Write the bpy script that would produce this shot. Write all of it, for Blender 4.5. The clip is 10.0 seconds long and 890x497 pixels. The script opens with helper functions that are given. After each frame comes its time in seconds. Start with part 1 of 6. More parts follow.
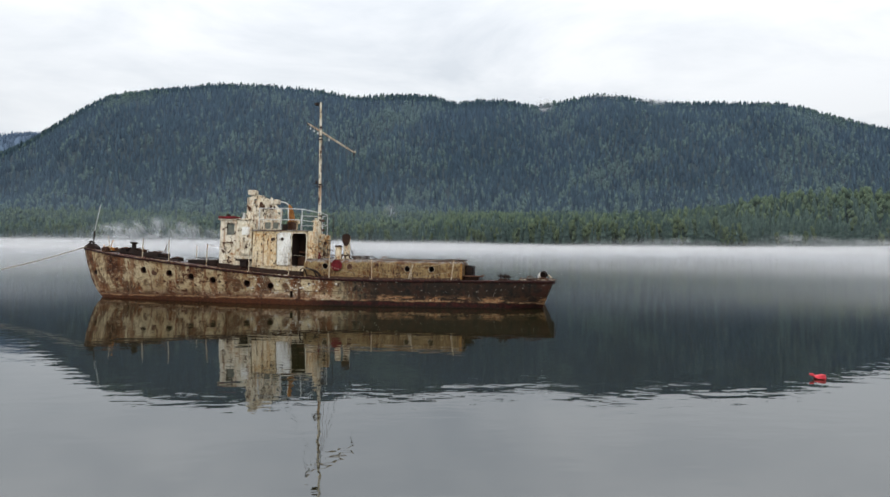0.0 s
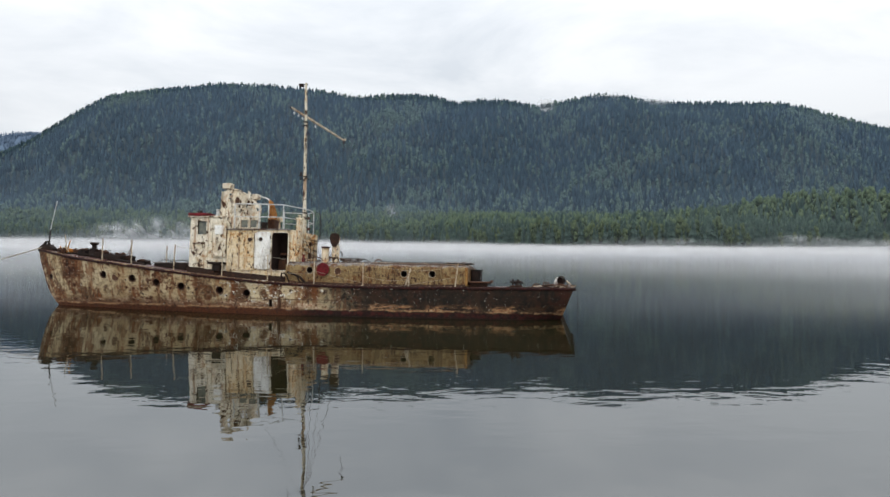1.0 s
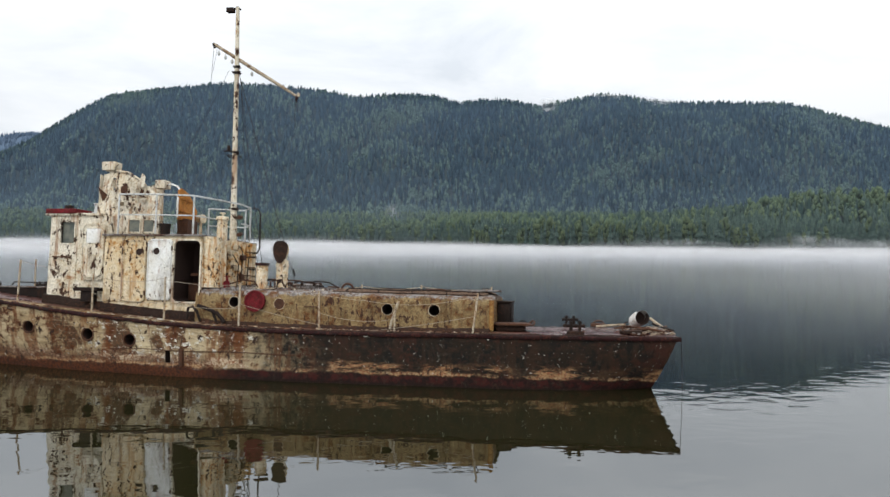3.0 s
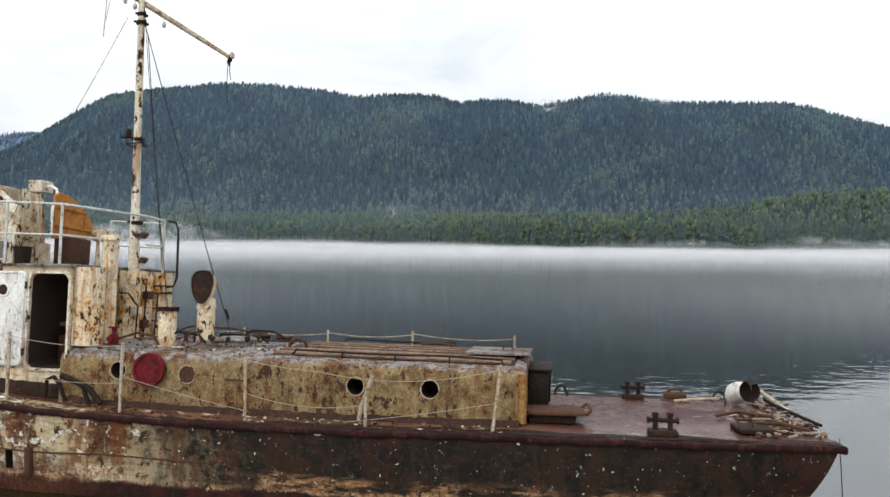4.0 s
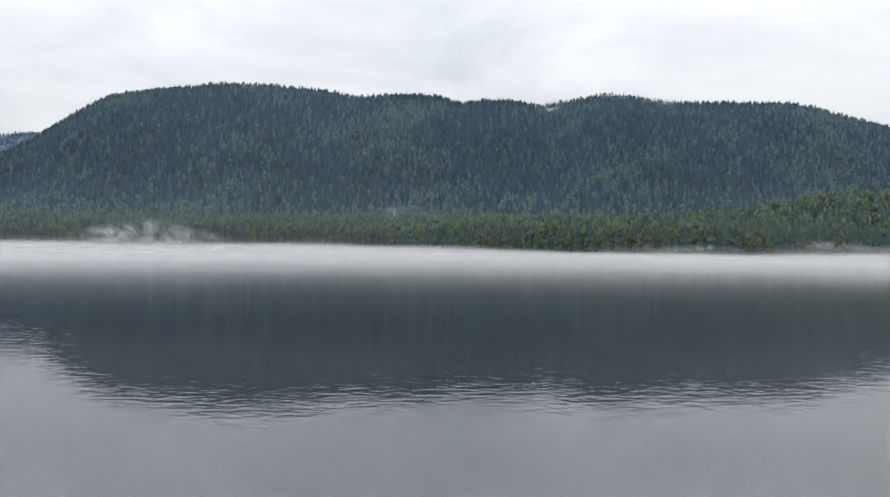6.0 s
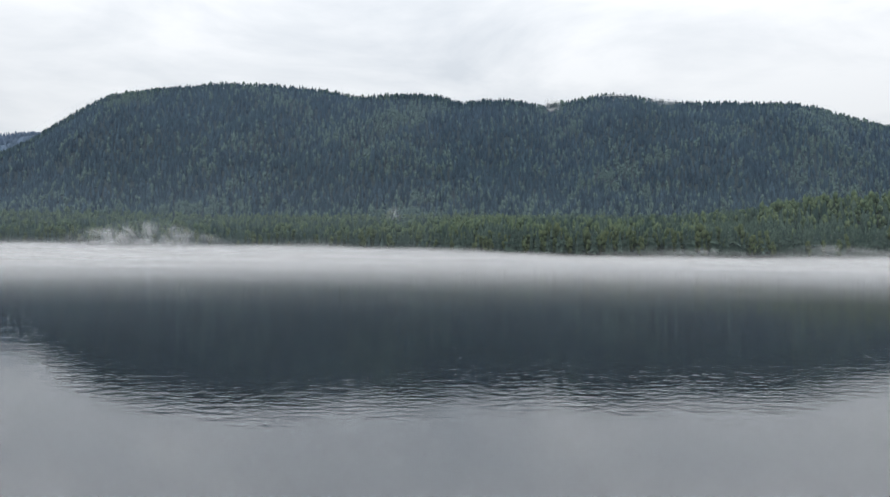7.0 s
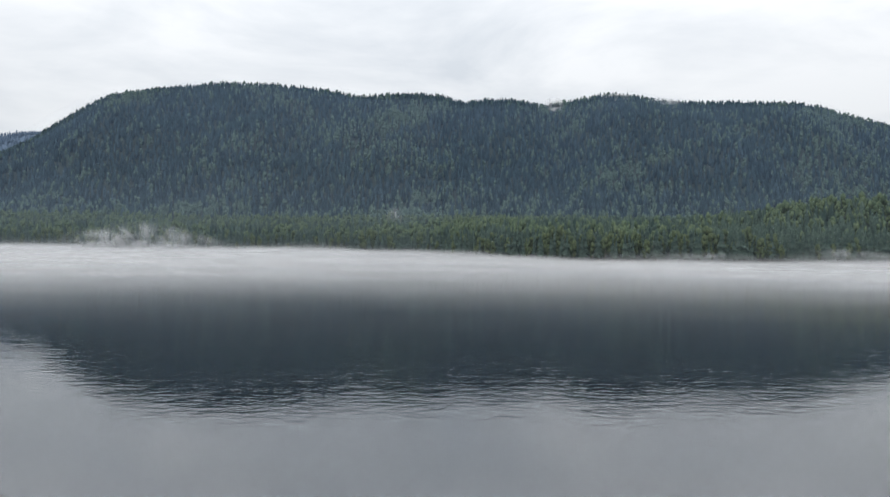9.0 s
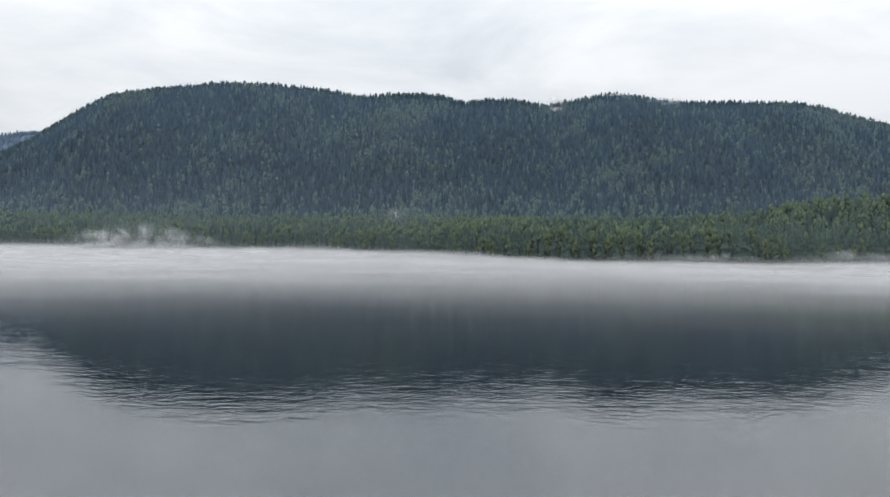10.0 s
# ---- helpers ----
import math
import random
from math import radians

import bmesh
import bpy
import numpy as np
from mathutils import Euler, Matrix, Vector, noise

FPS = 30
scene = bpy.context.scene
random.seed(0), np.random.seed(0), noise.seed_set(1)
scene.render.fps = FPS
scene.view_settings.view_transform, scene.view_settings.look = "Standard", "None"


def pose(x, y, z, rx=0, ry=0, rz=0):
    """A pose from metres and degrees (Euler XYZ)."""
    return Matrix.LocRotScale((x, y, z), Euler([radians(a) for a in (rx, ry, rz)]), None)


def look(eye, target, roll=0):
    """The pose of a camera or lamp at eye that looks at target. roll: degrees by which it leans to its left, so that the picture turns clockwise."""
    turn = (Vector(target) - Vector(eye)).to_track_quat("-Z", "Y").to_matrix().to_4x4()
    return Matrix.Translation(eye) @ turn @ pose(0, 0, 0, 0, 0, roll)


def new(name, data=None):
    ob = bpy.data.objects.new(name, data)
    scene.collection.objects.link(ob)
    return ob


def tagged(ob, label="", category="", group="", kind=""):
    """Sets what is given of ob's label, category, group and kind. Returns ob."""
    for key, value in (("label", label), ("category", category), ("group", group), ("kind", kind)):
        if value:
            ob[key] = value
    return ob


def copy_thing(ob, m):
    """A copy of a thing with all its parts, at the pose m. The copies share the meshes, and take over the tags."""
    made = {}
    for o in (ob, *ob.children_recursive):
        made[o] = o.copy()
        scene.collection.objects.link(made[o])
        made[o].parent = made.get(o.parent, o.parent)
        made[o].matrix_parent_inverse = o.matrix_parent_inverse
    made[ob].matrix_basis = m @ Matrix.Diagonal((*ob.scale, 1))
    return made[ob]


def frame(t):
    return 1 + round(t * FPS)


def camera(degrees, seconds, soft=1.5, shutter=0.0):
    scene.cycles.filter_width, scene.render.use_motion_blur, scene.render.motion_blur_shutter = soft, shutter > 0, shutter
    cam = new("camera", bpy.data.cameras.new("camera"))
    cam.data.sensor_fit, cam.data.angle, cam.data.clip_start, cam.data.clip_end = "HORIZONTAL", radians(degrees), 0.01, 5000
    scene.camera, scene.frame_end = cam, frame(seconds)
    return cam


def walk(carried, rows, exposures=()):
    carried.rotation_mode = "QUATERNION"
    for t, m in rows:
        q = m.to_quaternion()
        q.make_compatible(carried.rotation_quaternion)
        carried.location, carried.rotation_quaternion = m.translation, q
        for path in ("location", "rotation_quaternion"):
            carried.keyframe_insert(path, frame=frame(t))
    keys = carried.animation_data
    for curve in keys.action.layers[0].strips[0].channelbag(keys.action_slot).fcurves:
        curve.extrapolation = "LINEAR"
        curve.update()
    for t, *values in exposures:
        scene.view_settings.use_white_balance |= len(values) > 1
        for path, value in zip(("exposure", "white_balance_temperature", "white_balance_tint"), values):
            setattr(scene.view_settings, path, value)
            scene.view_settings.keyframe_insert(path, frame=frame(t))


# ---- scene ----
cam = camera(65.5, 10.0)
PATH = [  # seconds, place, pitch, roll, yaw
    (0.0, 0.074, -0.204, 2.413, 89.73, -0.43, 0.03),
    (0.5, 0.042, 1.543, 2.427, 89.74, -0.44, 0.06),
    (1.0, 0.004, 3.478, 2.447, 89.74, -0.45, 0.10),
    (1.5, -0.045, 5.590, 2.468, 89.75, -0.46, 0.13),
    (2.0, -0.101, 7.901, 2.515, 89.75, -0.46, 0.17),
    (2.5, -0.161, 10.331, 2.633, 89.76, -0.47, 0.20),
    (2.7, -0.175, 11.337, 2.690, 89.76, -0.48, 0.21),
    (3.8, -0.244, 17.100, 3.158, 89.77, -0.49, 0.27),
    (4.0, -0.244, 18.190, 3.291, 89.77, -0.50, 0.28),
    (4.3, -0.250, 19.830, 3.588, 89.77, -0.50, 0.30),
    (4.5, -0.265, 20.940, 3.831, 89.78, -0.51, 0.31),
    (5.0, -0.230, 23.600, 4.546, 89.78, -0.52, 0.34),
    (5.5, -0.100, 26.100, 5.400, 89.77, -0.52, 0.37),
    (7.0, 0.200, 33.600, 8.250, 89.74, -0.55, 0.47),
    (7.5, 0.280, 36.000, 9.000, 89.73, -0.56, 0.50),
    (8.0, 0.330, 38.500, 9.680, 89.71, -0.57, 0.53),
    (8.5, 0.360, 40.900, 10.250, 89.70, -0.57, 0.56),
    (9.0, 0.380, 43.300, 10.750, 89.69, -0.58, 0.60),
    (9.5, 0.420, 45.600, 11.200, 89.68, -0.59, 0.63),
    (10.0, 0.460, 47.800, 11.600, 89.67, -0.60, 0.66),
]
walk(cam, [(t, pose(x, y, z, rx, ry, rz)) for t, x, y, z, rx, ry, rz in PATH],
     [(0.0, 0.06), (2.0, 0.09), (2.7, 0.14), (3.8, 0.25), (4.3, 0.21), (5.0, 0.06), (5.7, 0.0), (10.0, 0.0)])

# ---- sky, sun, exposure ----
world = bpy.data.worlds.new("overcast_sky")
scene.world = world
world.use_nodes = True
wn, wl = world.node_tree.nodes, world.node_tree.links
wn.clear()
w_out = wn.new("ShaderNodeOutputWorld")
w_bg = wn.new("ShaderNodeBackground")
w_sky = wn.new("ShaderNodeTexSky")
w_sky.sky_type, w_sky.sun_disc = "NISHITA", False
w_sky.sun_elevation, w_sky.sun_rotation = radians(42), radians(150)
w_skys = wn.new("ShaderNodeVectorMath")
w_skys.operation = "SCALE"
w_skys.inputs["Scale"].default_value = 0.10
w_tc = wn.new("ShaderNodeTexCoord")
w_map = wn.new("ShaderNodeMapping")
w_map.inputs["Scale"].default_value = (2.2, 2.2, 7.0)
w_map.inputs["Location"].default_value = (0.35, 0.1, 0.0)
w_noise = wn.new("ShaderNodeTexNoise")
w_noise.inputs["Scale"].default_value, w_noise.inputs["Detail"].default_value = 1.3, 7.0
w_noise.inputs["Roughness"].default_value, w_noise.inputs["Distortion"].default_value = 0.55, 0.4
w_ramp = wn.new("ShaderNodeValToRGB")
w_ramp.color_ramp.elements[0].position, w_ramp.color_ramp.elements[0].color = 0.32, (0.68, 0.722, 0.772, 1)
w_ramp.color_ramp.elements[1].position, w_ramp.color_ramp.elements[1].color = 0.58, (0.91, 0.932, 0.958, 1)
w_mix = wn.new("ShaderNodeMix")
w_mix.data_type = "RGBA"
w_mix.inputs["Factor"].default_value = 0.93
wl.new(w_tc.outputs["Generated"], w_map.inputs["Vector"])
wl.new(w_map.outputs["Vector"], w_noise.inputs["Vector"])
wl.new(w_noise.outputs["Fac"], w_ramp.inputs["Fac"])
wl.new(w_sky.outputs["Color"], w_skys.inputs[0])
wl.new(w_skys.outputs["Vector"], w_mix.inputs["A"])
wl.new(w_ramp.outputs["Color"], w_mix.inputs["B"])
# an overcast sky grows brighter towards the zenith
w_sep = wn.new("ShaderNodeSeparateXYZ")
w_up = wn.new("ShaderNodeMapRange")
for key, value in (("From Min", 0.16), ("From Max", 0.75), ("To Min", 0.88), ("To Max", 1.6)):
    w_up.inputs[key].default_value = value
w_lift = wn.new("ShaderNodeVectorMath")
w_lift.operation = "SCALE"
wl.new(w_tc.outputs["Generated"], w_sep.inputs["Vector"])
wl.new(w_sep.outputs["Z"], w_up.inputs["Value"])
wl.new(w_mix.outputs["Result"], w_lift.inputs[0])
wl.new(w_up.outputs["Result"], w_lift.inputs["Scale"])
wl.new(w_lift.outputs["Vector"], w_bg.inputs["Color"])
w_bg.inputs["Strength"].default_value = 1.10
wl.new(w_bg.outputs["Background"], w_out.inputs["Surface"])

sun_data = bpy.data.lights.new("sun", "SUN")
sun_data.energy, sun_data.angle, sun_data.color = 1.1, radians(25), (1.0, 0.97, 0.93)
sun = new("sun", sun_data)
sun.matrix_world = look((-20, -34, 36), (0, 0, 0))
scene.view_settings.exposure = 0.0
scene.cycles.transparent_max_bounces = 220


# ---- materials ----
class Mat:
    """A node material with a Principled shader and short helpers."""

    def __init__(self, name, rough=0.8, metal=0.0, spec=0.3, color=(0.5, 0.5, 0.5)):
        self.m = bpy.data.materials.new(name)
        self.m.use_nodes = True
        self.n, self.l = self.m.node_tree.nodes, self.m.node_tree.links
        self.p = self.n["Principled BSDF"]
        self.p.inputs["Roughness"].default_value = rough
        self.p.inputs["Metallic"].default_value = metal
        self.p.inputs["Specular IOR Level"].default_value = spec
        self.p.inputs["Base Color"].default_value = (*color, 1)
        self.tc = None

    def coord(self, scale=(1, 1, 1), kind="Object", turn=0.0):
        if self.tc is None:
            self.tc = self.n.new("ShaderNodeTexCoord")
        mp = self.n.new("ShaderNodeMapping")
        mp.inputs["Scale"].default_value = scale
        mp.inputs["Rotation"].default_value = (0, 0, radians(turn))
        self.l.new(self.tc.outputs[kind], mp.inputs["Vector"])
        return mp.outputs["Vector"]

    def noise(self, scale, detail=5, rough=0.6, stretch=(1, 1, 1), distort=0.0, turn=0.0):
        t = self.n.new("ShaderNodeTexNoise")
        t.inputs["Scale"].default_value, t.inputs["Detail"].default_value = scale, detail
        t.inputs["Roughness"].default_value, t.inputs["Distortion"].default_value = rough, distort
        self.l.new(self.coord(stretch, turn=turn), t.inputs["Vector"])
        return t.outputs["Fac"]

    def ramp(self, fac, a, b, ca=0.0, cb=1.0):
        r = self.n.new("ShaderNodeMapRange")
        r.interpolation_type = "SMOOTHSTEP"
        for k, v in zip(("From Min", "From Max", "To Min", "To Max"), (a, b, ca, cb)):
            r.inputs[k].default_value = v
        self.l.new(fac, r.inputs["Value"])
        return r.outputs["Result"]

    def mix(self, fac, a, b):
        x = self.n.new("ShaderNodeMix")
        x.data_type = "RGBA"
        for socket, v in ((x.inputs["Factor"], fac), (x.inputs["A"], a), (x.inputs["B"], b)):
            if isinstance(v, tuple):
                socket.default_value = (*v, 1)
            elif isinstance(v, (int, float)):
                socket.default_value = v
            else:
                self.l.new(v, socket)
        return x.outputs["Result"]

    def math(self, op, a, b=0.0):
        x = self.n.new("ShaderNodeMath")
        x.operation = op
        for socket, v in zip(x.inputs, (a, b)):
            if isinstance(v, (int, float)):
                socket.default_value = v
            else:
                self.l.new(v, socket)
        return x.outputs["Value"]

    def bump(self, height, strength=0.4, distance=0.02):
        b = self.n.new("ShaderNodeBump")
        b.inputs["Strength"].default_value, b.inputs["Distance"].default_value = strength, distance
        self.l.new(height, b.inputs["Height"])
        self.l.new(b.outputs["Normal"], self.p.inputs["Normal"])
        return self

    def set(self, key, value):
        self.l.new(value, self.p.inputs[key])
        return self


def axis(m, name):
    s = m.n.new("ShaderNodeSeparateXYZ")
    m.l.new(m.coord(), s.inputs["Vector"])
    return s.outputs[name]


def water_material():
    m = Mat("lake_water", rough=0.0)
    m.n.remove(m.p)
    out = m.n["Material Output"]
    gloss, body, mixer, fres = (m.n.new("ShaderNode" + k) for k in ("BsdfGlossy", "BsdfDiffuse", "MixShader", "Fresnel"))
    gloss.inputs["Color"].default_value = (0.84, 0.866, 0.895, 1)
    gloss.inputs["Roughness"].default_value = 0.015
    m.l.new(m.mix(m.ramp(axis(m, "Y"), 26, 58), (0.014, 0.013, 0.005), (0.006, 0.009, 0.010)), body.inputs["Color"])
    fres.inputs["IOR"].default_value = 2.7
    far = axis(m, "Y")
    ripple = m.math("MULTIPLY", m.noise(2.7, 2.0, 0.45, (0.62, 1.0, 1), turn=-9), m.ramp(far, 18, 46, 0.0047, 0.0084))
    chop = m.math("MULTIPLY", m.noise(1.25, 2.0, 0.45, (0.55, 1.1, 1), turn=-12), m.ramp(far, 34, 80, 0.0025, 0.0145))
    swell = m.math("MULTIPLY", m.noise(0.36, 2, 0.5, (0.5, 1.3, 1), turn=-6), m.ramp(far, 60, 130, 0.003, 0.030))
    calm = m.ramp(m.noise(0.035, 2, 0.5, (0.6, 1.0, 1)), 0.35, 0.65, 0.72, 1.0)
    height = m.math("MULTIPLY", m.math("ADD", m.math("ADD", ripple, chop), swell), calm)
    b = m.n.new("ShaderNodeBump")
    b.inputs["Strength"].default_value, b.inputs["Distance"].default_value = 1.0, 1.0
    m.l.new(height, b.inputs["Height"])
    for node in (gloss, body, fres):
        m.l.new(b.outputs["Normal"], node.inputs["Normal"])
    m.l.new(fres.outputs["Fac"], mixer.inputs["Fac"])
    m.l.new(body.outputs["BSDF"], mixer.inputs[1])
    m.l.new(gloss.outputs["BSDF"], mixer.inputs[2])
    m.l.new(mixer.outputs["Shader"], out.inputs["Surface"])
    return m.m


def foliage_material(name, dark, light, alt):
    """Leaves or needles: a colour of its own for each tree, and grain within it."""
    m = Mat(name, rough=0.9, spec=0.06)
    geo = m.n.new("ShaderNodeNewGeometry")
    tone = m.mix(geo.outputs["Random Per Island"], dark, light)
    patch = m.ramp(m.noise(0.006, 4, 0.6), 0.42, 0.62)
    tone = m.mix(m.math("MULTIPLY", patch, 0.6), tone, alt)
    tone = m.mix(m.ramp(m.noise(0.7, 3), 0.35, 0.7), tone, dark)
    m.set("Base Color", tone)
    return m.m


def mist_material(name, build, tint=(0.94, 0.962, 0.985)):
    """White vapour: lets light through where it is thin. build(m) gives how dense it is."""
    m = Mat(name)
    m.n.remove(m.p)
    out = m.n["Material Output"]
    clear, white, mixer = (m.n.new("ShaderNode" + k) for k in ("BsdfTransparent", "BsdfDiffuse", "MixShader"))
    white.inputs["Color"].default_value = (*tint, 1)
    # droplets scatter the light of the whole sky, whichever way the sheet is turned
    up = m.n.new("ShaderNodeCombineXYZ")
    up.inputs["Y"].default_value, up.inputs["Z"].default_value = -0.2, 0.98
    m.l.new(up.outputs["Vector"], white.inputs["Normal"])
    m.l.new(clear.outputs["BSDF"], mixer.inputs[1])
    m.l.new(white.outputs["BSDF"], mixer.inputs[2])
    m.l.new(build(m), mixer.inputs["Fac"])
    m.l.new(mixer.outputs["Shader"], out.inputs["Surface"])
    return m.m


WATER = water_material()
# mountain needles are bluer than the shore's: distance haze put into the colour
HAZED_CONIFER = foliage_material("conifer_needles", (0.013, 0.027, 0.034), (0.062, 0.098, 0.118), (0.040, 0.070, 0.080))
# far hill needles: pale blue of aerial haze is part of this colour
HAZED_FAR_HILL = foliage_material("hazed_distant_needles", (0.090, 0.130, 0.190), (0.130, 0.180, 0.250), (0.120, 0.165, 0.225))
# shore needles, lightened a little in their colour for haze
CONIFER_SHORE = foliage_material("shore_conifer_needles", (0.020, 0.038, 0.034), (0.086, 0.120, 0.096), (0.074, 0.106, 0.076))
# hill birch leaves, greyed and blued in their colour as haze would do
HAZED_BIRCH = foliage_material("hazed_hill_birch_leaves", (0.058, 0.092, 0.080), (0.128, 0.172, 0.140), (0.092, 0.130, 0.098))
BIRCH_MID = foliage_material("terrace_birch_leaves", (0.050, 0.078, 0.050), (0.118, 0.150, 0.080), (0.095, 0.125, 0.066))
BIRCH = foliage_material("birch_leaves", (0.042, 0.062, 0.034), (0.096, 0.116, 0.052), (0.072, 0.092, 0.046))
m = Mat("tree_bark", rough=0.9)
m.set("Base Color", m.mix(m.noise(3, 5, 0.6, (1, 1, 0.3)), (0.07, 0.055, 0.045), (0.14, 0.12, 0.10)))
BARK = m.m
m = Mat("forest_floor", rough=0.95)
m.set("Base Color", m.mix(m.noise(0.05, 6), (0.014, 0.022, 0.022), (0.03, 0.045, 0.04)))
FLOOR = m.m


# ---- mesh helpers ----
def mesh_of(name, verts, faces, material, smooth=False):
    me = bpy.data.meshes.new(name)
    me.from_pydata(verts, [], faces)
    me.materials.append(material)
    if smooth:
        me.shade_smooth()
    return me


def fast_mesh(name, verts, tris, material):
    """A triangle mesh straight from arrays."""
    me = bpy.data.meshes.new(name)
    me.vertices.add(len(verts))
    me.vertices.foreach_set("co", np.asarray(verts, np.float32).ravel())
    me.loops.add(3 * len(tris))
    me.loops.foreach_set("vertex_index", np.asarray(tris, np.int32).ravel())
    me.polygons.add(len(tris))
    me.polygons.foreach_set("loop_start", np.arange(0, 3 * len(tris), 3, dtype=np.int32))
    me.polygons.foreach_set("loop_total", np.full(len(tris), 3, np.int32))
    me.materials.append(material)
    me.update(calc_edges=True)
    me.validate()
    return me


# ---- land: shore, terrace and wooded mountain ----
RIDGE_Y = 2000.0
RIDGE = np.array([(-1.3, 75), (-1.0, 165), (-0.8, 250), (-0.64, 255), (-0.594, 299), (-0.561, 342), (-0.52, 391), (-0.487, 423), (-0.426, 437), (-0.327, 458), (-0.249, 453), (-0.184, 441), (-0.126, 422), (-0.069, 427), (-0.016, 425), (0.013, 406), (0.054, 417), (0.095, 411), (0.136, 402), (0.165, 416), (0.218, 435), (0.259, 429), (0.3, 415), (0.382, 414), (0.481, 413), (0.513, 404), (0.546, 383), (0.587, 361), (0.643, 341), (0.8, 315), (1.0, 265), (1.3, 195)])
SHORE = np.array([(-1900, 1000), (-900, 900), (-452, 838), (-246, 800), (-90, 768), (-40, 735), (-5, 640), (25, 580), (60, 510), (142, 478), (256, 482), (420, 472), (800, 420), (1900, 380)])


def smooth01(v):
    v = np.clip(v, 0, 1)
    return v * v * (3 - 2 * v)


def wobble(x, y, size, seed):
    """Smooth bumps of a given size, from a few crossed waves."""
    r = np.random.RandomState(seed)
    out = np.zeros_like(x)
    for k in range(6):
        a, f, ph = r.uniform(0, 6.28), r.uniform(0.6, 1.7) * 6.28 / size, r.uniform(0, 6.28)
        out += np.sin((x * np.cos(a) + y * np.sin(a)) * f + ph)
    return out / 6


def shore_y(x):
    return np.interp(x, SHORE[:, 0], SHORE[:, 1]) + 6 * wobble(x, x * 0, 90, 3)


def land_z(x, y):
    """Height of the ground at x, y."""
    x, y = np.asarray(x, float), np.asarray(y, float)
    s = shore_y(x)
    a = x / np.maximum(y, 300)
    top = np.interp(a, RIDGE[:, 0], RIDGE[:, 1]) - 12
    foot = np.maximum(1120 + 40 * wobble(x, y * 0, 700, 5), s + 150)
    terrace = 1.2 + 37 * np.clip((y - s) / (foot - s), -0.2, 1) ** 1.0
    terrace = np.where(y < s, -3 - 0.02 * (s - y), terrace)
    hump = 29 * np.exp(-(((x - 420) / 150) ** 2 + ((y - 720) / 110) ** 2))
    v = np.clip((y - foot) / (RIDGE_Y - foot), 0, None)
    rise = np.where(v < 1, 0.62 * smooth01(v) + 0.38 * v, 1 - 0.45 * np.minimum(v - 1, 1.2))
    folds = 55 * wobble(x, y * 0.45, 420, 7) + 26 * wobble(x, y * 0.55, 170, 8)
    folds -= 45 * np.exp(-((a - 0.145) / 0.035) ** 2)
    rough = folds * smooth01(v * 2.5) * smooth01((1.0 - v) * 2.2)
    return terrace + hump * (y > s) + (top - 38) * rise * (v > 0) + rough


def build_land():
    xs = np.linspace(-2300, 2300, 231)
    ys = np.concatenate([np.linspace(340, 1100, 96), np.linspace(1115, 2700, 80)])
    gx, gy = np.meshgrid(xs, ys)
    z = land_z(gx, gy)
    v = np.stack([gx.ravel(), gy.ravel(), z.ravel()], 1)
    n, w = len(ys), len(xs)
    i = (np.arange(n - 1)[:, None] * w + np.arange(w - 1)[None]).ravel()
    t = np.concatenate([np.stack([i, i + 1, i + w + 1], 1), np.stack([i, i + w + 1, i + w], 1)])
    land = new("ground", fast_mesh("ground", v, t, FLOOR))
    tagged(land, "dark wooded lake shore rising to a long mountain ridge", "ground", kind="structure")
    # lower hill farther off, blue from haze put into its colour
    xs = np.linspace(-4200, -1200, 60)
    ys = np.linspace(3300, 4300, 24)
    gx, gy = np.meshgrid(xs, ys)
    z = hill_z(gx, gy)
    v = np.stack([gx.ravel(), gy.ravel(), z.ravel()], 1)
    n, w = len(ys), len(xs)
    i = (np.arange(n - 1)[:, None] * w + np.arange(w - 1)[None]).ravel()
    t = np.concatenate([np.stack([i, i + 1, i + w + 1], 1), np.stack([i, i + w + 1, i + w], 1)])
    hill = new("backdrop", fast_mesh("backdrop", v, t, HAZED_FAR_HILL))
    tagged(hill, "distant forested hill beyond the ridge, coloured with blue haze", "hill", kind="structure")


def hill_z(x, y):
    top = np.interp(x, [-4200, -3000, -2500, -2250, -2100, -1900, -1500, -1200], [378, 528, 578, 594, 573, 508, 328, 128])
    return top * np.sin(np.clip((y - 3300) / 1000, 0, 1) * 3.1415) ** 0.7 + 9 * wobble(x, y, 130, 11) - 10


build_land()


def cone_tree(rs, tiers, sides):
    """Unit conifer, 1 high: ragged drooping skirts of branches on top of one another."""
    v, f = [], []
    for k in range(tiers):
        base, top = 0.08 + 0.84 * k / tiers, min(1.0, 0.08 + 0.84 * (k + 2.2) / tiers)
        if k == tiers - 1:
            top = 1.0
        r = 0.185 * (1 - 0.86 * k / tiers) * rs.uniform(0.8, 1.15)
        a0 = len(v)
        v.append((rs.uniform(-0.01, 0.01), rs.uniform(-0.01, 0.01), top))
        turn = rs.uniform(0, 6.28)
        for j in range(sides):
            a = turn + 6.2832 * (j + rs.uniform(-0.3, 0.3)) / sides
            q = r * (rs.uniform(0.9, 1.3) if j % 2 else rs.uniform(0.45, 0.75))
            v.append((q * math.cos(a), q * math.sin(a), base + rs.uniform(-0.03, 0.03) + (0.0 if j % 2 else 0.04)))
        f += [(a0, a0 + 1 + j, a0 + 1 + (j + 1) % sides) for j in range(sides)]
    return np.array(v), np.array(f)


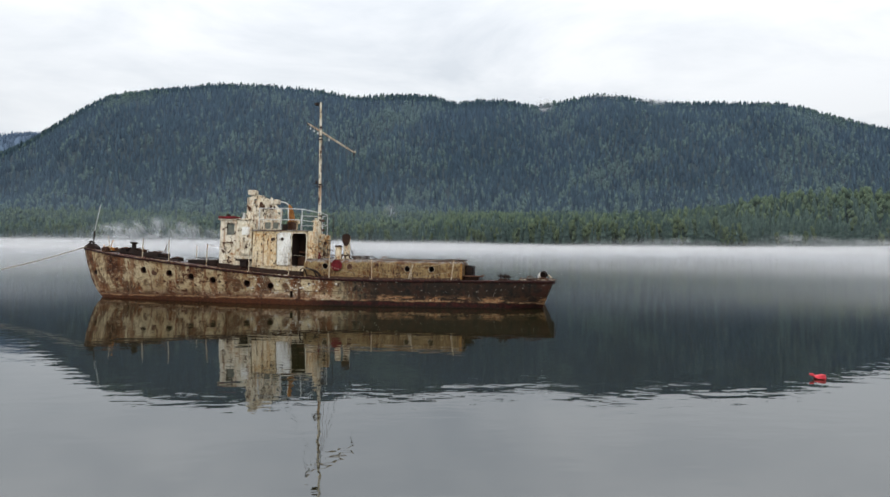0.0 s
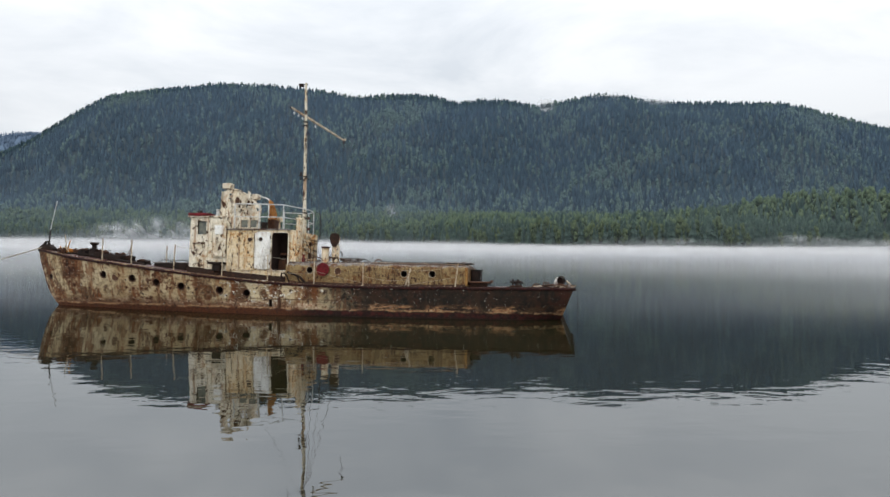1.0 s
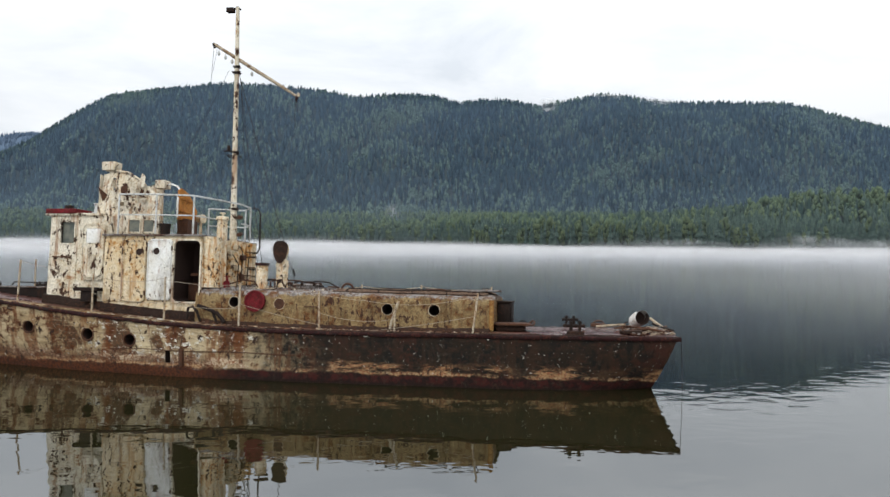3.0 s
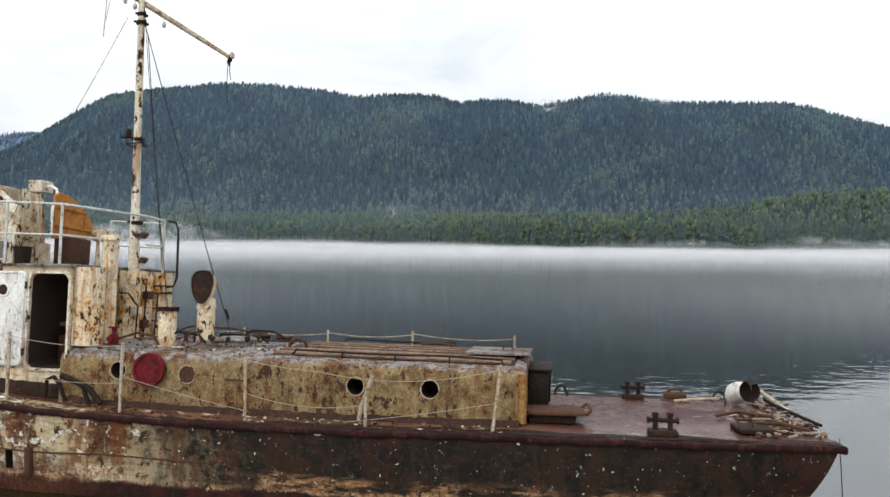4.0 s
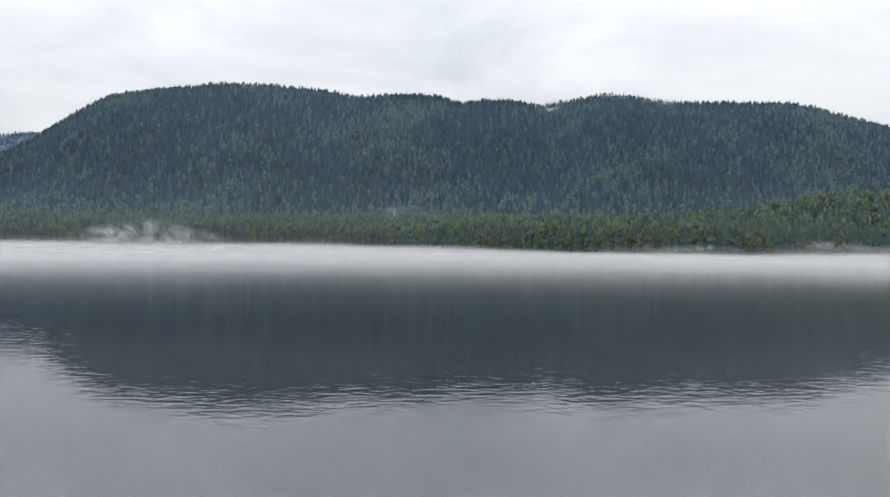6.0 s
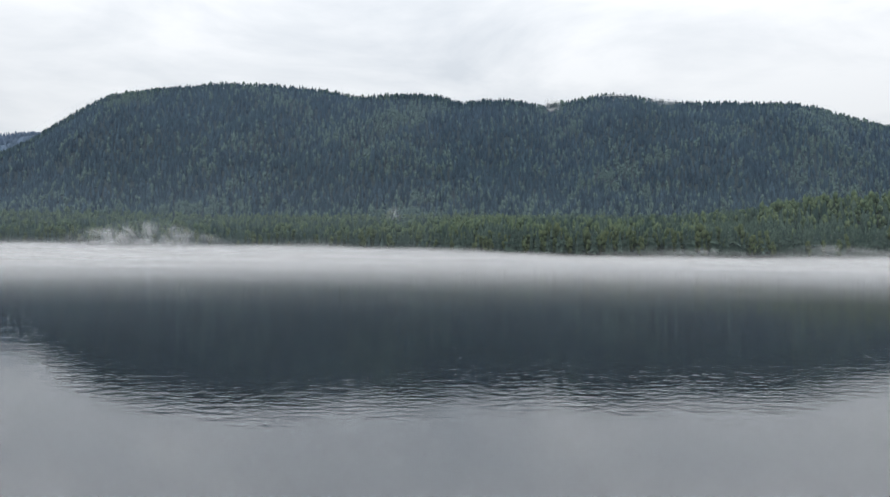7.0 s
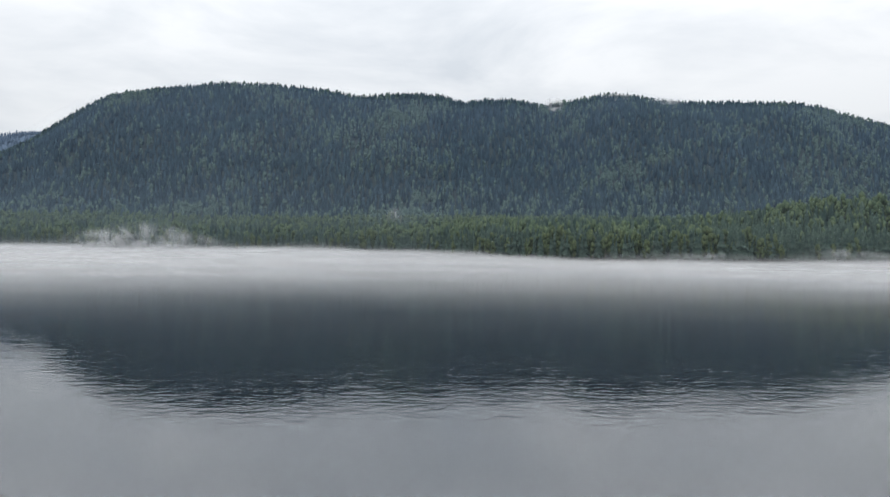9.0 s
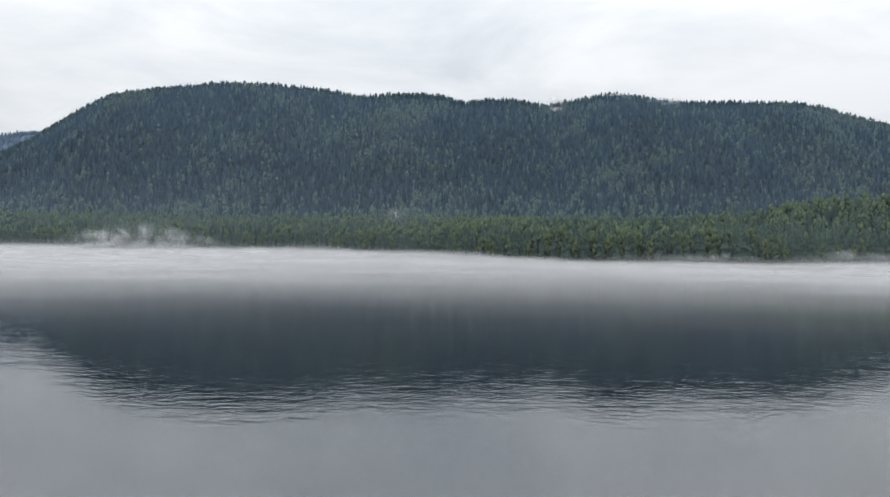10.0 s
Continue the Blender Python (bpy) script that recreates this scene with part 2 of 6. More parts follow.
def spire_tree(rs, sides):
    """Unit conifer for the far slopes: one uneven tapering crown."""
    v, f = [], []
    lean = rs.uniform(-0.015, 0.015, 2)
    levels = ((0.04, 0.07), (0.18, 0.185), (0.42, 0.165), (0.70, 0.105), (0.9, 0.045))
    for z, r in levels:
        turn = rs.uniform(0, 1)
        for j in range(sides):
            a = 6.2832 * (j + turn + rs.uniform(-0.2, 0.2)) / sides
            q = r * rs.uniform(0.65, 1.3)
            v.append((q * math.cos(a) + lean[0] * z, q * math.sin(a) + lean[1] * z, z + rs.uniform(-0.05, 0.05)))
    v.append((0, 0, 1.0))
    for k in range(len(levels) - 1):
        for j in range(sides):
            a, b = k * sides + j, k * sides + (j + 1) % sides
            f += [(a, b, b + sides), (a, b + sides, a + sides)]
    k = (len(levels) - 1) * sides
    f += [(k + j, k + (j + 1) % sides, len(v) - 1) for j in range(sides)]
    return np.array(v), np.array(f)


def round_tree(rs, clumps, spread=1.0):
    """Unit broad-leaved tree, 1 high: a crown of many small uneven clumps."""
    v, f = [], []
    t = (1 + 5 ** 0.5) / 2
    ico = np.array([(-1, t, 0), (1, t, 0), (-1, -t, 0), (1, -t, 0), (0, -1, t), (0, 1, t), (0, -1, -t), (0, 1, -t), (t, 0, -1), (t, 0, 1), (-t, 0, -1), (-t, 0, 1)]) / 1.9
    tri = np.array([(0, 11, 5), (0, 5, 1), (0, 1, 7), (0, 7, 10), (0, 10, 11), (1, 5, 9), (5, 11, 4), (11, 10, 2), (10, 7, 6), (7, 1, 8),
                    (3, 9, 4), (3, 4, 2), (3, 2, 6), (3, 6, 8), (3, 8, 9), (4, 9, 5), (2, 4, 11), (6, 2, 10), (8, 6, 7), (9, 8, 1)])
    for k in range(clumps):
        h = rs.uniform(0.25, 0.9)
        out = 0.20 * spread * math.sin(min(1, (h - 0.1) / 0.85) * 3.1416) ** 0.6
        a = rs.uniform(0, 6.28)
        c = np.array((out * math.cos(a) * rs.uniform(0.3, 1), out * math.sin(a) * rs.uniform(0.3, 1), h))
        size = rs.uniform(0.07, 0.12) * spread
        f.append(tri + 12 * len(v))
        v.append(c + ico * size * rs.uniform(0.7, 1.3, (12, 1)) * (0.85, 0.85, 1.6))
    return np.concatenate(v), np.concatenate(f)


def forest(name, places, kinds, low, high, material, label, seed):
    """One object of many trees: each a turned and scaled copy of one of the kinds, in real geometry."""
    rs = np.random.RandomState(seed)
    vs, fs, at = [], [], 0
    pick = rs.randint(0, len(kinds), len(places))
    for k, (v, f) in enumerate(kinds):
        p = places[pick == k]
        n = len(p)
        if not n:
            continue
        h = rs.uniform(low, high, n) * rs.uniform(0.85, 1.1, n)
        wide = h * rs.uniform(0.68, 1.02, n)
        a = rs.uniform(0, 6.28, n)
        c, s = np.cos(a), np.sin(a)
        x = (v[:, 0] * c[:, None] - v[:, 1] * s[:, None]) * wide[:, None] + p[:, 0:1]
        y = (v[:, 0] * s[:, None] + v[:, 1] * c[:, None]) * wide[:, None] + p[:, 1:2]
        z = v[:, 2] * h[:, None] + p[:, 2:3]
        vs.append(np.stack([x, y, z], 2).reshape(-1, 3))
        fs.append((f[None] + (at + np.arange(n) * len(v))[:, None, None]).reshape(-1, 3))
        at += n * len(v)
    ob = new(name, fast_mesh(name, np.concatenate(vs), np.concatenate(fs), material))
    ob.data.shade_smooth()
    return tagged(ob, label, "forest", kind="stuff")


def plant(y0, y1, step, seed, keep):
    """Jittered places on the land between two distances behind the shore line or in y."""
    rs = np.random.RandomState(seed)
    gx, gy = np.meshgrid(np.arange(-1500, 1500, step), np.arange(y0, y1, step))
    gx = gx + rs.uniform(-0.48, 0.48, gx.shape) * step
    gy = gy + rs.uniform(-0.48, 0.48, gy.shape) * step
    gx, gy = gx.ravel(), gy.ravel()
    ok = keep(gx, gy, rs) & (np.abs(gx) < gy * 0.74 + 60)
    gx, gy = gx[ok], gy[ok]
    return np.stack([gx, gy, land_z(gx, gy) - 0.4], 1)


rs0 = np.random.RandomState(4)
FAR_CONES = [spire_tree(rs0, 6) for _ in range(12)]
NEAR_CONES = [cone_tree(rs0, 11, 10) for _ in range(8)]
FAR_ROUND = [round_tree(rs0, 13, 0.85) for _ in range(10)]
NEAR_ROUND = [round_tree(rs0, 30, 0.8) for _ in range(6)]


def leafy(x, y, rs):
    """Where broad-leaved trees stand among the conifers."""
    n = wobble(x, y * 0.6, 330, 21) + 0.7 * wobble(x, y * 0.6, 95, 22)
    a = x / y
    spur = np.exp(-((a + 0.28 - 0.00042 * (1900 - y)) / 0.045) ** 2) * smooth01((y - 1300) / 200)
    east = np.exp(-((a - 0.53) / 0.06) ** 2) * smooth01((y - 1200) / 200)
    belt = 0.36 * np.exp(-((y - 1120) / 110) ** 2) + 0.9 * np.exp(-(((x - 420) / 150) ** 2 + ((y - 740) / 110) ** 2))
    belt = belt + 0.5 * np.exp(-(((x - 40) / 75) ** 2 + ((y - 900) / 160) ** 2))
    west = 0.22 * (x < -60) * (y < 1100)
    return rs.uniform(0, 1, x.shape) < np.clip(0.12 + 0.60 * smooth01(n * 1.6 - 0.15) + belt + 0.4 * spur + 0.35 * east + west, 0.07, 0.85)


MOUNTAIN = plant(1150, 2035, 10.0, 31, lambda x, y, rs: x == x)
TERRACE = plant(420, 1150, 8.5, 32, lambda x, y, rs: y > shore_y(x) + 45)
FRONT = plant(400, 1010, 6.0, 33, lambda x, y, rs: (y > shore_y(x) + 14) & (y <= shore_y(x) + 45) & (np.abs(x) < 700))
rs1 = np.random.RandomState(5)
for part_name, places, cones, rounds, low, high, mat in (
        ("mountain", MOUNTAIN, FAR_CONES, FAR_ROUND, 14, 25, HAZED_CONIFER),
        ("terrace", TERRACE, FAR_CONES, FAR_ROUND, 14, 23, CONIFER_SHORE),
        ("shore", FRONT, NEAR_CONES, NEAR_ROUND, 13, 22, CONIFER_SHORE)):
    soft = leafy(places[:, 0], places[:, 1], rs1)
    if part_name == "shore":
        soft &= rs1.uniform(0, 1, soft.shape) < 0.6
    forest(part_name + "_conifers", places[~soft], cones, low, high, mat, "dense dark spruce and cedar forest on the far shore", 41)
    forest(part_name + "_birches", places[soft], rounds, low * 0.95, high * 1.02, {"mountain": HAZED_BIRCH, "terrace": BIRCH_MID, "shore": BIRCH}[part_name], "light green birches among the dark conifers", 42)


def single_tree(name, crown, material, limbs, label):
    """One tree with its trunk, limbs and crown, 1 high."""
    rs = np.random.RandomState(len(crown[0]))
    v, f = [], []

    def limb(a, b, r0, r1):
        a, b = Vector(a), Vector(b)
        d = (b - a).normalized()
        x = d.orthogonal().normalized()
        y = d.cross(x)
        k = len(v)
        for c, r in ((a, r0), (b, r1)):
            v.extend(tuple(c + (x * math.cos(q) + y * math.sin(q)) * r) for q in np.linspace(0, 6.2832, 8)[:-1])
        for j in range(7):
            n = (j + 1) % 7
            f.extend([(k + j, k + n, k + 7 + n), (k + j, k + 7 + n, k + 7 + j)])

    limb((0, 0, -0.02), (0.006, 0, 0.5), 0.017, 0.010)
    limb((0.006, 0, 0.5), (0, 0, 0.96), 0.010, 0.003)
    for k in range(limbs):
        h, a = 0.2 + 0.6 * k / limbs, rs.uniform(0, 6.28)
        limb((0, 0, h), (0.13 * math.cos(a), 0.13 * math.sin(a), h + 0.12), 0.006, 0.002)
    tree = new(name)
    trunk = new("trunk", fast_mesh("trunk", np.array(v), np.array(f), BARK))
    trunk.parent = tree
    leaves = new("crown", fast_mesh("crown", crown[0], crown[1], material))
    leaves.parent = tree
    return tagged(tree, label, "tree", "trees along the far shore")


rs4 = np.random.RandomState(9)
SINGLE = [single_tree("spruce_tree", NEAR_CONES[k], CONIFER_SHORE, 4, "tall dark spruce at the water's edge") for k in range(5)]
SINGLE += [single_tree("birch_tree", NEAR_ROUND[k], BIRCH, 9, "yellow-green birch at the water's edge") for k in range(3)]
spots = np.concatenate([np.linspace(-470, -30, 62), np.linspace(-25, 70, 26), np.linspace(76, 330, 72)])
for k, x in enumerate(spots):
    x = x + rs4.uniform(-2.5, 2.5)
    y = float(shore_y(np.array([x]))[0]) + rs4.uniform(5, 13)
    leaf = rs4.uniform() < 0.24
    src = SINGLE[5 + rs4.randint(3)] if leaf else SINGLE[rs4.randint(5)]
    h = rs4.uniform(9, 17) if leaf else rs4.uniform(13, 22)
    if k < len(SINGLE):
        src = SINGLE[k]
        h = 16.0
    m4 = pose(x, y, float(land_z(x, y)) - 0.3, rs4.uniform(-2, 2), rs4.uniform(-2, 2), rs4.uniform(0, 360))
    ob = src if k < len(SINGLE) else copy_thing(src, m4)
    ob.matrix_basis = m4 @ Matrix.Diagonal((h, h, h, 1))
px_, py_ = np.random.RandomState(71).uniform((-3000, 3350), (-1700, 3850), (2600, 2)).T
forest("hill_conifers", np.stack([px_, py_, hill_z(px_, py_) - 1], 1), FAR_CONES, 18, 30, HAZED_FAR_HILL, "dense conifers on the distant hill", 43)

# ---- lake ----
me = mesh_of("lake_water", [(-3000, -400, 0), (3000, -400, 0), (3000, 1300, 0), (-3000, 1300, 0)], [(0, 1, 2, 3)], WATER)
tagged(new("water", me), "calm grey lake mirroring sky, mountain and wreck", "lake", kind="structure")


def mist_bank(y, high, strength, seed, x0=-9e9, x1=9e9):
    """A low bank of vapour standing on the water, fading out upwards."""
    def dense(m):
        n = m.ramp(m.noise(0.016, 3, 0.5, (0.5, 1.0, 1.0)), 0.30, 0.70, 0.75, 1.2)
        billow = m.ramp(m.noise(0.016, 4, 0.6, (0.6, 1.0, 0.0)), 0.30, 0.70, 0.7, 1.3)
        z = m.math("DIVIDE", axis(m, "Z"), billow)
        side = m.math("ADD", 0.85, m.math("MULTIPLY", 3.2 if y < 68 else 0.9, m.math("POWER", m.math("ABSOLUTE", m.math("MULTIPLY", axis(m, "X"), 1.6 / y)), 2.0)))
        n = m.math("MULTIPLY", n, side)
        return m.math("MULTIPLY", m.math("MULTIPLY", n, m.math("MULTIPLY", m.ramp(z, 0.0, 0.3 * high, 0.3, 1.0), m.ramp(z, 0.15 * high, high, 1.0, 0.0))), strength)
    xs = np.linspace(max(x0, -0.8 * y - 60), min(x1, 0.8 * y + 60, float(np.interp(y, [474, 484, 512, 580, 645, 735, 770, 800, 840], [2000, 110, 70, 28, 5, -25, -100, -246, -452]))), 100)
    zs = np.linspace(0.02, 1.35 * high, 7)
    bend = np.maximum(0.03 * y * wobble(xs, xs * 0, 70, 80 + seed), 36.5 - y)
    v = [(x, y + b, z) for x, b in zip(xs, bend) for z in zs]
    f = [(i * 7 + j, (i + 1) * 7 + j, (i + 1) * 7 + j + 1, i * 7 + j + 1) for i in range(len(xs) - 1) for j in range(6)]
    ob = new("mist_bank", mesh_of("mist_bank", v, f, mist_material("mist_bank", dense), True))
    tagged(ob, "low drifting bank of morning mist on the lake", "mist", kind="stuff")


for k in range(124):
    y = 38 * 1.0253 ** k
    mist_bank(y, float(np.interp(y, [38, 300, 480, 580, 800], [2.6, 3.2, 4.2, 6.5, 9.5])), 0.72 * float(np.interp(y, [38, 45, 52, 60, 70, 80, 110, 140, 170, 200, 300, 500, 700], [0.008, 0.013, 0.017, 0.011, 0.007, 0.0045, 0.006, 0.016, 0.038, 0.085, 0.26, 0.36, 0.36])), k)


for k, (y, high, strength, x0, x1) in enumerate(((436, 8, 0.07, 60, 400), (446, 10, 0.08, 90, 400), (456, 7, 0.10, 80, 400), (464, 9, 0.07, 120, 400), (550, 9, 0.09, 0, 40), (610, 10, 0.08, -60, 10),
                                                (690, 13, 0.06, -600, -30), (705, 15, 0.06, -600, -60), (722, 12, 0.07, -600, -70), (745, 14, 0.07, -600, -110))):
    mist_bank(y, high, strength, 130 + k, x0, x1)


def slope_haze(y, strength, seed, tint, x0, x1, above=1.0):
    """A translucent tinted sheet before the wooded slope, up to the ridge, in place of aerial haze."""
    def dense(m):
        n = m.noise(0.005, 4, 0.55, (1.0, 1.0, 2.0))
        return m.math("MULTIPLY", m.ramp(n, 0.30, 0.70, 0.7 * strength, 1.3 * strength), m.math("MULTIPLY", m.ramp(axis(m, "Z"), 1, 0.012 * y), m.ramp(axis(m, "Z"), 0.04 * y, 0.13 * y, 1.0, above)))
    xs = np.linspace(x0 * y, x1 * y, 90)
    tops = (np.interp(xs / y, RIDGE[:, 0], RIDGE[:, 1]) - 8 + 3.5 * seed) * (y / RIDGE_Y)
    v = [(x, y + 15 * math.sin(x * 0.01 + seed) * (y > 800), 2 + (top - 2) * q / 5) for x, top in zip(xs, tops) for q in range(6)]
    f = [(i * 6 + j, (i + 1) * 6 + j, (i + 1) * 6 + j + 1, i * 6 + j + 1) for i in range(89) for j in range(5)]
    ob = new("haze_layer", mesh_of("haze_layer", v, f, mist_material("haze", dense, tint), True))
    tagged(ob, "thin blue-tinted sheet standing in for haze before the wooded slope", "haze", kind="stuff")


# added sheets whose blue tint paints aerial haze over slope and shore
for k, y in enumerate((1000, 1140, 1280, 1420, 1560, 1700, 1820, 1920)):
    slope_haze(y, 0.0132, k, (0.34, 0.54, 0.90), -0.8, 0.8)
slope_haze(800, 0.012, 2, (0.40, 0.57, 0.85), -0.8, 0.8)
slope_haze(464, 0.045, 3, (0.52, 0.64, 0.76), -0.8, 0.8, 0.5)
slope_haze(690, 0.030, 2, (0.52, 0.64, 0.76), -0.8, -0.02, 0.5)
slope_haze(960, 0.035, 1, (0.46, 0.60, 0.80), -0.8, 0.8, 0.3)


def mist_wisp(x, y, z, wide, high, strength, seed):
    """A loose puff of vapour: a soft curved veil that thins out to nothing at its edges."""
    def dense(m):
        n = m.noise(4.2 / wide, 5, 0.55, (1.0, 1.0, 1.2), 0.6)
        u, v = axis(m, "X"), axis(m, "Z")
        r2 = m.math("ADD", m.math("POWER", m.math("MULTIPLY", u, 2.0 / wide), 2.0), m.math("POWER", m.math("MULTIPLY", v, 2.0 / high), 2.0))
        soft = m.ramp(r2, 0.0, 1.0, 1.0, 0.0)
        return m.math("MULTIPLY", m.math("MULTIPLY", soft, m.ramp(m.math("ADD", n, 0.005 * seed), 0.34, 0.68)), min(0.85, 1.5 * strength))
    na, nb = 25, 9
    v = [((i / (na - 1) - 0.5) * wide, 6 * math.sin(i * 0.4 + seed) + 3 * math.sin(j * 0.9), (j / (nb - 1) - 0.5) * high) for i in range(na) for j in range(nb)]
    f = [(i * nb + j, (i + 1) * nb + j, (i + 1) * nb + j + 1, i * nb + j + 1) for i in range(na - 1) for j in range(nb - 1)]
    ob = new("mist_wisp", mesh_of("mist_wisp", v, f, mist_material("mist_wisp", dense), True))
    ob.location = (x, y, z)
    tagged(ob, "loose wisp of morning mist drifting by the shore", "mist", kind="stuff")


for row in ((-292, 690, 11, 120, 40, 0.36, 1), (-326, 680, 7, 80, 34, 0.38, 3), (-258, 685, 7, 110, 28, 0.25, 2), (-290, 675, 4, 150, 20, 0.25, 4), (-80, 1000, 46, 26, 38, 0.22, 5),
            (150, 440, 3, 60, 12, 0.14, 7), (218, 434, 4, 64, 16, 0.20, 8), (262, 438, 3, 64, 13, 0.14, 9),
            (268, 1890, 388, 56, 44, 0.6, 10), (440, 1900, 410, 100, 24, 0.4, 12), (545, 1905, 398, 150, 22, 0.45, 11)):
    mist_wisp(*row)

# ---- materials of the wreck ----
RUST, RUST_DARK, RUST_RED = (0.26, 0.105, 0.035), (0.045, 0.022, 0.014), (0.13, 0.030, 0.018)


def weathered(name, paint, paint2, rust=0.5, chips=0.5, streak=0.5, scale=1.0, chip_size=1.0, top=None, rough=0.75, rust_color=RUST, chip_color=RUST_DARK):
    """Old paint on steel: two tones, rust blooms, dark chips and runs of rust down the sides."""
    m = Mat(name, rough=rough, spec=0.10)
    broad = m.noise(0.9 * scale, 4, 0.55)
    mid = m.noise(6.5 * scale, 9, 0.74, distort=0.15)
    fine = m.noise(34 * scale, 6, 0.72)
    runs = m.noise(9.0 * scale, 5, 0.6, (1.0, 1.0, 0.09))
    tone = m.mix(m.ramp(m.math("ADD", m.math("MULTIPLY", broad, 0.4), m.math("MULTIPLY", mid, 0.6)), 0.42, 0.58), paint, paint2)
    tone = m.mix(m.math("MULTIPLY", m.ramp(fine, 0.42, 0.60), min(0.6, 0.12 + 0.8 * chips)), tone, tuple(c * 0.40 for c in paint2))
    if top:
        edge = m.math("ADD", axis(m, "Z"), m.math("MULTIPLY", m.math("SUBTRACT", m.noise(3.5, 7, 0.7), 0.5), 0.34))
        lid = m.mix(m.ramp(mid, 0.42, 0.58), top[1], top[2])
        lid = m.mix(m.math("MULTIPLY", m.ramp(fine, 0.42, 0.60), 0.6), lid, tuple(c * 0.35 for c in top[2]))
        tone = m.mix(m.ramp(edge, top[0], top[0] + 0.05), tone, lid)
    bloom = m.math("ADD", m.math("ADD", m.math("MULTIPLY", mid, 0.55), m.math("MULTIPLY", broad, 0.25)), m.math("MULTIPLY", fine, 0.20))
    tone = m.mix(m.math("MULTIPLY", m.ramp(runs, 0.60 - 0.14 * streak, 0.68 - 0.12 * streak), 0.35 + 0.5 * streak), tone, rust_color)
    tone = m.mix(m.ramp(bloom, 0.60 - 0.19 * rust, 0.64 - 0.17 * rust), tone, rust_color)
    tone = m.mix(m.ramp(bloom, 0.635 - 0.165 * rust, 0.675 - 0.165 * rust), tone, chip_color)
    grime = m.noise(3.0 * scale, 8, 0.74, (1.0, 1.0, 0.35), 0.2)
    tone = m.mix(m.math("MULTIPLY", m.ramp(grime, 0.50, 0.64), 0.45), tone, tuple(0.22 * c for c in rust_color))
    spot = m.noise(17.0 * scale / chip_size, 5, 0.66, (1.0, 1.0, 0.55), 0.25)
    area = m.math("MULTIPLY", m.math("SUBTRACT", m.noise(1.8 * scale, 3, 0.55), 0.5), 0.32)
    chip = m.ramp(m.math("ADD", spot, area), 0.655 - 0.15 * chips, 0.675 - 0.15 * chips)
    speck = m.ramp(m.noise(55.0 * scale, 3, 0.6), 0.69 - 0.10 * chips, 0.72 - 0.10 * chips)
    tone = m.mix(chip, tone, chip_color)
    tone = m.mix(m.math("MULTIPLY", speck, min(0.75, 1.1 * chips)), tone, chip_color)
    if top:
        pale = m.ramp(m.noise(30.0, 4, 0.65), 0.63, 0.66)
        tone = m.mix(m.math("MULTIPLY", pale, 0.7), tone, tuple(min(0.8, 1.7 * c) for c in paint))
    m.set("Base Color", tone)
    m.set("Roughness", m.ramp(mid, 0.3, 0.7, rough - 0.2, min(1.0, rough + 0.15)))
    m.bump(m.math("ADD", m.math("SUBTRACT", m.math("MULTIPLY", fine, 0.3), m.math("MULTIPLY", chip, 0.5)), bloom), 0.55, 0.012)
    return m.m


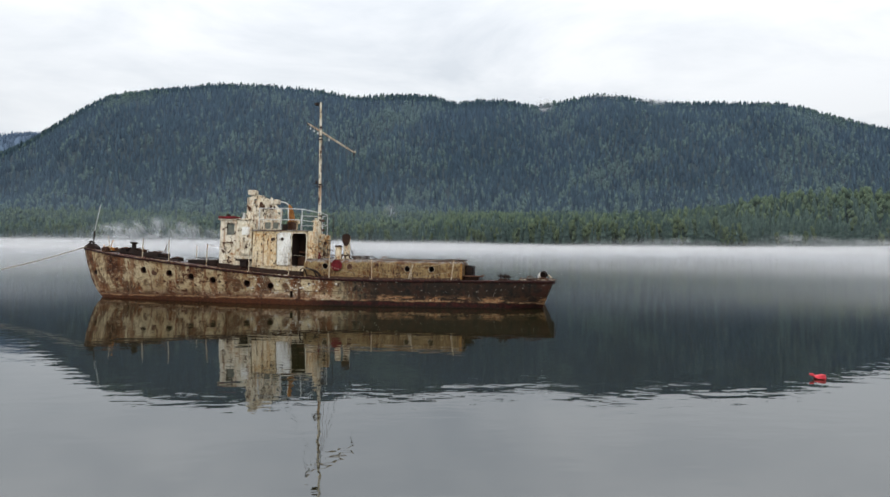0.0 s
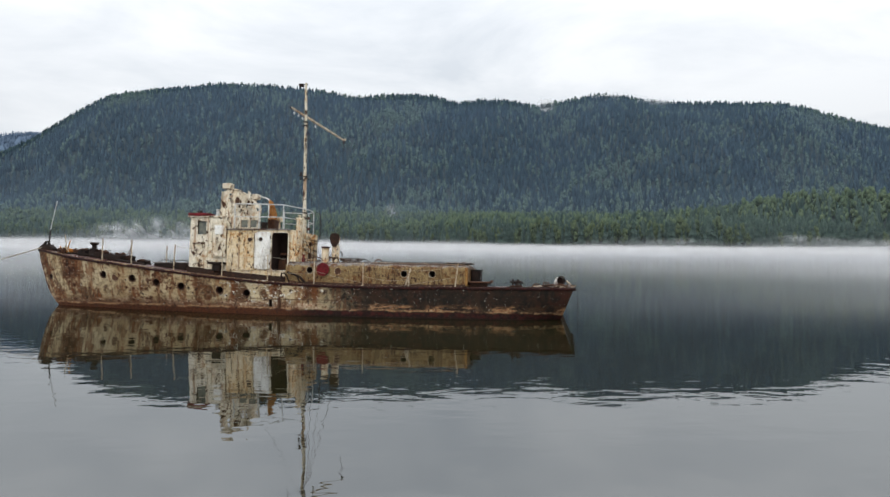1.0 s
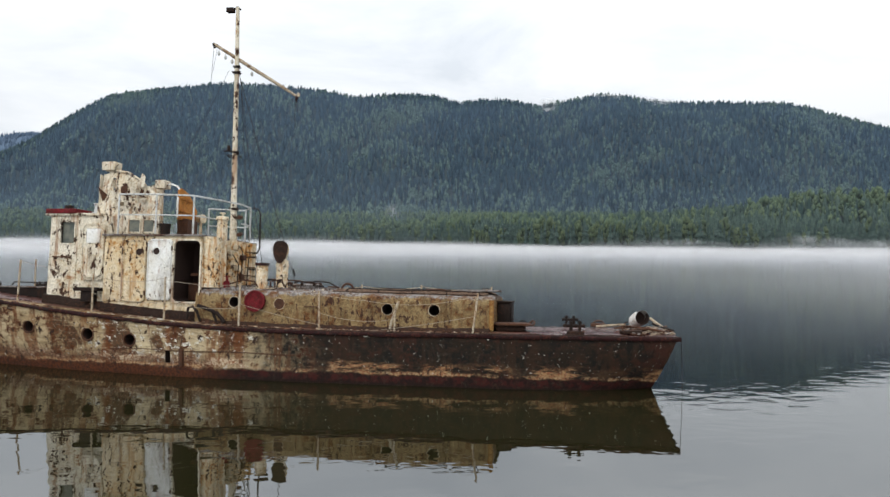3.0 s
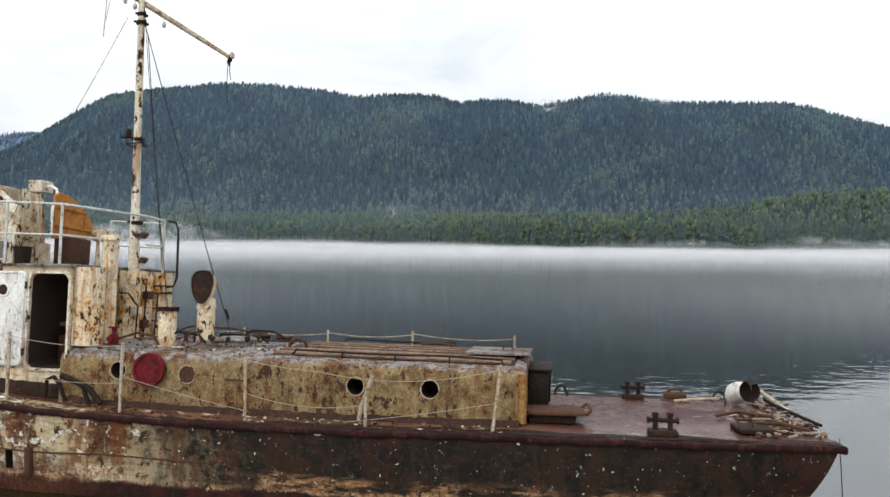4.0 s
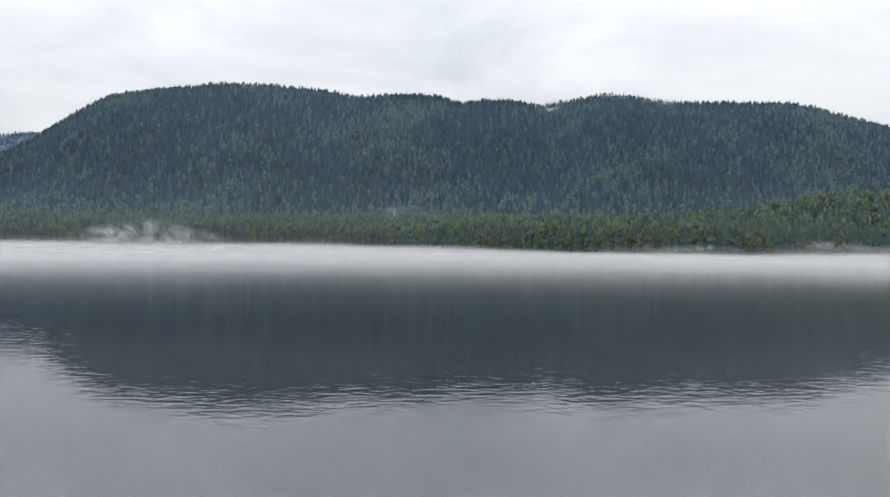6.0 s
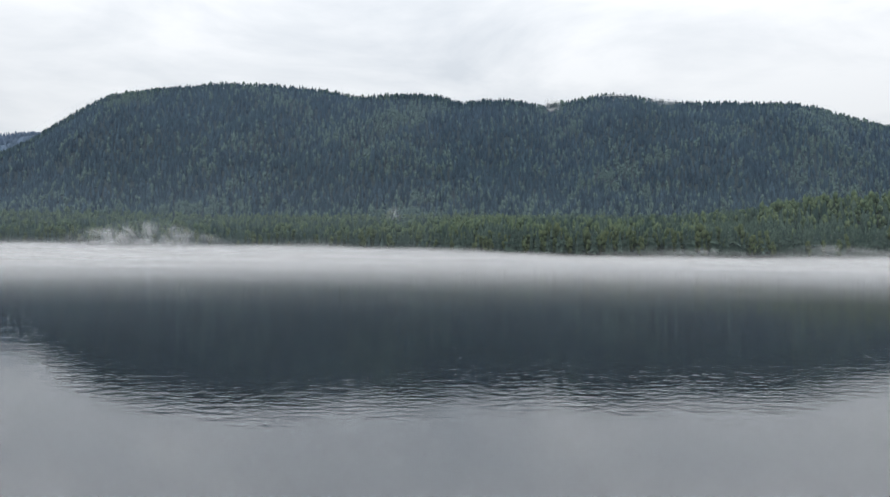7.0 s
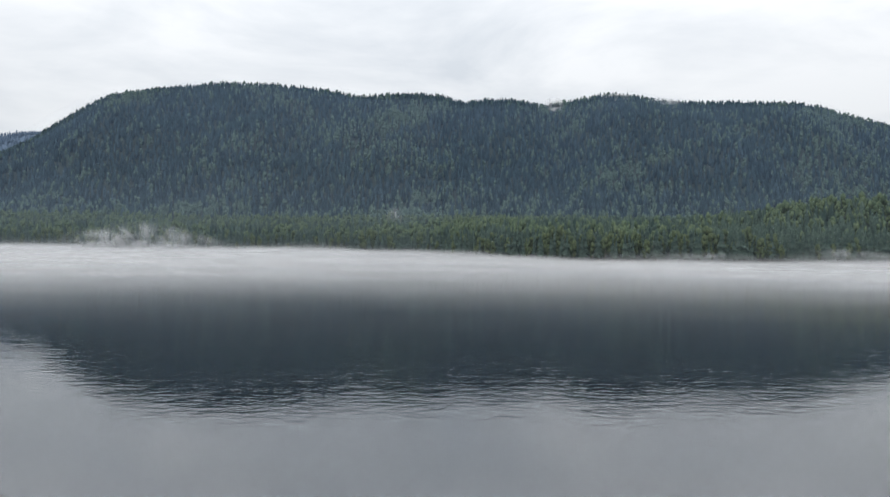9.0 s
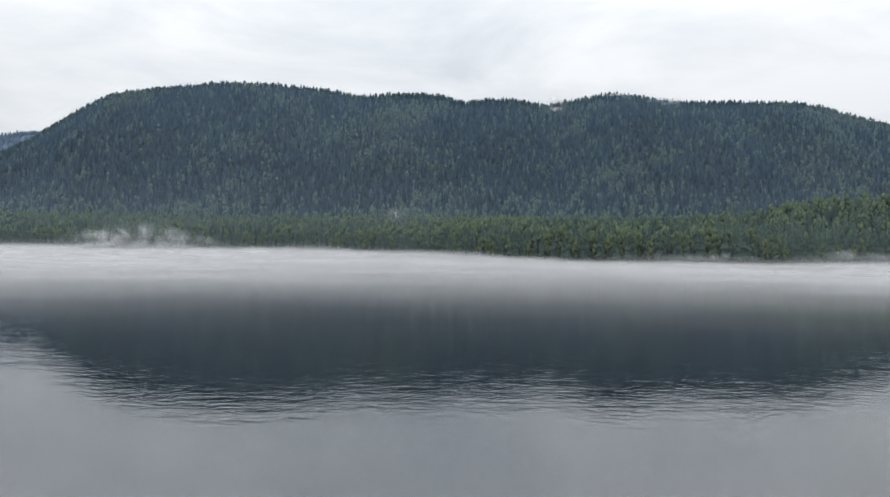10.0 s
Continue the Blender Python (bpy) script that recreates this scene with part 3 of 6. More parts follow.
def hull_paint():
    """Cream paint forward, blackened plating aft, white primer patches, a scaled band and red bottom paint at the water."""
    m = Mat("hull_plating", rough=0.75, spec=0.08)
    s, z = axis(m, "X"), axis(m, "Z")
    broad, mid = m.noise(0.7, 4, 0.55), m.noise(4.6, 9, 0.73, distort=0.2)
    fine, runs = m.noise(22, 6, 0.7), m.noise(3.6, 5, 0.62, (1.0, 1.0, 0.09))
    cream = m.mix(m.ramp(broad, 0.35, 0.65), (0.46, 0.375, 0.235), (0.32, 0.225, 0.118))
    cream = m.mix(m.math("MULTIPLY", m.ramp(mid, 0.42, 0.62), 0.38), cream, (0.15, 0.115, 0.06))
    black = m.mix(m.ramp(mid, 0.38, 0.62), (0.008, 0.008, 0.007), (0.022, 0.015, 0.010))
    black = m.mix(m.math("MULTIPLY", m.ramp(m.math("ADD", m.math("MULTIPLY", broad, 0.6), m.math("MULTIPLY", mid, 0.4)), 0.54, 0.62), 0.55), black, (0.048, 0.015, 0.010))
    grime = m.math("ADD", m.noise(1.25, 9, 0.72, (1.0, 1.0, 0.6), 0.3), m.math("ADD", m.ramp(s, 16.0, 20.5, 0.0, 0.06), m.ramp(m.math("ABSOLUTE", m.math("SUBTRACT", s, 10.4)), 1.0, 2.8, 0.045, 0.0)))
    cream = m.mix(m.math("MULTIPLY", m.ramp(grime, 0.49, 0.58), 0.92), cream, m.mix(m.ramp(fine, 0.4, 0.6), (0.098, 0.034, 0.012), (0.036, 0.018, 0.010)))
    where = m.math("ADD", s, m.math("ADD", m.math("MULTIPLY", m.math("SUBTRACT", mid, 0.5), 5.0), m.math("MULTIPLY", z, -0.6)))
    tone = m.mix(m.ramp(where, 6.8, 9.2), black, cream)
    # runs and blooms of rust
    tone = m.mix(m.math("MULTIPLY", m.ramp(runs, 0.50, 0.60), 0.75), tone, m.mix(m.ramp(s, 6.5, 9.5), (0.028, 0.016, 0.010), (0.135, 0.044, 0.013)))
    bloom = m.math("ADD", m.math("MULTIPLY", mid, 0.6), m.math("MULTIPLY", m.noise(1.1, 5, 0.6, (1.0, 1.0, 0.5)), 0.4))
    tone = m.mix(m.ramp(bloom, 0.525, 0.565), tone, m.mix(m.ramp(s, 6.5, 9.5), (0.034, 0.015, 0.010), (0.088, 0.028, 0.010)))
    tone = m.mix(m.ramp(bloom, 0.56, 0.61), tone, (0.026, 0.013, 0.009))
    # flaked white primer, mostly amidships
    flake = m.noise(6.5, 8, 0.70, (0.8, 0.8, 1.0), 0.3)
    here = m.ramp(m.math("ABSOLUTE", m.math("SUBTRACT", s, 10.6)), 0.6, 3.2, 0.108, 0.0)
    tone = m.mix(m.ramp(m.math("ADD", flake, here), 0.668, 0.68), tone, (0.54, 0.515, 0.44))
    flaky = m.noise(11, 7, 0.72, (0.30, 0.30, 1.8), 0.2)
    tone = m.mix(m.math("MULTIPLY", m.ramp(flaky, 0.49, 0.60), m.ramp(s, 6.5, 9.5, 0.10, 0.38)), tone, (0.035, 0.022, 0.014))
    tone = m.mix(m.math("MULTIPLY", m.ramp(flaky, 0.44, 0.36), m.ramp(s, 6.5, 9.5, 0.10, 0.25)), tone, m.mix(m.ramp(s, 6.5, 9.5), (0.11, 0.075, 0.05), (0.55, 0.47, 0.33)))
    # scale line above the water, bottom paint below it
    wave = m.math("ADD", m.math("ADD", z, 0.05), m.math("MULTIPLY", m.math("SUBTRACT", m.noise(2.6, 6, 0.7), 0.5), 0.22))
    band = m.math("MULTIPLY", m.ramp(wave, 0.12, 0.17), m.ramp(wave, 0.30, 0.44, 1.0, 0.0))
    tone = m.mix(m.math("MULTIPLY", m.math("MULTIPLY", band, m.ramp(m.noise(0.9, 3, 0.5, (1.0, 1.0, 0.3)), 0.42, 0.56, 0.10, 1.0)), m.ramp(m.noise(5.0, 9, 0.76, (0.30, 0.30, 1.3), 0.1), 0.45, 0.58)), tone, m.mix(m.ramp(fine, 0.4, 0.6), m.mix(m.ramp(s, 6.0, 9.5), (0.34, 0.215, 0.105), (0.62, 0.52, 0.36)), (0.22, 0.085, 0.04)))
    tone = m.mix(m.ramp(wave, 0.10, 0.17, 1.0, 0.0), tone, m.mix(m.ramp(m.noise(5.5, 7, 0.7), 0.42, 0.60), (0.014, 0.008, 0.007), (0.042, 0.011, 0.009)))
    tone = m.mix(m.ramp(wave, -0.06, 0.02, 1.0, 0.0), tone, (0.016, 0.010, 0.008))
    stain = m.math("MULTIPLY", m.ramp(m.math("ADD", wave, m.math("MULTIPLY", m.math("SUBTRACT", grime, 0.5), 0.9)), 0.20, 0.52, 1.0, 0.0), m.ramp(s, 8.6, 10.2))
    tone = m.mix(m.math("MULTIPLY", stain, 0.85), tone, m.mix(m.ramp(fine, 0.4, 0.6), (0.105, 0.036, 0.015), (0.036, 0.016, 0.010)))
    line = m.math("MULTIPLY", m.math("MULTIPLY", m.ramp(wave, 0.145, 0.165), m.ramp(wave, 0.19, 0.23, 1.0, 0.0)), m.ramp(m.noise(1.3, 7, 0.75), 0.42, 0.52))
    tone = m.mix(m.math("MULTIPLY", line, 0.85), tone, m.mix(m.ramp(fine, 0.42, 0.58), (0.36, 0.25, 0.135), (0.19, 0.075, 0.034)))
    pits = m.noise(9, 6, 0.72, (1.0, 1.0, 0.7), 0.8)
    tone = m.mix(m.ramp(pits, 0.585, 0.605), tone, (0.030, 0.017, 0.012))
    mottle = m.math("MULTIPLY", m.ramp(m.noise(13, 8, 0.76, (1.0, 1.0, 0.8), 0.4), 0.53, 0.63), m.ramp(s, 6.5, 9.5, 0.42, 0.0))
    tone = m.mix(mottle, tone, m.mix(m.ramp(m.noise(2.2, 4, 0.6), 0.45, 0.55), (0.062, 0.054, 0.038), (0.060, 0.021, 0.014)))
    specks = m.noise(17, 4, 0.65, (1.0, 1.0, 1.3), 0.1)
    tone = m.mix(m.math("MULTIPLY", m.ramp(specks, 0.67, 0.685), m.ramp(wave, 0.14, 0.20)), tone, (0.52, 0.50, 0.44))
    m.set("Base Color", tone)
    m.set("Roughness", m.ramp(mid, 0.3, 0.7, 0.5, 0.85))
    m.bump(m.math("ADD", m.math("MULTIPLY", fine, 0.35), bloom), 0.9, 0.022)
    return m.m


def wet_deck():
    m = Mat("wet_deck_paint", rough=0.4)
    mid, fine = m.noise(1.6, 7, 0.65), m.noise(14, 6, 0.7)
    tone = m.mix(m.ramp(mid, 0.38, 0.62), (0.095, 0.036, 0.030), (0.060, 0.026, 0.021))
    s = axis(m, "X")
    along = m.math("ADD", s, m.math("MULTIPLY", fine, 0.8))
    rusty = m.math("MULTIPLY", m.ramp(along, 3.2, 4.4), m.ramp(along, 13.4, 14.8, 1.0, 0.1))
    tone = m.mix(rusty, tone, m.mix(m.ramp(m.noise(3.5, 7, 0.7), 0.4, 0.62), (0.085, 0.033, 0.018), (0.15, 0.068, 0.033)))
    dirt = m.noise(9, 8, 0.75, (1.0, 1.6, 1.0), 0.5)
    tone = m.mix(m.math("MULTIPLY", m.math("MULTIPLY", m.ramp(dirt, 0.50, 0.58), rusty), 0.85), tone, (0.026, 0.016, 0.012))
    tone = m.mix(m.ramp(m.noise(7, 7, 0.72, distort=0.8), 0.625, 0.65), tone, (0.36, 0.33, 0.27))
    m.set("Base Color", tone)
    m.set("Roughness", m.ramp(m.math("ADD", mid, m.math("MULTIPLY", rusty, 0.5)), 0.40, 0.75, 0.13, 0.65))
    m.bump(fine, 0.25, 0.006)
    return m.m


HULL, DECK = hull_paint(), wet_deck()
DARK_RUST = weathered("dark_rust_crust", (0.032, 0.019, 0.014), (0.018, 0.011, 0.008), rust=0.40, chips=0.5, streak=0.0, scale=1.6, rust_color=(0.066, 0.030, 0.018))
COLUMN = weathered("rusting_cream_columns", (0.74, 0.66, 0.50), (0.56, 0.33, 0.11), rust=0.46, chips=0.50, streak=0.7, scale=1.2, chip_size=1.3, rust_color=(0.40, 0.16, 0.035))
STREAKED = weathered("rust_streaked_white_paint", (0.78, 0.71, 0.56), (0.66, 0.52, 0.32), rust=0.32, chips=0.42, streak=0.50, scale=1.2, chip_size=1.3, rust_color=(0.42, 0.18, 0.045))
WHITE_PAINT = weathered("peeling_white_paint", (0.74, 0.69, 0.57), (0.60, 0.51, 0.36), rust=0.26, chips=0.52, streak=0.5, chip_size=1.8)
WHITE_CLEAN = weathered("chalky_white_paint", (0.76, 0.76, 0.73), (0.66, 0.64, 0.57), rust=0.12, chips=0.2, streak=0.35)
CREAM_PAINT = weathered("stained_cream_paint", (0.70, 0.61, 0.45), (0.58, 0.45, 0.27), rust=0.28, chips=0.40, streak=0.38, chip_size=1.5, rust_color=(0.36, 0.17, 0.045))
OCHRE_PAINT = weathered("stained_ochre_paint", (0.265, 0.190, 0.092), (0.160, 0.104, 0.048), rust=0.43, chips=0.44, streak=0.5, scale=0.95, chip_size=1.3, top=(1.585, (0.29, 0.275, 0.265), (0.125, 0.098, 0.080)), rust_color=(0.125, 0.055, 0.020))
ROOF_GREY = weathered("flaked_grey_roof", (0.285, 0.268, 0.255), (0.12, 0.096, 0.080), rust=0.40, chips=0.72, streak=0.0, scale=1.4, rust_color=(0.13, 0.065, 0.040))
RAIL_RED = weathered("rust_red_steel", (0.030, 0.008, 0.008), (0.014, 0.006, 0.005), rust=0.42, chips=0.65, streak=0.3, scale=1.7, rough=0.6, rust_color=(0.080, 0.024, 0.016), chip_color=(0.012, 0.007, 0.006))
RUSTED = weathered("rusted_steel", (0.085, 0.042, 0.026), (0.05, 0.028, 0.02), rust=0.55, chips=0.4, streak=0.3, scale=2.0, rust_color=(0.095, 0.042, 0.022))
BLACK_STEEL = weathered("blackened_steel", (0.014, 0.011, 0.010), (0.022, 0.015, 0.012), rust=0.2, chips=0.3, streak=0.2, scale=2.0, rust_color=(0.055, 0.024, 0.014))
CORNER_PAINT = weathered("orange_stained_corner", (0.38, 0.235, 0.085), (0.24, 0.12, 0.038), rust=0.40, chips=0.45, streak=0.6, scale=1.6, rust_color=(0.19, 0.075, 0.022))
ORANGE_RUST = weathered("orange_rusted_plate", (0.46, 0.20, 0.045), (0.38, 0.145, 0.030), rust=0.30, chips=0.35, streak=0.4, scale=2.0, rust_color=(0.22, 0.075, 0.022))
RED_PAINT = weathered("faded_red_paint", (0.19, 0.016, 0.022), (0.09, 0.010, 0.012), rust=0.30, chips=0.40, streak=0.3, scale=2.0, rust_color=(0.10, 0.018, 0.016))
RAIL_WHITE = weathered("white_rail_paint", (0.60, 0.62, 0.62), (0.50, 0.50, 0.46), rust=0.12, chips=0.3, streak=0.2, scale=4.0, rust_color=(0.30, 0.15, 0.06))
STANCHION = weathered("chipped_stanchion_paint", (0.52, 0.46, 0.35), (0.42, 0.33, 0.22), rust=0.36, chips=0.5, streak=0.2, scale=4.0)
PLANK_WOOD = weathered("worn_brown_planks", (0.31, 0.215, 0.145), (0.13, 0.080, 0.052), rust=0.40, chips=0.60, streak=0.0, scale=3.0, rust_color=(0.115, 0.060, 0.042))
# near faces of the planks: grime plus the gutter's shadow in one colour
PLANK_EDGE = weathered("grimy_shaded_plank_edges", (0.12, 0.078, 0.052), (0.06, 0.038, 0.026), rust=0.3, chips=0.4, streak=0.0, scale=2.2, rust_color=(0.08, 0.042, 0.028))
FOOT_GREY = weathered("grimy_grey_strip", (0.050, 0.030, 0.021), (0.026, 0.017, 0.013), rust=0.45, chips=0.75, streak=0.0, scale=1.3, rust_color=(0.10, 0.045, 0.024))
# rust-brown inner faces, darkened in colour for the shade inside openings
m = Mat("shaded_rusty_interior", rough=0.9)
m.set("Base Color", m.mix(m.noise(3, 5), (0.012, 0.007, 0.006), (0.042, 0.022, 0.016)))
SHADED_INSIDE = m.m
m = Mat("dusty_glass", rough=0.22)
m.set("Base Color", m.mix(m.ramp(m.noise(6, 6, 0.6), 0.35, 0.65), (0.075, 0.085, 0.075), (0.14, 0.14, 0.11)))
GLASS = m.m
m = Mat("hemp_rope", rough=0.9)
m.set("Base Color", m.mix(m.noise(30, 3), (0.36, 0.32, 0.25), (0.22, 0.18, 0.13)))
ROPE = m.m
m = Mat("driftwood", rough=0.85)
m.set("Base Color", m.mix(m.noise(12, 5, 0.6, (0.3, 1, 1)), (0.36, 0.30, 0.22), (0.17, 0.11, 0.07)))
DRIFTWOOD = m.m


# ---- mesh building ----
def part(name, bm, material, parent=None, label="", smooth=35):
    """Links a bmesh as one mesh object under a thing or a part."""
    bmesh.ops.recalc_face_normals(bm, faces=bm.faces)
    me = bpy.data.meshes.new(name)
    bm.to_mesh(me)
    bm.free()
    for mat in (material if isinstance(material, (list, tuple)) else (material,)):
        me.materials.append(mat)
    if smooth:
        me.shade_smooth()
        me.set_sharp_from_angle(angle=radians(smooth))
    ob = new(name, me)
    ob.parent = parent
    return tagged(ob, label)


def box(bm, x0, x1, y0, y1, z0, z1, bevel=0.01, segs=2):
    r = bmesh.ops.create_cube(bm, size=1.0, matrix=Matrix.Translation(((x0 + x1) / 2, (y0 + y1) / 2, (z0 + z1) / 2)) @ Matrix.Diagonal((abs(x1 - x0), abs(y1 - y0), abs(z1 - z0), 1)))
    if bevel:
        edges = list({e for v in r["verts"] for e in v.link_edges})
        bmesh.ops.bevel(bm, geom=edges, offset=bevel, segments=segs, affect="EDGES", profile=0.6)
    return bm


def cyl(bm, a, b, r0, r1=None, sides=16, caps=True):
    a, b = Vector(a), Vector(b)
    r1 = r0 if r1 is None else r1
    turn = (b - a).to_track_quat("Z", "Y").to_matrix().to_4x4()
    bmesh.ops.create_cone(bm, cap_ends=caps, segments=sides, radius1=r0, radius2=r1, depth=(b - a).length, matrix=Matrix.Translation((a + b) / 2) @ turn)
    return bm


def tube(bm, points, r, sides=6, closed=False):
    """A round bar bent along the points."""
    pts = [Vector(p) for p in points]
    rings = []
    up = Vector((0.123, 0.217, 0.968))
    for k, p in enumerate(pts):
        q0, q1 = pts[max(0, k - 1)], pts[min(len(pts) - 1, k + 1)]
        if closed:
            q0, q1 = pts[k - 1], pts[(k + 1) % len(pts)]
        d = (q1 - q0).normalized()
        x = d.cross(up)
        x = x.normalized() if x.length > 0.05 else d.cross(Vector((1, 0, 0))).normalized()
        y = d.cross(x)
        rr = r[k] if isinstance(r, (list, tuple)) else r
        rings.append([bm.verts.new(p + (x * math.cos(a) + y * math.sin(a)) * rr) for a in (6.28319 * j / sides for j in range(sides))])
    pairs = list(zip(rings, rings[1:])) + ([(rings[-1], rings[0])] if closed else [])
    for u, w in pairs:
        for j in range(sides):
            bm.faces.new((u[j], u[(j + 1) % sides], w[(j + 1) % sides], w[j]))
    if not closed:
        bm.faces.new(rings[0][::-1])
        bm.faces.new(rings[-1])
    return bm


def bar(name, points, r, material, parent, label="", sides=6, closed=False):
    return part(name, tube(bmesh.new(), points, r, sides, closed), material, parent, label)


def sag(a, b, drop, n=9):
    """Points of a slack line between a and b."""
    a, b = Vector(a), Vector(b)
    return [a.lerp(b, k / n) - Vector((0, 0, drop * 4 * (k / n) * (1 - k / n))) for k in range(n + 1)]


def dent(bm, amount, size, seed):
    """Uneven, worked plating."""
    for v in bm.verts:
        v.co += Vector(noise.noise_vector(v.co / size + Vector((seed, seed * 2.0, 0)))) * amount


def dented(bm, amount, size, seed):
    dent(bm, amount, size, seed)
    return bm


def rounded_outline(x0, x1, z0, z1, r, n=5):
    out = []
    for cx, cz, a0 in ((x1 - r, z1 - r, 0), (x0 + r, z1 - r, 90), (x0 + r, z0 + r, 180), (x1 - r, z0 + r, 270)):
        out += [(cx + r * math.cos(radians(a0 + 90 * k / n)), cz + r * math.sin(radians(a0 + 90 * k / n))) for k in range(n + 1)]
    return out


def slab(bm, outline, y0, y1):
    """An upright plate: an outline in x and z, from y0 to y1."""
    a = [bm.verts.new((x, y0, z)) for x, z in outline]
    b = [bm.verts.new((x, y1, z)) for x, z in outline]
    bm.faces.new(a)
    bm.faces.new(b[::-1])
    for k in range(len(a)):
        j = (k + 1) % len(a)
        bm.faces.new((a[k], b[k], b[j], a[j]))
    return bm


def carve(ob, cutter_bm):
    """Cuts the cutter's volume out of ob for good; the cut faces take a colour with shade in it."""
    bmesh.ops.recalc_face_normals(cutter_bm, faces=cutter_bm.faces)
    ob.data.materials.append(SHADED_INSIDE)
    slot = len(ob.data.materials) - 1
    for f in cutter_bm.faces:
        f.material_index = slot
    me = bpy.data.meshes.new("cutter")
    cutter_bm.to_mesh(me)
    cutter_bm.free()
    for mat in ob.data.materials:
        me.materials.append(mat)
    cut = new("cutter", me)
    cut.parent = ob.parent
    mod = ob.modifiers.new("cut", "BOOLEAN")
    mod.operation, mod.object, mod.solver, mod.material_mode = "DIFFERENCE", cut, "EXACT", "INDEX"
    bpy.context.view_layer.update()
    made = bpy.data.meshes.new_from_object(ob.evaluated_get(bpy.context.evaluated_depsgraph_get()))
    ob.modifiers.clear()
    ob.data = made
    bpy.data.objects.remove(cut)


# ---- the wreck: local x runs from the stern to the bow, y to the side that faces the camera first ----
SHIP = new("wrecked_boat")
SHIP.matrix_world = pose(4.54, 27.5, 0, 4, 0, 171)
tagged(SHIP, "rusted derelict steel cutter with peeling cream paint, moored afloat", "boat")


def lerp_table(rows, s):
    a = np.array(rows)
    return float(np.interp(s, a[:, 0], a[:, 1]))


SHEER = [(-0.3, 0.99), (0, 0.98), (3, 0.95), (6, 0.925), (8, 0.925), (9.5, 0.965), (10.75, 1.03), (12, 1.13), (13.2, 1.24), (14.5, 1.375), (15.9, 1.535), (17.3, 1.68), (19, 1.88), (20.93, 2.20)]
BEAM = [(-0.3, 1.66), (0, 1.68), (1, 1.74), (3, 1.83), (7, 1.92), (10, 1.93), (12, 1.88), (13.5, 1.80), (14.5, 1.72), (16, 1.53), (17.3, 1.29), (18.3, 1.05), (19, 0.85), (19.8, 0.58), (20.5, 0.28), (20.8, 0.14), (20.98, 0.03)]
WATERLINE = [(0, 1.22), (0.05, 1.50), (0.15, 1.72), (0.35, 1.86), (0.5, 1.82), (0.65, 1.50), (0.8, 0.95), (0.9, 0.52), (0.96, 0.22), (1.0, 0.025)]
STEM = [(2.2, 20.98), (1.6, 20.83), (1.06, 20.64), (0.55, 20.42), (0.18, 20.14), (-0.12, 19.82), (-0.5, 19.2), (-0.9, 18.2)]


def sheer(s):
    return lerp_table(SHEER, s)


def beam(s):
    return lerp_table(BEAM, s)


def hull_point(u, v):
    """A point of the near side: u 0 stern to 1 bow; v 0 deck edge, 0.75 water, 1 keel."""
    if v <= 0.75:
        k = v / 0.75
        zb = sheer(20.98 * u) * (1 - k) + (-0.12) * k
        s0, s1 = 0.14 + 0.42 * k ** 1.1, lerp_table(STEM[::-1], zb)
        s = s0 + (s1 - s0) * u
        top, low = beam(min(20.98, 20.98 * u)), lerp_table(WATERLINE, u)
        w = top + (low - top) * k ** (1.25 if u > 0.5 else 1.6)
        if u < 0.08:
            w -= 0.25 * (k ** 3) * (1 - u / 0.08)
        return s, max(0.02, w), zb
    k = (v - 0.75) / 0.25
    zb = -0.12 - 0.85 * k ** 0.8
    s0, s1 = 0.56 + 0.5 * k, lerp_table(STEM[::-1], max(-0.9, zb))
    return s0 + (s1 - s0) * u, max(0.015, lerp_table(WATERLINE, u) * (1 - k ** 1.7)), zb


def build_hull():
    bm = bmesh.new()
    us = [0, 0.006, 0.02] + [0.04 + 0.92 * k / 62 for k in range(63)] + [0.972, 0.982, 0.99, 0.996, 1.0]
    vs = [0, 0.02] + [0.06 + 0.69 * k / 11 for k in range(12)] + [0.80, 0.87, 0.94, 1.0]
    loops = []
    for u in us:
        row = []
        for v in vs:
            s, w, z = hull_point(u, v)
            row.append((s, w, z))
        loops.append([bm.verts.new(p) for p in row] + [bm.verts.new((p[0], -p[1], p[2])) for p in row[::-1]])
    n = len(loops[0])
    for a, b in zip(loops, loops[1:]):
        for j in range(n):
            bm.faces.new((a[j], a[(j + 1) % n], b[(j + 1) % n], b[j]))
    bm.faces.new(loops[0])
    bm.faces.new(loops[-1][::-1])
    dent(bm, 0.012, 0.7, 3)
    hull = part("hull", bm, [HULL], SHIP, "cream and blackened steel plating with rust streaks and white flakes", 30)
    cut = bmesh.new()
    for s, z in HULL_PORTS:
        cyl(cut, (s, 0.9, z), (s, 2.4, z), 0.125, sides=20)
        cyl(cut, (s, -0.9, z), (s, -2.4, z), 0.125, sides=20)
    box(cut, 10.36, 10.48, 1.6, 2.2, 0.16, 0.42, 0.0)
    cyl(cut, (20.05, 0.0, 1.15), (20.62, 0.75, 0.95), 0.11, sides=14)
    carve(hull, cut)
    return hull


HULL_PORTS = [(17.30, 1.20), (15.97, 1.075), (14.92, 0.94), (13.88, 0.815), (12.345, 0.70), (11.325, 0.61)]
hull = build_hull()


def side_at(s, z):
    """Half width of the hull at s and height z."""
    u = min(1.0, s / 20.6)
    top = sheer(s)
    k = max(0.0, min(1.0, (top - z) / (top + 0.12)))
    return hull_point(u, 0.75 * k)[1]


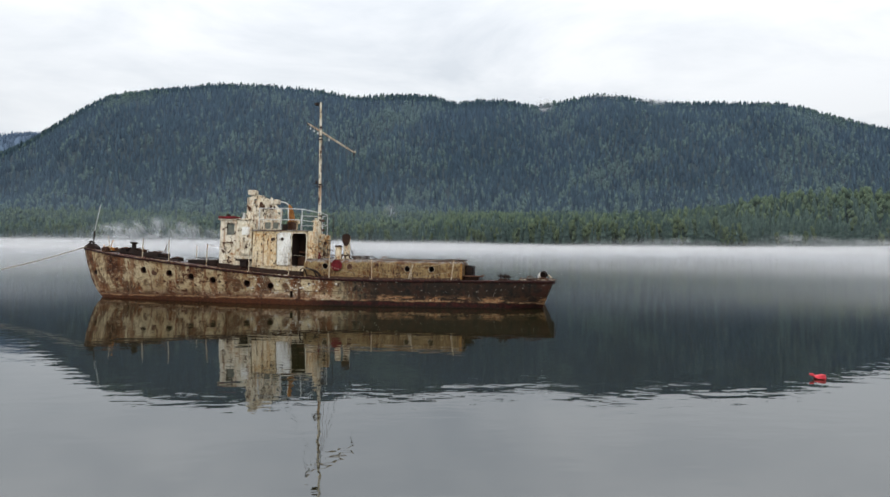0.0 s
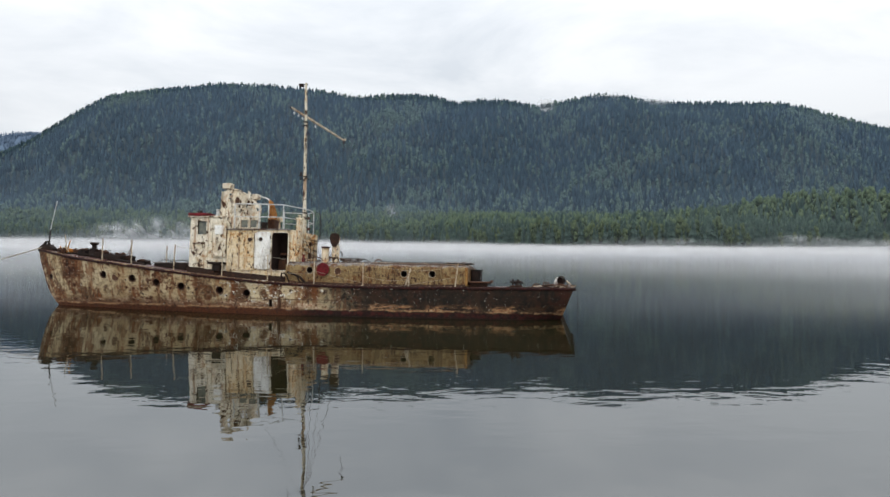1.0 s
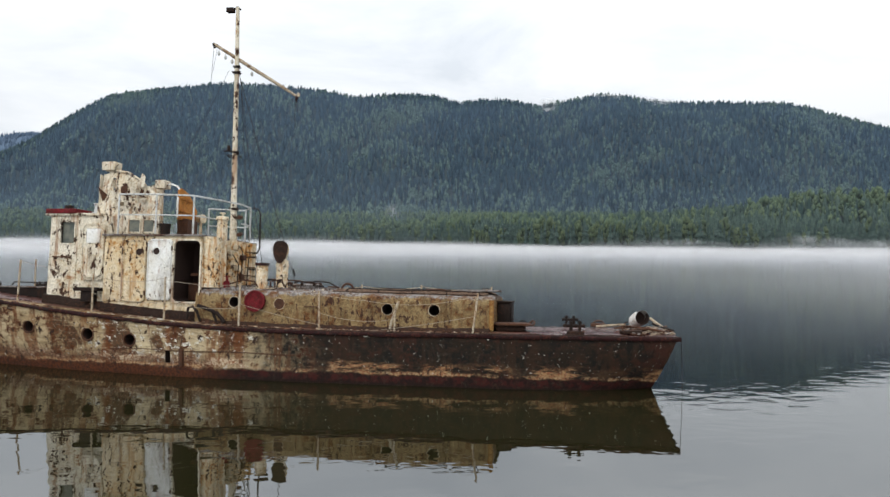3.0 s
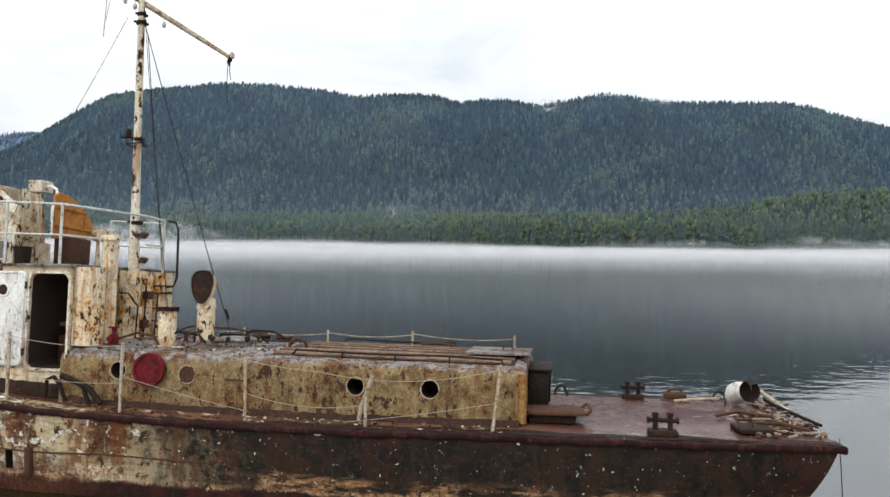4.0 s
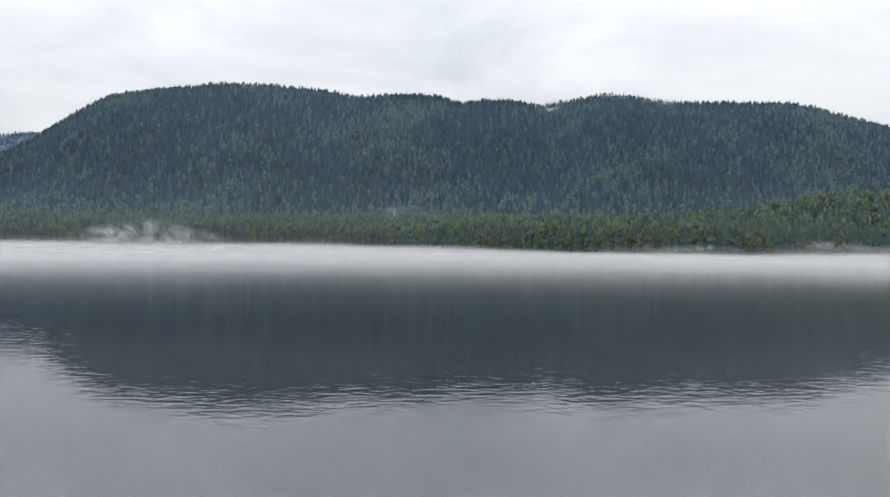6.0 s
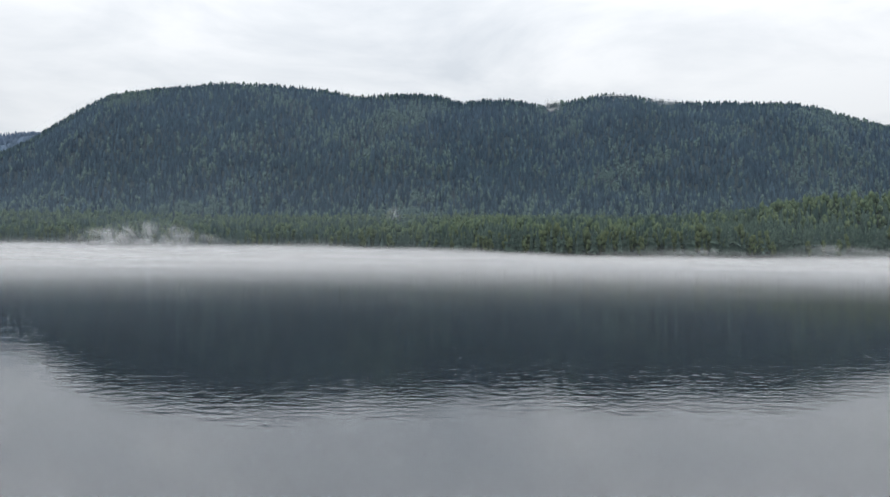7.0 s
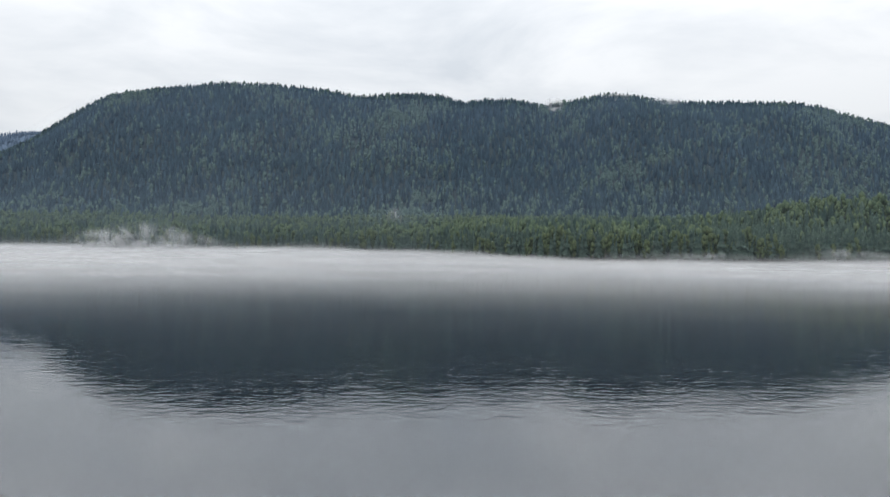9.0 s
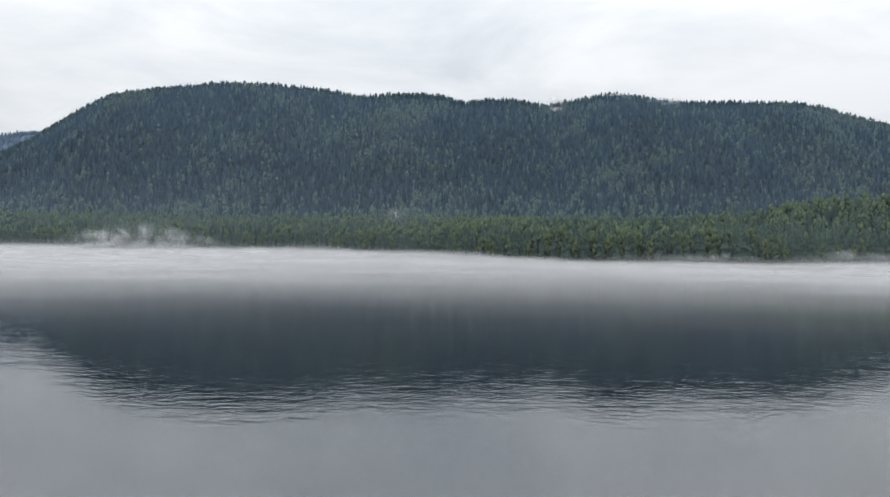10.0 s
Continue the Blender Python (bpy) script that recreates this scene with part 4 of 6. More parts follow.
def ring(bm, s, y, z, r, wide, thick, sides=24):
    """A flat ring standing against a side wall."""
    rows = []
    for rr, yy in ((r, y), (r + wide, y), (r + wide * 0.9, y + thick), (r + wide * 0.1, y + thick)):
        rows.append([bm.verts.new((s + rr * math.cos(6.28319 * k / sides), yy, z + rr * math.sin(6.28319 * k / sides))) for k in range(sides)])
    for a, b in zip(rows, rows[1:] + rows[:1]):
        for k in range(sides):
            bm.faces.new((a[k], a[(k + 1) % sides], b[(k + 1) % sides], b[k]))
    return bm


for s, z in HULL_PORTS:
    y = side_at(s, z)
    part("porthole_rim", ring(bmesh.new(), s, y - 0.03, z, 0.118, 0.035, 0.055), RUSTED, hull)
# blanked porthole
part("porthole_cover", cyl(bmesh.new(), (16.75, side_at(16.75, 1.1) - 0.03, 1.1), (16.75, side_at(16.75, 1.1) + 0.025, 1.1), 0.13, sides=20), RUSTED, hull, "rusted steel blank over a porthole")
# welded strips on the side: half-round fender and a lap seam
bar("fender_strip", [(10.10, side_at(10.1, 0.5) + 0.01, 0.46), (10.10, side_at(10.1, 0.2) + 0.01, 0.12)], 0.055, RUSTED, hull, sides=8)
bar("plating_seam", [(s, side_at(s, 0.42) + 0.003, 0.42 + 0.012 * math.sin(s * 3)) for s in np.linspace(7.6, 11.8, 24)], 0.012, RUSTED, hull, sides=5)


def sweep(name, path, profile, material, parent, label=""):
    """A bar of a given cross-section (outwards, up) along the deck edge; path gives place and outward direction."""
    bm = bmesh.new()
    rings = [[bm.verts.new(Vector(p) + Vector(o) * a + Vector((0, 0, b))) for a, b in profile] for p, o in path]
    n = len(profile)
    for r0, r1 in zip(rings, rings[1:]):
        for j in range(n):
            bm.faces.new((r0[j], r0[(j + 1) % n], r1[(j + 1) % n], r1[j]))
    bm.faces.new(rings[0][::-1])
    bm.faces.new(rings[-1])
    dent(bm, 0.013, 0.45, 9)
    dent(bm, 0.020, 0.10, 5)
    return part(name, bm, material, parent, label, 50)


RAIL_PROFILE = [(-0.05, -0.088), (0.026, -0.084), (0.040, -0.070), (0.044, -0.032), (0.038, -0.012), (0.015, -0.003), (-0.05, -0.006)]
for side in (1, -1):
    path = []
    for k in range(260):
        s = 0.08 + 20.84 * k / 259
        d = Vector((1, (beam(s + 0.05) - beam(s - 0.05)) / 0.1, 0)).normalized()
        path.append(((s, side * beam(s), sheer(s)), (-d.y * 1.0, side * d.x, 0)))
    sweep("rub_rail", path, RAIL_PROFILE, RAIL_RED, SHIP, "rust-red rounded steel rubbing strake")
sweep("stern_rail", [((0.12, y, 0.98), (-1, 0, 0)) for y in np.linspace(-1.72, 1.72, 14)], RAIL_PROFILE, RAIL_RED, SHIP, "rust-red rounded steel rubbing strake")


def torn_lip(side, s0, s1, seed):
    """A thin jagged strip of rusted-through plating standing along the deck edge."""
    rs = random.Random(seed)
    bm = bmesh.new()
    rows = []
    n = int((s1 - s0) / 0.045)
    high = 0.012
    for k in range(n + 1):
        s = s0 + (s1 - s0) * k / n
        high = min(0.024, max(0.003, high + rs.uniform(-0.010, 0.010)))
        y, z = beam(s) - 0.055 + rs.uniform(-0.01, 0.01), sheer(s)
        rows.append([bm.verts.new((s + rs.uniform(-0.01, 0.01), side * (y + dy), z + dz)) for dy, dz in ((0.03, 0.0), (0.012 + rs.uniform(-0.008, 0.008), high), (0.0, high - 0.003), (-0.05, -0.005))])
    for u, w in zip(rows, rows[1:]):
        for j in range(3):
            bm.faces.new((u[j], u[j + 1], w[j + 1], w[j]))
    part("torn_lip", bm, DARK_RUST, SHIP, "jagged rusted-through edge plating", 20)


torn_lip(1, 0.2, 19.5, 4)
torn_lip(-1, 0.2, 19.5, 5)


def build_deck():
    bm = bmesh.new()
    rows = []
    for k in range(71):
        s = 0.13 + 20.73 * k / 70
        b = beam(s) - 0.03
        rows.append([bm.verts.new((s, b * q, sheer(s) - 0.012 + 0.07 * (1 - q * q) * min(1, b))) for q in np.linspace(-1, 1, 15)])
    for a, b in zip(rows, rows[1:]):
        for j in range(14):
            bm.faces.new((a[j], a[j + 1], b[j + 1], b[j]))
    bmesh.ops.recalc_face_normals(bm, faces=bm.faces)
    dent(bm, 0.010, 0.5, 5)
    edge = bmesh.ops.extrude_face_region(bm, geom=list(bm.faces))
    for v in edge["geom"]:
        if isinstance(v, bmesh.types.BMVert):
            v.co.z -= 0.03
    return part("deck", bm, DECK, SHIP, "wet red-brown painted steel deck with rust and flakes")


build_deck()


def deck_z(s, y=0.0):
    b = beam(s) - 0.03
    return sheer(s) - 0.012 + 0.07 * (1 - min(1, abs(y) / b) ** 2) * min(1, b)


# ---- long low engine house ----
def build_house():
    bm = bmesh.new()
    section = [(1.40, 0.85), (1.405, 1.50), (1.385, 1.60), (1.33, 1.67), (1.24, 1.705), (0.9, 1.74), (0.45, 1.765), (0, 1.775)]
    section = section + [(-y, z) for y, z in section[-2::-1]]
    rows = []
    for s in [3.66, 3.70, 3.78] + list(np.linspace(4.0, 9.8, 30)) + [10.1]:
        inset = {3.66: 0.07, 3.70: 0.025}.get(s, 0.0)
        lift = 0.06 * (s - 4) / 6 - 0.04
        rows.append([bm.verts.new((s, y - math.copysign(inset, y) if abs(y) > 0.2 else y, z + (lift if z > 1 else 0) - (inset * 0.6 if z > 1.5 else 0))) for y, z in section])
    n = len(section)
    for a, b in zip(rows, rows[1:]):
        for j in range(n):
            bm.faces.new((a[j], a[(j + 1) % n], b[(j + 1) % n], b[j]))
    bm.faces.new(rows[0][::-1])
    bm.faces.new(rows[-1])
    dent(bm, 0.008, 0.4, 6)
    for f in bm.faces:
        if f.calc_center_median().z > 1.72:
            f.material_index = 1
    house = part("engine_house", bm, [OCHRE_PAINT, ROOF_GREY], SHIP, "long low deckhouse, ochre paint stained with rust", 35)
    cut = bmesh.new()
    for s, z in ((4.86, 1.37), (5.84, 1.37), (9.21, 1.45)):
        cyl(cut, (s, 0.9, z), (s, 1.7, z), 0.115, sides=24)
    for s in (4.86, 5.84, 8.2, 9.2):
        cyl(cut, (s, -0.9, 1.38), (s, -1.7, 1.38), 0.115, sides=20)
    carve(house, cut)
    for s, z in ((4.86, 1.37), (5.84, 1.37), (9.21, 1.45), (8.19, 1.43)):
        part("porthole_rim", ring(bmesh.new(), s, 1.395, z, 0.112, 0.015, 0.02), STANCHION, house)
    part("porthole_glass", cyl(bmesh.new(), (8.19, 1.36, 1.43), (8.19, 1.415, 1.43), 0.115, sides=24), RUSTED, house, "brown rusted blank in a porthole")
    # red round cover with a raised rim
    bm = cyl(bmesh.new(), (8.72, 1.39, 1.48), (8.72, 1.47, 1.48), 0.215, sides=32)
    ring(bm, 8.72, 1.44, 1.48, 0.185, 0.045, 0.05, 32)
    part("round_cover", bm, RED_PAINT, house, "faded red round steel cover")
    # trim: foot strip, handle, upright at the aft corner
    foot = [((s, 1.39, deck_z(s, 1.4)), (0, 1, 0)) for s in np.linspace(3.72, 9.95, 90)]
    sweep("foot_strip", foot, [(-0.02, -0.03), (0.10, -0.03), (0.062, 0.016), (0.030, 0.038), (0.018, 0.068), (-0.02, 0.078)], FOOT_GREY, house, "blackened strip where the wall meets the deck")
    bar("handle", [(7.62, 1.40, 1.40), (7.62, 1.45, 1.39), (7.30, 1.45, 1.385), (7.30, 1.40, 1.40)], 0.012, RUSTED, house)
    bar("corner_post", [(3.69, 1.385, 1.0), (3.69, 1.385, 1.60)], 0.052, CORNER_PAINT, house, "orange-stained rounded corner", sides=10)
    return house


house = build_house()


def roof_z(s, y):
    ys = np.array([0, 0.45, 0.9, 1.24, 1.33, 1.40])
    zs = np.array([1.775, 1.765, 1.74, 1.705, 1.67, 1.55])
    return float(np.interp(abs(y), ys, zs)) + 0.06 * (s - 4) / 6 - 0.04


# ribbed planking on the roof, on a dark brown bed
bm = bmesh.new()
rows = [[bm.verts.new((s, y, roof_z(s, y) + h)) for y, h in [(-1.0, -0.02)] + [(y, 0.008) for y in np.linspace(-1.0, 1.12, 9)] + [(1.12, -0.02)]] for s in np.linspace(3.8, 7.12, 12)]
for a, b in zip(rows, rows[1:]):
    for j in range(len(a) - 1):
        bm.faces.new((a[j], a[j + 1], b[j + 1], b[j]))
bm.faces.new(rows[0])
bm.faces.new(rows[-1][::-1])
part("plank_bed", bm, DARK_RUST, house)
for k in range(6):
    y0, y1 = -0.98 + 0.35 * k, -0.98 + 0.35 * (k + 1)
    bm = bmesh.new()
    rows = []
    for s in np.linspace(3.78 + 0.04 * (k % 3), 7.15 - 0.06 * (k % 4), 22):
        w = 0.006 * math.sin(5 * s + k)
        rows.append([bm.verts.new((s, y, roof_z(s, y) + h)) for y, h in ((y0 + 0.03, 0.0), (y0 + 0.032, 0.014), (y0 + 0.15, 0.018), (y1 - 0.08, 0.022), (y1 - 0.05 + w, 0.036), (y1 - 0.02 + w, 0.038), (y1 + w, 0.028), (y1 + 0.012 + w, 0.012))])
    for a, b in zip(rows, rows[1:]):
        for j in range(7):
            f = bm.faces.new((a[j], a[j + 1], b[j + 1], b[j]))
            # only the near drop is dark, for dirt and painted-in shadow
            f.material_index = 1 if j == 6 else 0
    bm.faces.new(rows[0])
    bm.faces.new(rows[-1][::-1])
    dent(bm, 0.008, 0.22, 20 + k)
    part("plank", bm, [PLANK_WOOD, PLANK_EDGE], house)
# grab rails on the roof: bent bars on short feet
for y, s0, s1 in ((1.17, 3.95, 6.80), (-0.84, 4.85, 6.70)):
    z = lambda s: roof_z(s, y) + 0.085
    bar("grab_rail", [(s0, y, roof_z(s0, y))] + [(s, y + 0.012 * math.sin(s * 5), z(s) + 0.008 * math.sin(s * 3)) for s in np.linspace(s0 + 0.02, s1 - 0.06, 14)] + [(s1, y, roof_z(s1, y) + 0.03)], 0.014, BLACK_STEEL, house)
    for s in np.linspace(s0 + 0.7, s1 - 0.7, 3):
        bar("rail_foot", [(s, y, roof_z(s, y) - 0.01), (s, y, z(s))], 0.012, BLACK_STEEL, house)
bar("bent_bar", [(4.85, -0.60, 1.78), (5.1, -0.58, 1.81), (5.35, -0.58, 1.79), (5.4, -0.56, 1.83)], 0.022, RUSTED, house)
bar("lifting_eye", [(6.98 + 0.13 * math.cos(a), 0.50, 1.77 + 0.12 * math.sin(a)) for a in np.linspace(0, 3.14, 9)], 0.025, RUSTED, house, sides=8)
# loose lid on the roof's aft end
bm = box(bmesh.new(), 3.62, 4.5, -0.18, 0.74, 1.772, 1.812, 0.012)
dent(bm, 0.012, 0.3, 8)
lid = part("roof_lid", bm, ROOF_GREY, house, "flaked grey steel lid")
bar("lid_handle", [(3.95 + 0.08 * math.cos(a), 0.24, 1.808 + 0.05 * math.sin(a)) for a in np.linspace(0, 3.14, 7)], 0.01, BLACK_STEEL, lid)
# dark locker against the aft wall
bm = box(bmesh.new(), 3.38, 3.655, -0.62, 0.46, 1.02, 1.55, 0.05)
dent(bm, 0.025, 0.3, 12)
locker = part("aft_locker", bm, BLACK_STEEL, house, "blackened steel locker on the aft wall")
part("locker_lid", dented(box(bmesh.new(), 3.33, 3.66, -0.66, 0.50, 1.545, 1.58, 0.012), 0.02, 0.3, 4), BLACK_STEEL, locker, "rust-red lid")
part("locker_door", box(bmesh.new(), 3.355, 3.382, -0.5, 0.34, 1.12, 1.52, 0.008), BLACK_STEEL, locker)

# ---- roof fittings forward of the planks ----
def build_cowl():
    """Ventilator: a pipe with a scoop whose mouth looks aft and to the near side."""
    bm = bmesh.new()
    tube(bm, [(8.82, -0.22, 1.76), (8.82, -0.22, 2.30), (8.82, -0.22, 2.42), (8.82, -0.20, 2.48)], [0.138, 0.138, 0.138, 0.11], 20)
    tube(bm, [(8.82, -0.22, 2.27), (8.82, -0.22, 2.33)], 0.152, 20)
    out = Vector((-0.10, 0.98, 0.10)).normalized()
    mid = Vector((8.82, -0.10, 2.61))
    across = Vector((0, 0, 1)).cross(out).normalized()
    up = out.cross(across)
    rings = []
    for k, (d, w, h) in enumerate(((-0.24, 0.04, 0.06), (-0.22, 0.10, 0.13), (-0.17, 0.15, 0.20), (-0.07, 0.185, 0.235), (0.03, 0.20, 0.262), (0.06, 0.203, 0.268), (0.062, 0.190, 0.255), (0.05, 0.185, 0.25), (0.045, 0.12, 0.16))):
        r = []
        for j in range(24):
            a = 6.28319 * j / 24
            c, q = math.cos(a), math.sin(a)
            egg = 1.06 - 0.48 * ((1 - q) / 2) ** 1.3
            r.append(bm.verts.new(mid + out * d + across * (w * math.copysign(abs(c) ** 0.78, c) * egg) + up * (h * math.copysign(abs(q) ** 0.88, q))))
        rings.append(r)
    for a, b in zip(rings, rings[1:]):
        for j in range(24):
            f = bm.faces.new((a[j], a[(j + 1) % 24], b[(j + 1) % 24], b[j]))
            f.material_index = 1 if rings.index(a) >= 5 else 0
    f = bm.faces.new(rings[-1])
    f.material_index = 1
    bm.faces.new(rings[0][::-1])
    return part("ventilator_cowl", bm, [STREAKED, DARK_RUST], house, "peeling white ventilator with a rusty scoop mouth")


build_cowl()
bm = tube(bmesh.new(), [(8.86, 0.82, 1.72), (8.86, 0.82, 2.26)], 0.125, 20)
vent = part("vent_pipe", bm, COLUMN, house, "short peeling white vent pipe")
part("flange", cyl(bmesh.new(), (8.86, 0.82, 2.255), (8.86, 0.82, 2.315), 0.155, sides=20), RAIL_RED, vent, "dark red flange")
for name, s0, s1, y0, y1, h, mat in (("hatch_lid", 7.30, 7.66, 0.20, 0.62, 0.03, ROOF_GREY), ("roof_plate", 9.05, 9.50, 0.98, 1.28, 0.035, ROOF_GREY),
                                  ("roof_plate", 7.55, 7.95, -0.9, -0.45, 0.03, DARK_RUST), ("roof_box", 7.98, 8.16, -0.85, -0.66, 0.09, BLACK_STEEL), ("roof_plate", 9.2, 9.6, -0.6, 0.3, 0.025, ROOF_GREY)):
    z = roof_z((s0 + s1) / 2, (y0 + y1) / 2)
    bm = bmesh.new()
    rim = rounded_outline(s0, s1, y0, y1, 0.04, 3)
    low, high = [bm.verts.new((x, y, z - 0.02)) for x, y in rim], [bm.verts.new((x, y, z + h)) for x, y in rim]
    bm.faces.new(high)
    for q in range(len(rim)):
        bm.faces.new((low[q], low[(q + 1) % len(rim)], high[(q + 1) % len(rim)], high[q]))
    dent(bm, 0.03, 0.2, s0)
    part(name, bm, mat, house)
bm = cyl(bmesh.new(), (8.70, -0.90, 1.70), (8.70, -0.90, 1.80), 0.10, 0.085, 16)
cyl(bm, (8.70, -0.90, 1.79), (8.70, -0.90, 1.84), 0.14, 0.13, 18)
part("stay_base", dented(bm, 0.008, 0.1, 3), BLACK_STEEL, house, "black capped post at the foot of the stay")
bm = cyl(bmesh.new(), (7.72, -0.80, 1.70), (7.72, -0.80, 1.82), 0.13, 0.12, 18)
cyl(bm, (7.72, -0.80, 1.81), (7.72, -0.80, 1.835), 0.15, 0.14, 18)
part("roof_drum", dented(bm, 0.008, 0.1, 5), RUSTED, house, "low rusty drum on the roof")
# round hatch with dogs round its rim
bm = cyl(bmesh.new(), (8.02, 0.40, 1.76), (8.02, 0.40, 1.84), 0.33, 0.32, 28)
cyl(bm, (8.02, 0.40, 1.84), (8.02, 0.40, 1.875), 0.36, 0.33, 28)
dent(bm, 0.012, 0.2, 3)
manhole = part("round_hatch", bm, ROOF_GREY, house, "flaked grey round hatch")
for k in range(8):
    q = 6.2832 * k / 8 + 0.2
    x, y = 8.02 + 0.35 * math.cos(q), 0.40 + 0.35 * math.sin(q)
    part("hatch_dog", dented(box(bmesh.new(), x - 0.03, x + 0.03, y - 0.03, y + 0.03, 1.83, 1.905, 0.01, 1), 0.01, 0.1, k), DARK_RUST, manhole)
bar("hatch_bar", [(7.78, 0.40, 1.87), (7.80, 0.40, 1.92), (8.22, 0.44, 1.92), (8.24, 0.44, 1.87)], 0.014, BLACK_STEEL, manhole)
# scale and scraps fallen on the roof
rs5 = random.Random(31)
litter = part("roof_litter", dented(box(bmesh.new(), 8.50, 8.66, 0.95, 1.05, 1.74, 1.765, 0.004, 1), 0.01, 0.1, 1), WHITE_PAINT, house, "flakes of paint and rust scale on the roof")
for k in range(130):
    s, y = rs5.uniform(7.15, 9.75), rs5.uniform(-1.0, 1.25)
    w, n, turn = rs5.uniform(0.008, 0.035), rs5.randint(4, 6), rs5.uniform(0, 3)
    z = roof_z(s, y)
    bm = bmesh.new()
    rim = [(s + w * rs5.uniform(0.5, 1.4) * math.cos(turn + 6.2832 * q / n), y + w * rs5.uniform(0.4, 1.0) * math.sin(turn + 6.2832 * q / n)) for q in range(n)]
    low, high = [bm.verts.new((p, q, z - 0.01)) for p, q in rim], [bm.verts.new((p, q, z + rs5.uniform(0.006, 0.03))) for p, q in rim]
    bm.faces.new(high)
    for q in range(n):
        bm.faces.new((low[q], low[(q + 1) % n], high[(q + 1) % n], high[q]))
    part("flake", bm, (ROOF_GREY, DARK_RUST, WHITE_PAINT, RUSTED)[k % 4], litter, smooth=0)
for k, pts in enumerate(([(8.6, 0.7, 1.79), (8.62, 0.7, 1.93), (8.45, 0.68, 1.96), (8.4, 0.66, 1.80)], [(8.95, 0.9, 1.80), (8.7, 0.8, 1.96), (8.5, 0.55, 1.90), (8.42, 0.5, 1.78)],
                         [(8.9, 0.25, 1.78), (8.9, 0.25, 1.92), (8.86, 0.2, 1.93)], [(8.72, 0.3, 1.78), (8.70, 0.3, 1.93), (8.62, 0.25, 1.95)], [(9.5, 0.2, 1.8), (9.1, -0.3, 1.98), (8.5, -0.5, 1.95), (8.0, -0.75, 1.86)],
                         [(8.3, -0.3, 1.80), (8.0, -0.2, 1.95), (7.7, -0.3, 1.93), (7.5, -0.35, 1.82)], [(9.7, 0.9, 1.80), (9.3, 0.85, 1.93), (8.95, 1.0, 1.90), (8.86, 1.02, 1.78)])):
    bar("bent_pipe", pts, 0.018, BLACK_STEEL if k % 2 else RUSTED, house)

# ---- low hatch aft of the house ----
bm = dented(box(bmesh.new(), 3.02, 3.62, 0.76, 1.24, 0.98, 1.10, 0.05), 0.012, 0.2, 3)
hatch = part("deck_hatch", bm, DARK_RUST, SHIP, "low rusted deck hatch")
bm = bmesh.new()
lid_rows = []
for grow, z in ((-0.01, 1.095), (0.0, 1.10), (0.0, 1.125), (-0.015, 1.14), (-0.10, 1.15)):
    lid_rows.append([bm.verts.new((x, y, z)) for x, y in rounded_outline(2.92 - grow, 3.66 + grow, 0.70 - grow, 1.32 + grow, 0.12 + grow * 0.5)])
for u, w in zip(lid_rows, lid_rows[1:]):
    for k in range(len(u)):
        bm.faces.new((u[k], u[(k + 1) % len(u)], w[(k + 1) % len(u)], w[k]))
bm.faces.new(lid_rows[0][::-1])
bm.faces.new(lid_rows[-1])
dent(bm, 0.014, 0.3, 4)
part("hatch_cover", bm, RUSTED, hatch, "dented rusty lid")
bar("lid_handle", [(2.96, 0.85, 1.13), (2.88, 0.85, 1.19), (2.84, 0.9, 1.16), (2.84, 1.1, 1.14), (2.90, 1.14, 1.10)], 0.022, RUSTED, hatch)


# ---- wheelhouse and cabin ----
def wall_block(name, s0, s1, half, z0, z1, r, material, label, top_in=0.0):
    """A deckhouse block with rounded upright corners."""
    bm = bmesh.new()
    outline = []
    for cx, cy, a0 in ((s1 - r, half - r, 0), (s0 + r, half - r, 90), (s0 + r, -half + r, 180), (s1 - r, -half + r, 270)):
        outline += [(cx + r * math.cos(radians(a0 + 18 * k)), cy + r * math.sin(radians(a0 + 18 * k))) for k in range(6)]
    rows = []
    for k in range(9):
        f = k / 8
        rows.append([bm.verts.new((x, y * (1 - top_in * f), z0(x) * (1 - f) + z1 * f)) for x, y in outline])
    n = len(outline)
    for a, b in zip(rows, rows[1:]):
        for j in range(n):
            bm.faces.new((a[j], a[(j + 1) % n], b[(j + 1) % n], b[j]))
    bm.faces.new(rows[0][::-1])
    bm.faces.new(rows[-1])
    dent(bm, 0.010, 0.35, s0)
    return part(name, bm, [material], SHIP, label, 40)


floor_at = lambda s: sheer(s) - 0.02
wheelhouse = wall_block("wheelhouse", 12.36, 13.96, 1.20, floor_at, 3.33, 0.16, WHITE_PAINT, "wheelhouse with badly peeling white paint", 0.03)
cabin = wall_block("cabin", 10.06, 12.40, 1.36, floor_at, 2.86, 0.12, CREAM_PAINT, "cream painted cabin with an open dark doorway", 0.015)
cut = bmesh.new()
slab(cut, rounded_outline(10.05 + 0.0, 10.66, 1.43, 2.76, 0.11), 0.55, 1.6)
carve(cabin, cut)
cut = bmesh.new()
box(cut, 13.26, 13.60, 0.9, 1.5, 2.70, 3.18, 0.0)
box(cut, 13.26, 13.60, -0.9, -1.5, 2.70, 3.18, 0.0)
for y in (-0.85, -0.28, 0.29):
    box(cut, 13.7, 14.2, y, y + 0.48, 2.66, 3.16, 0.0)
carve(wheelhouse, cut)


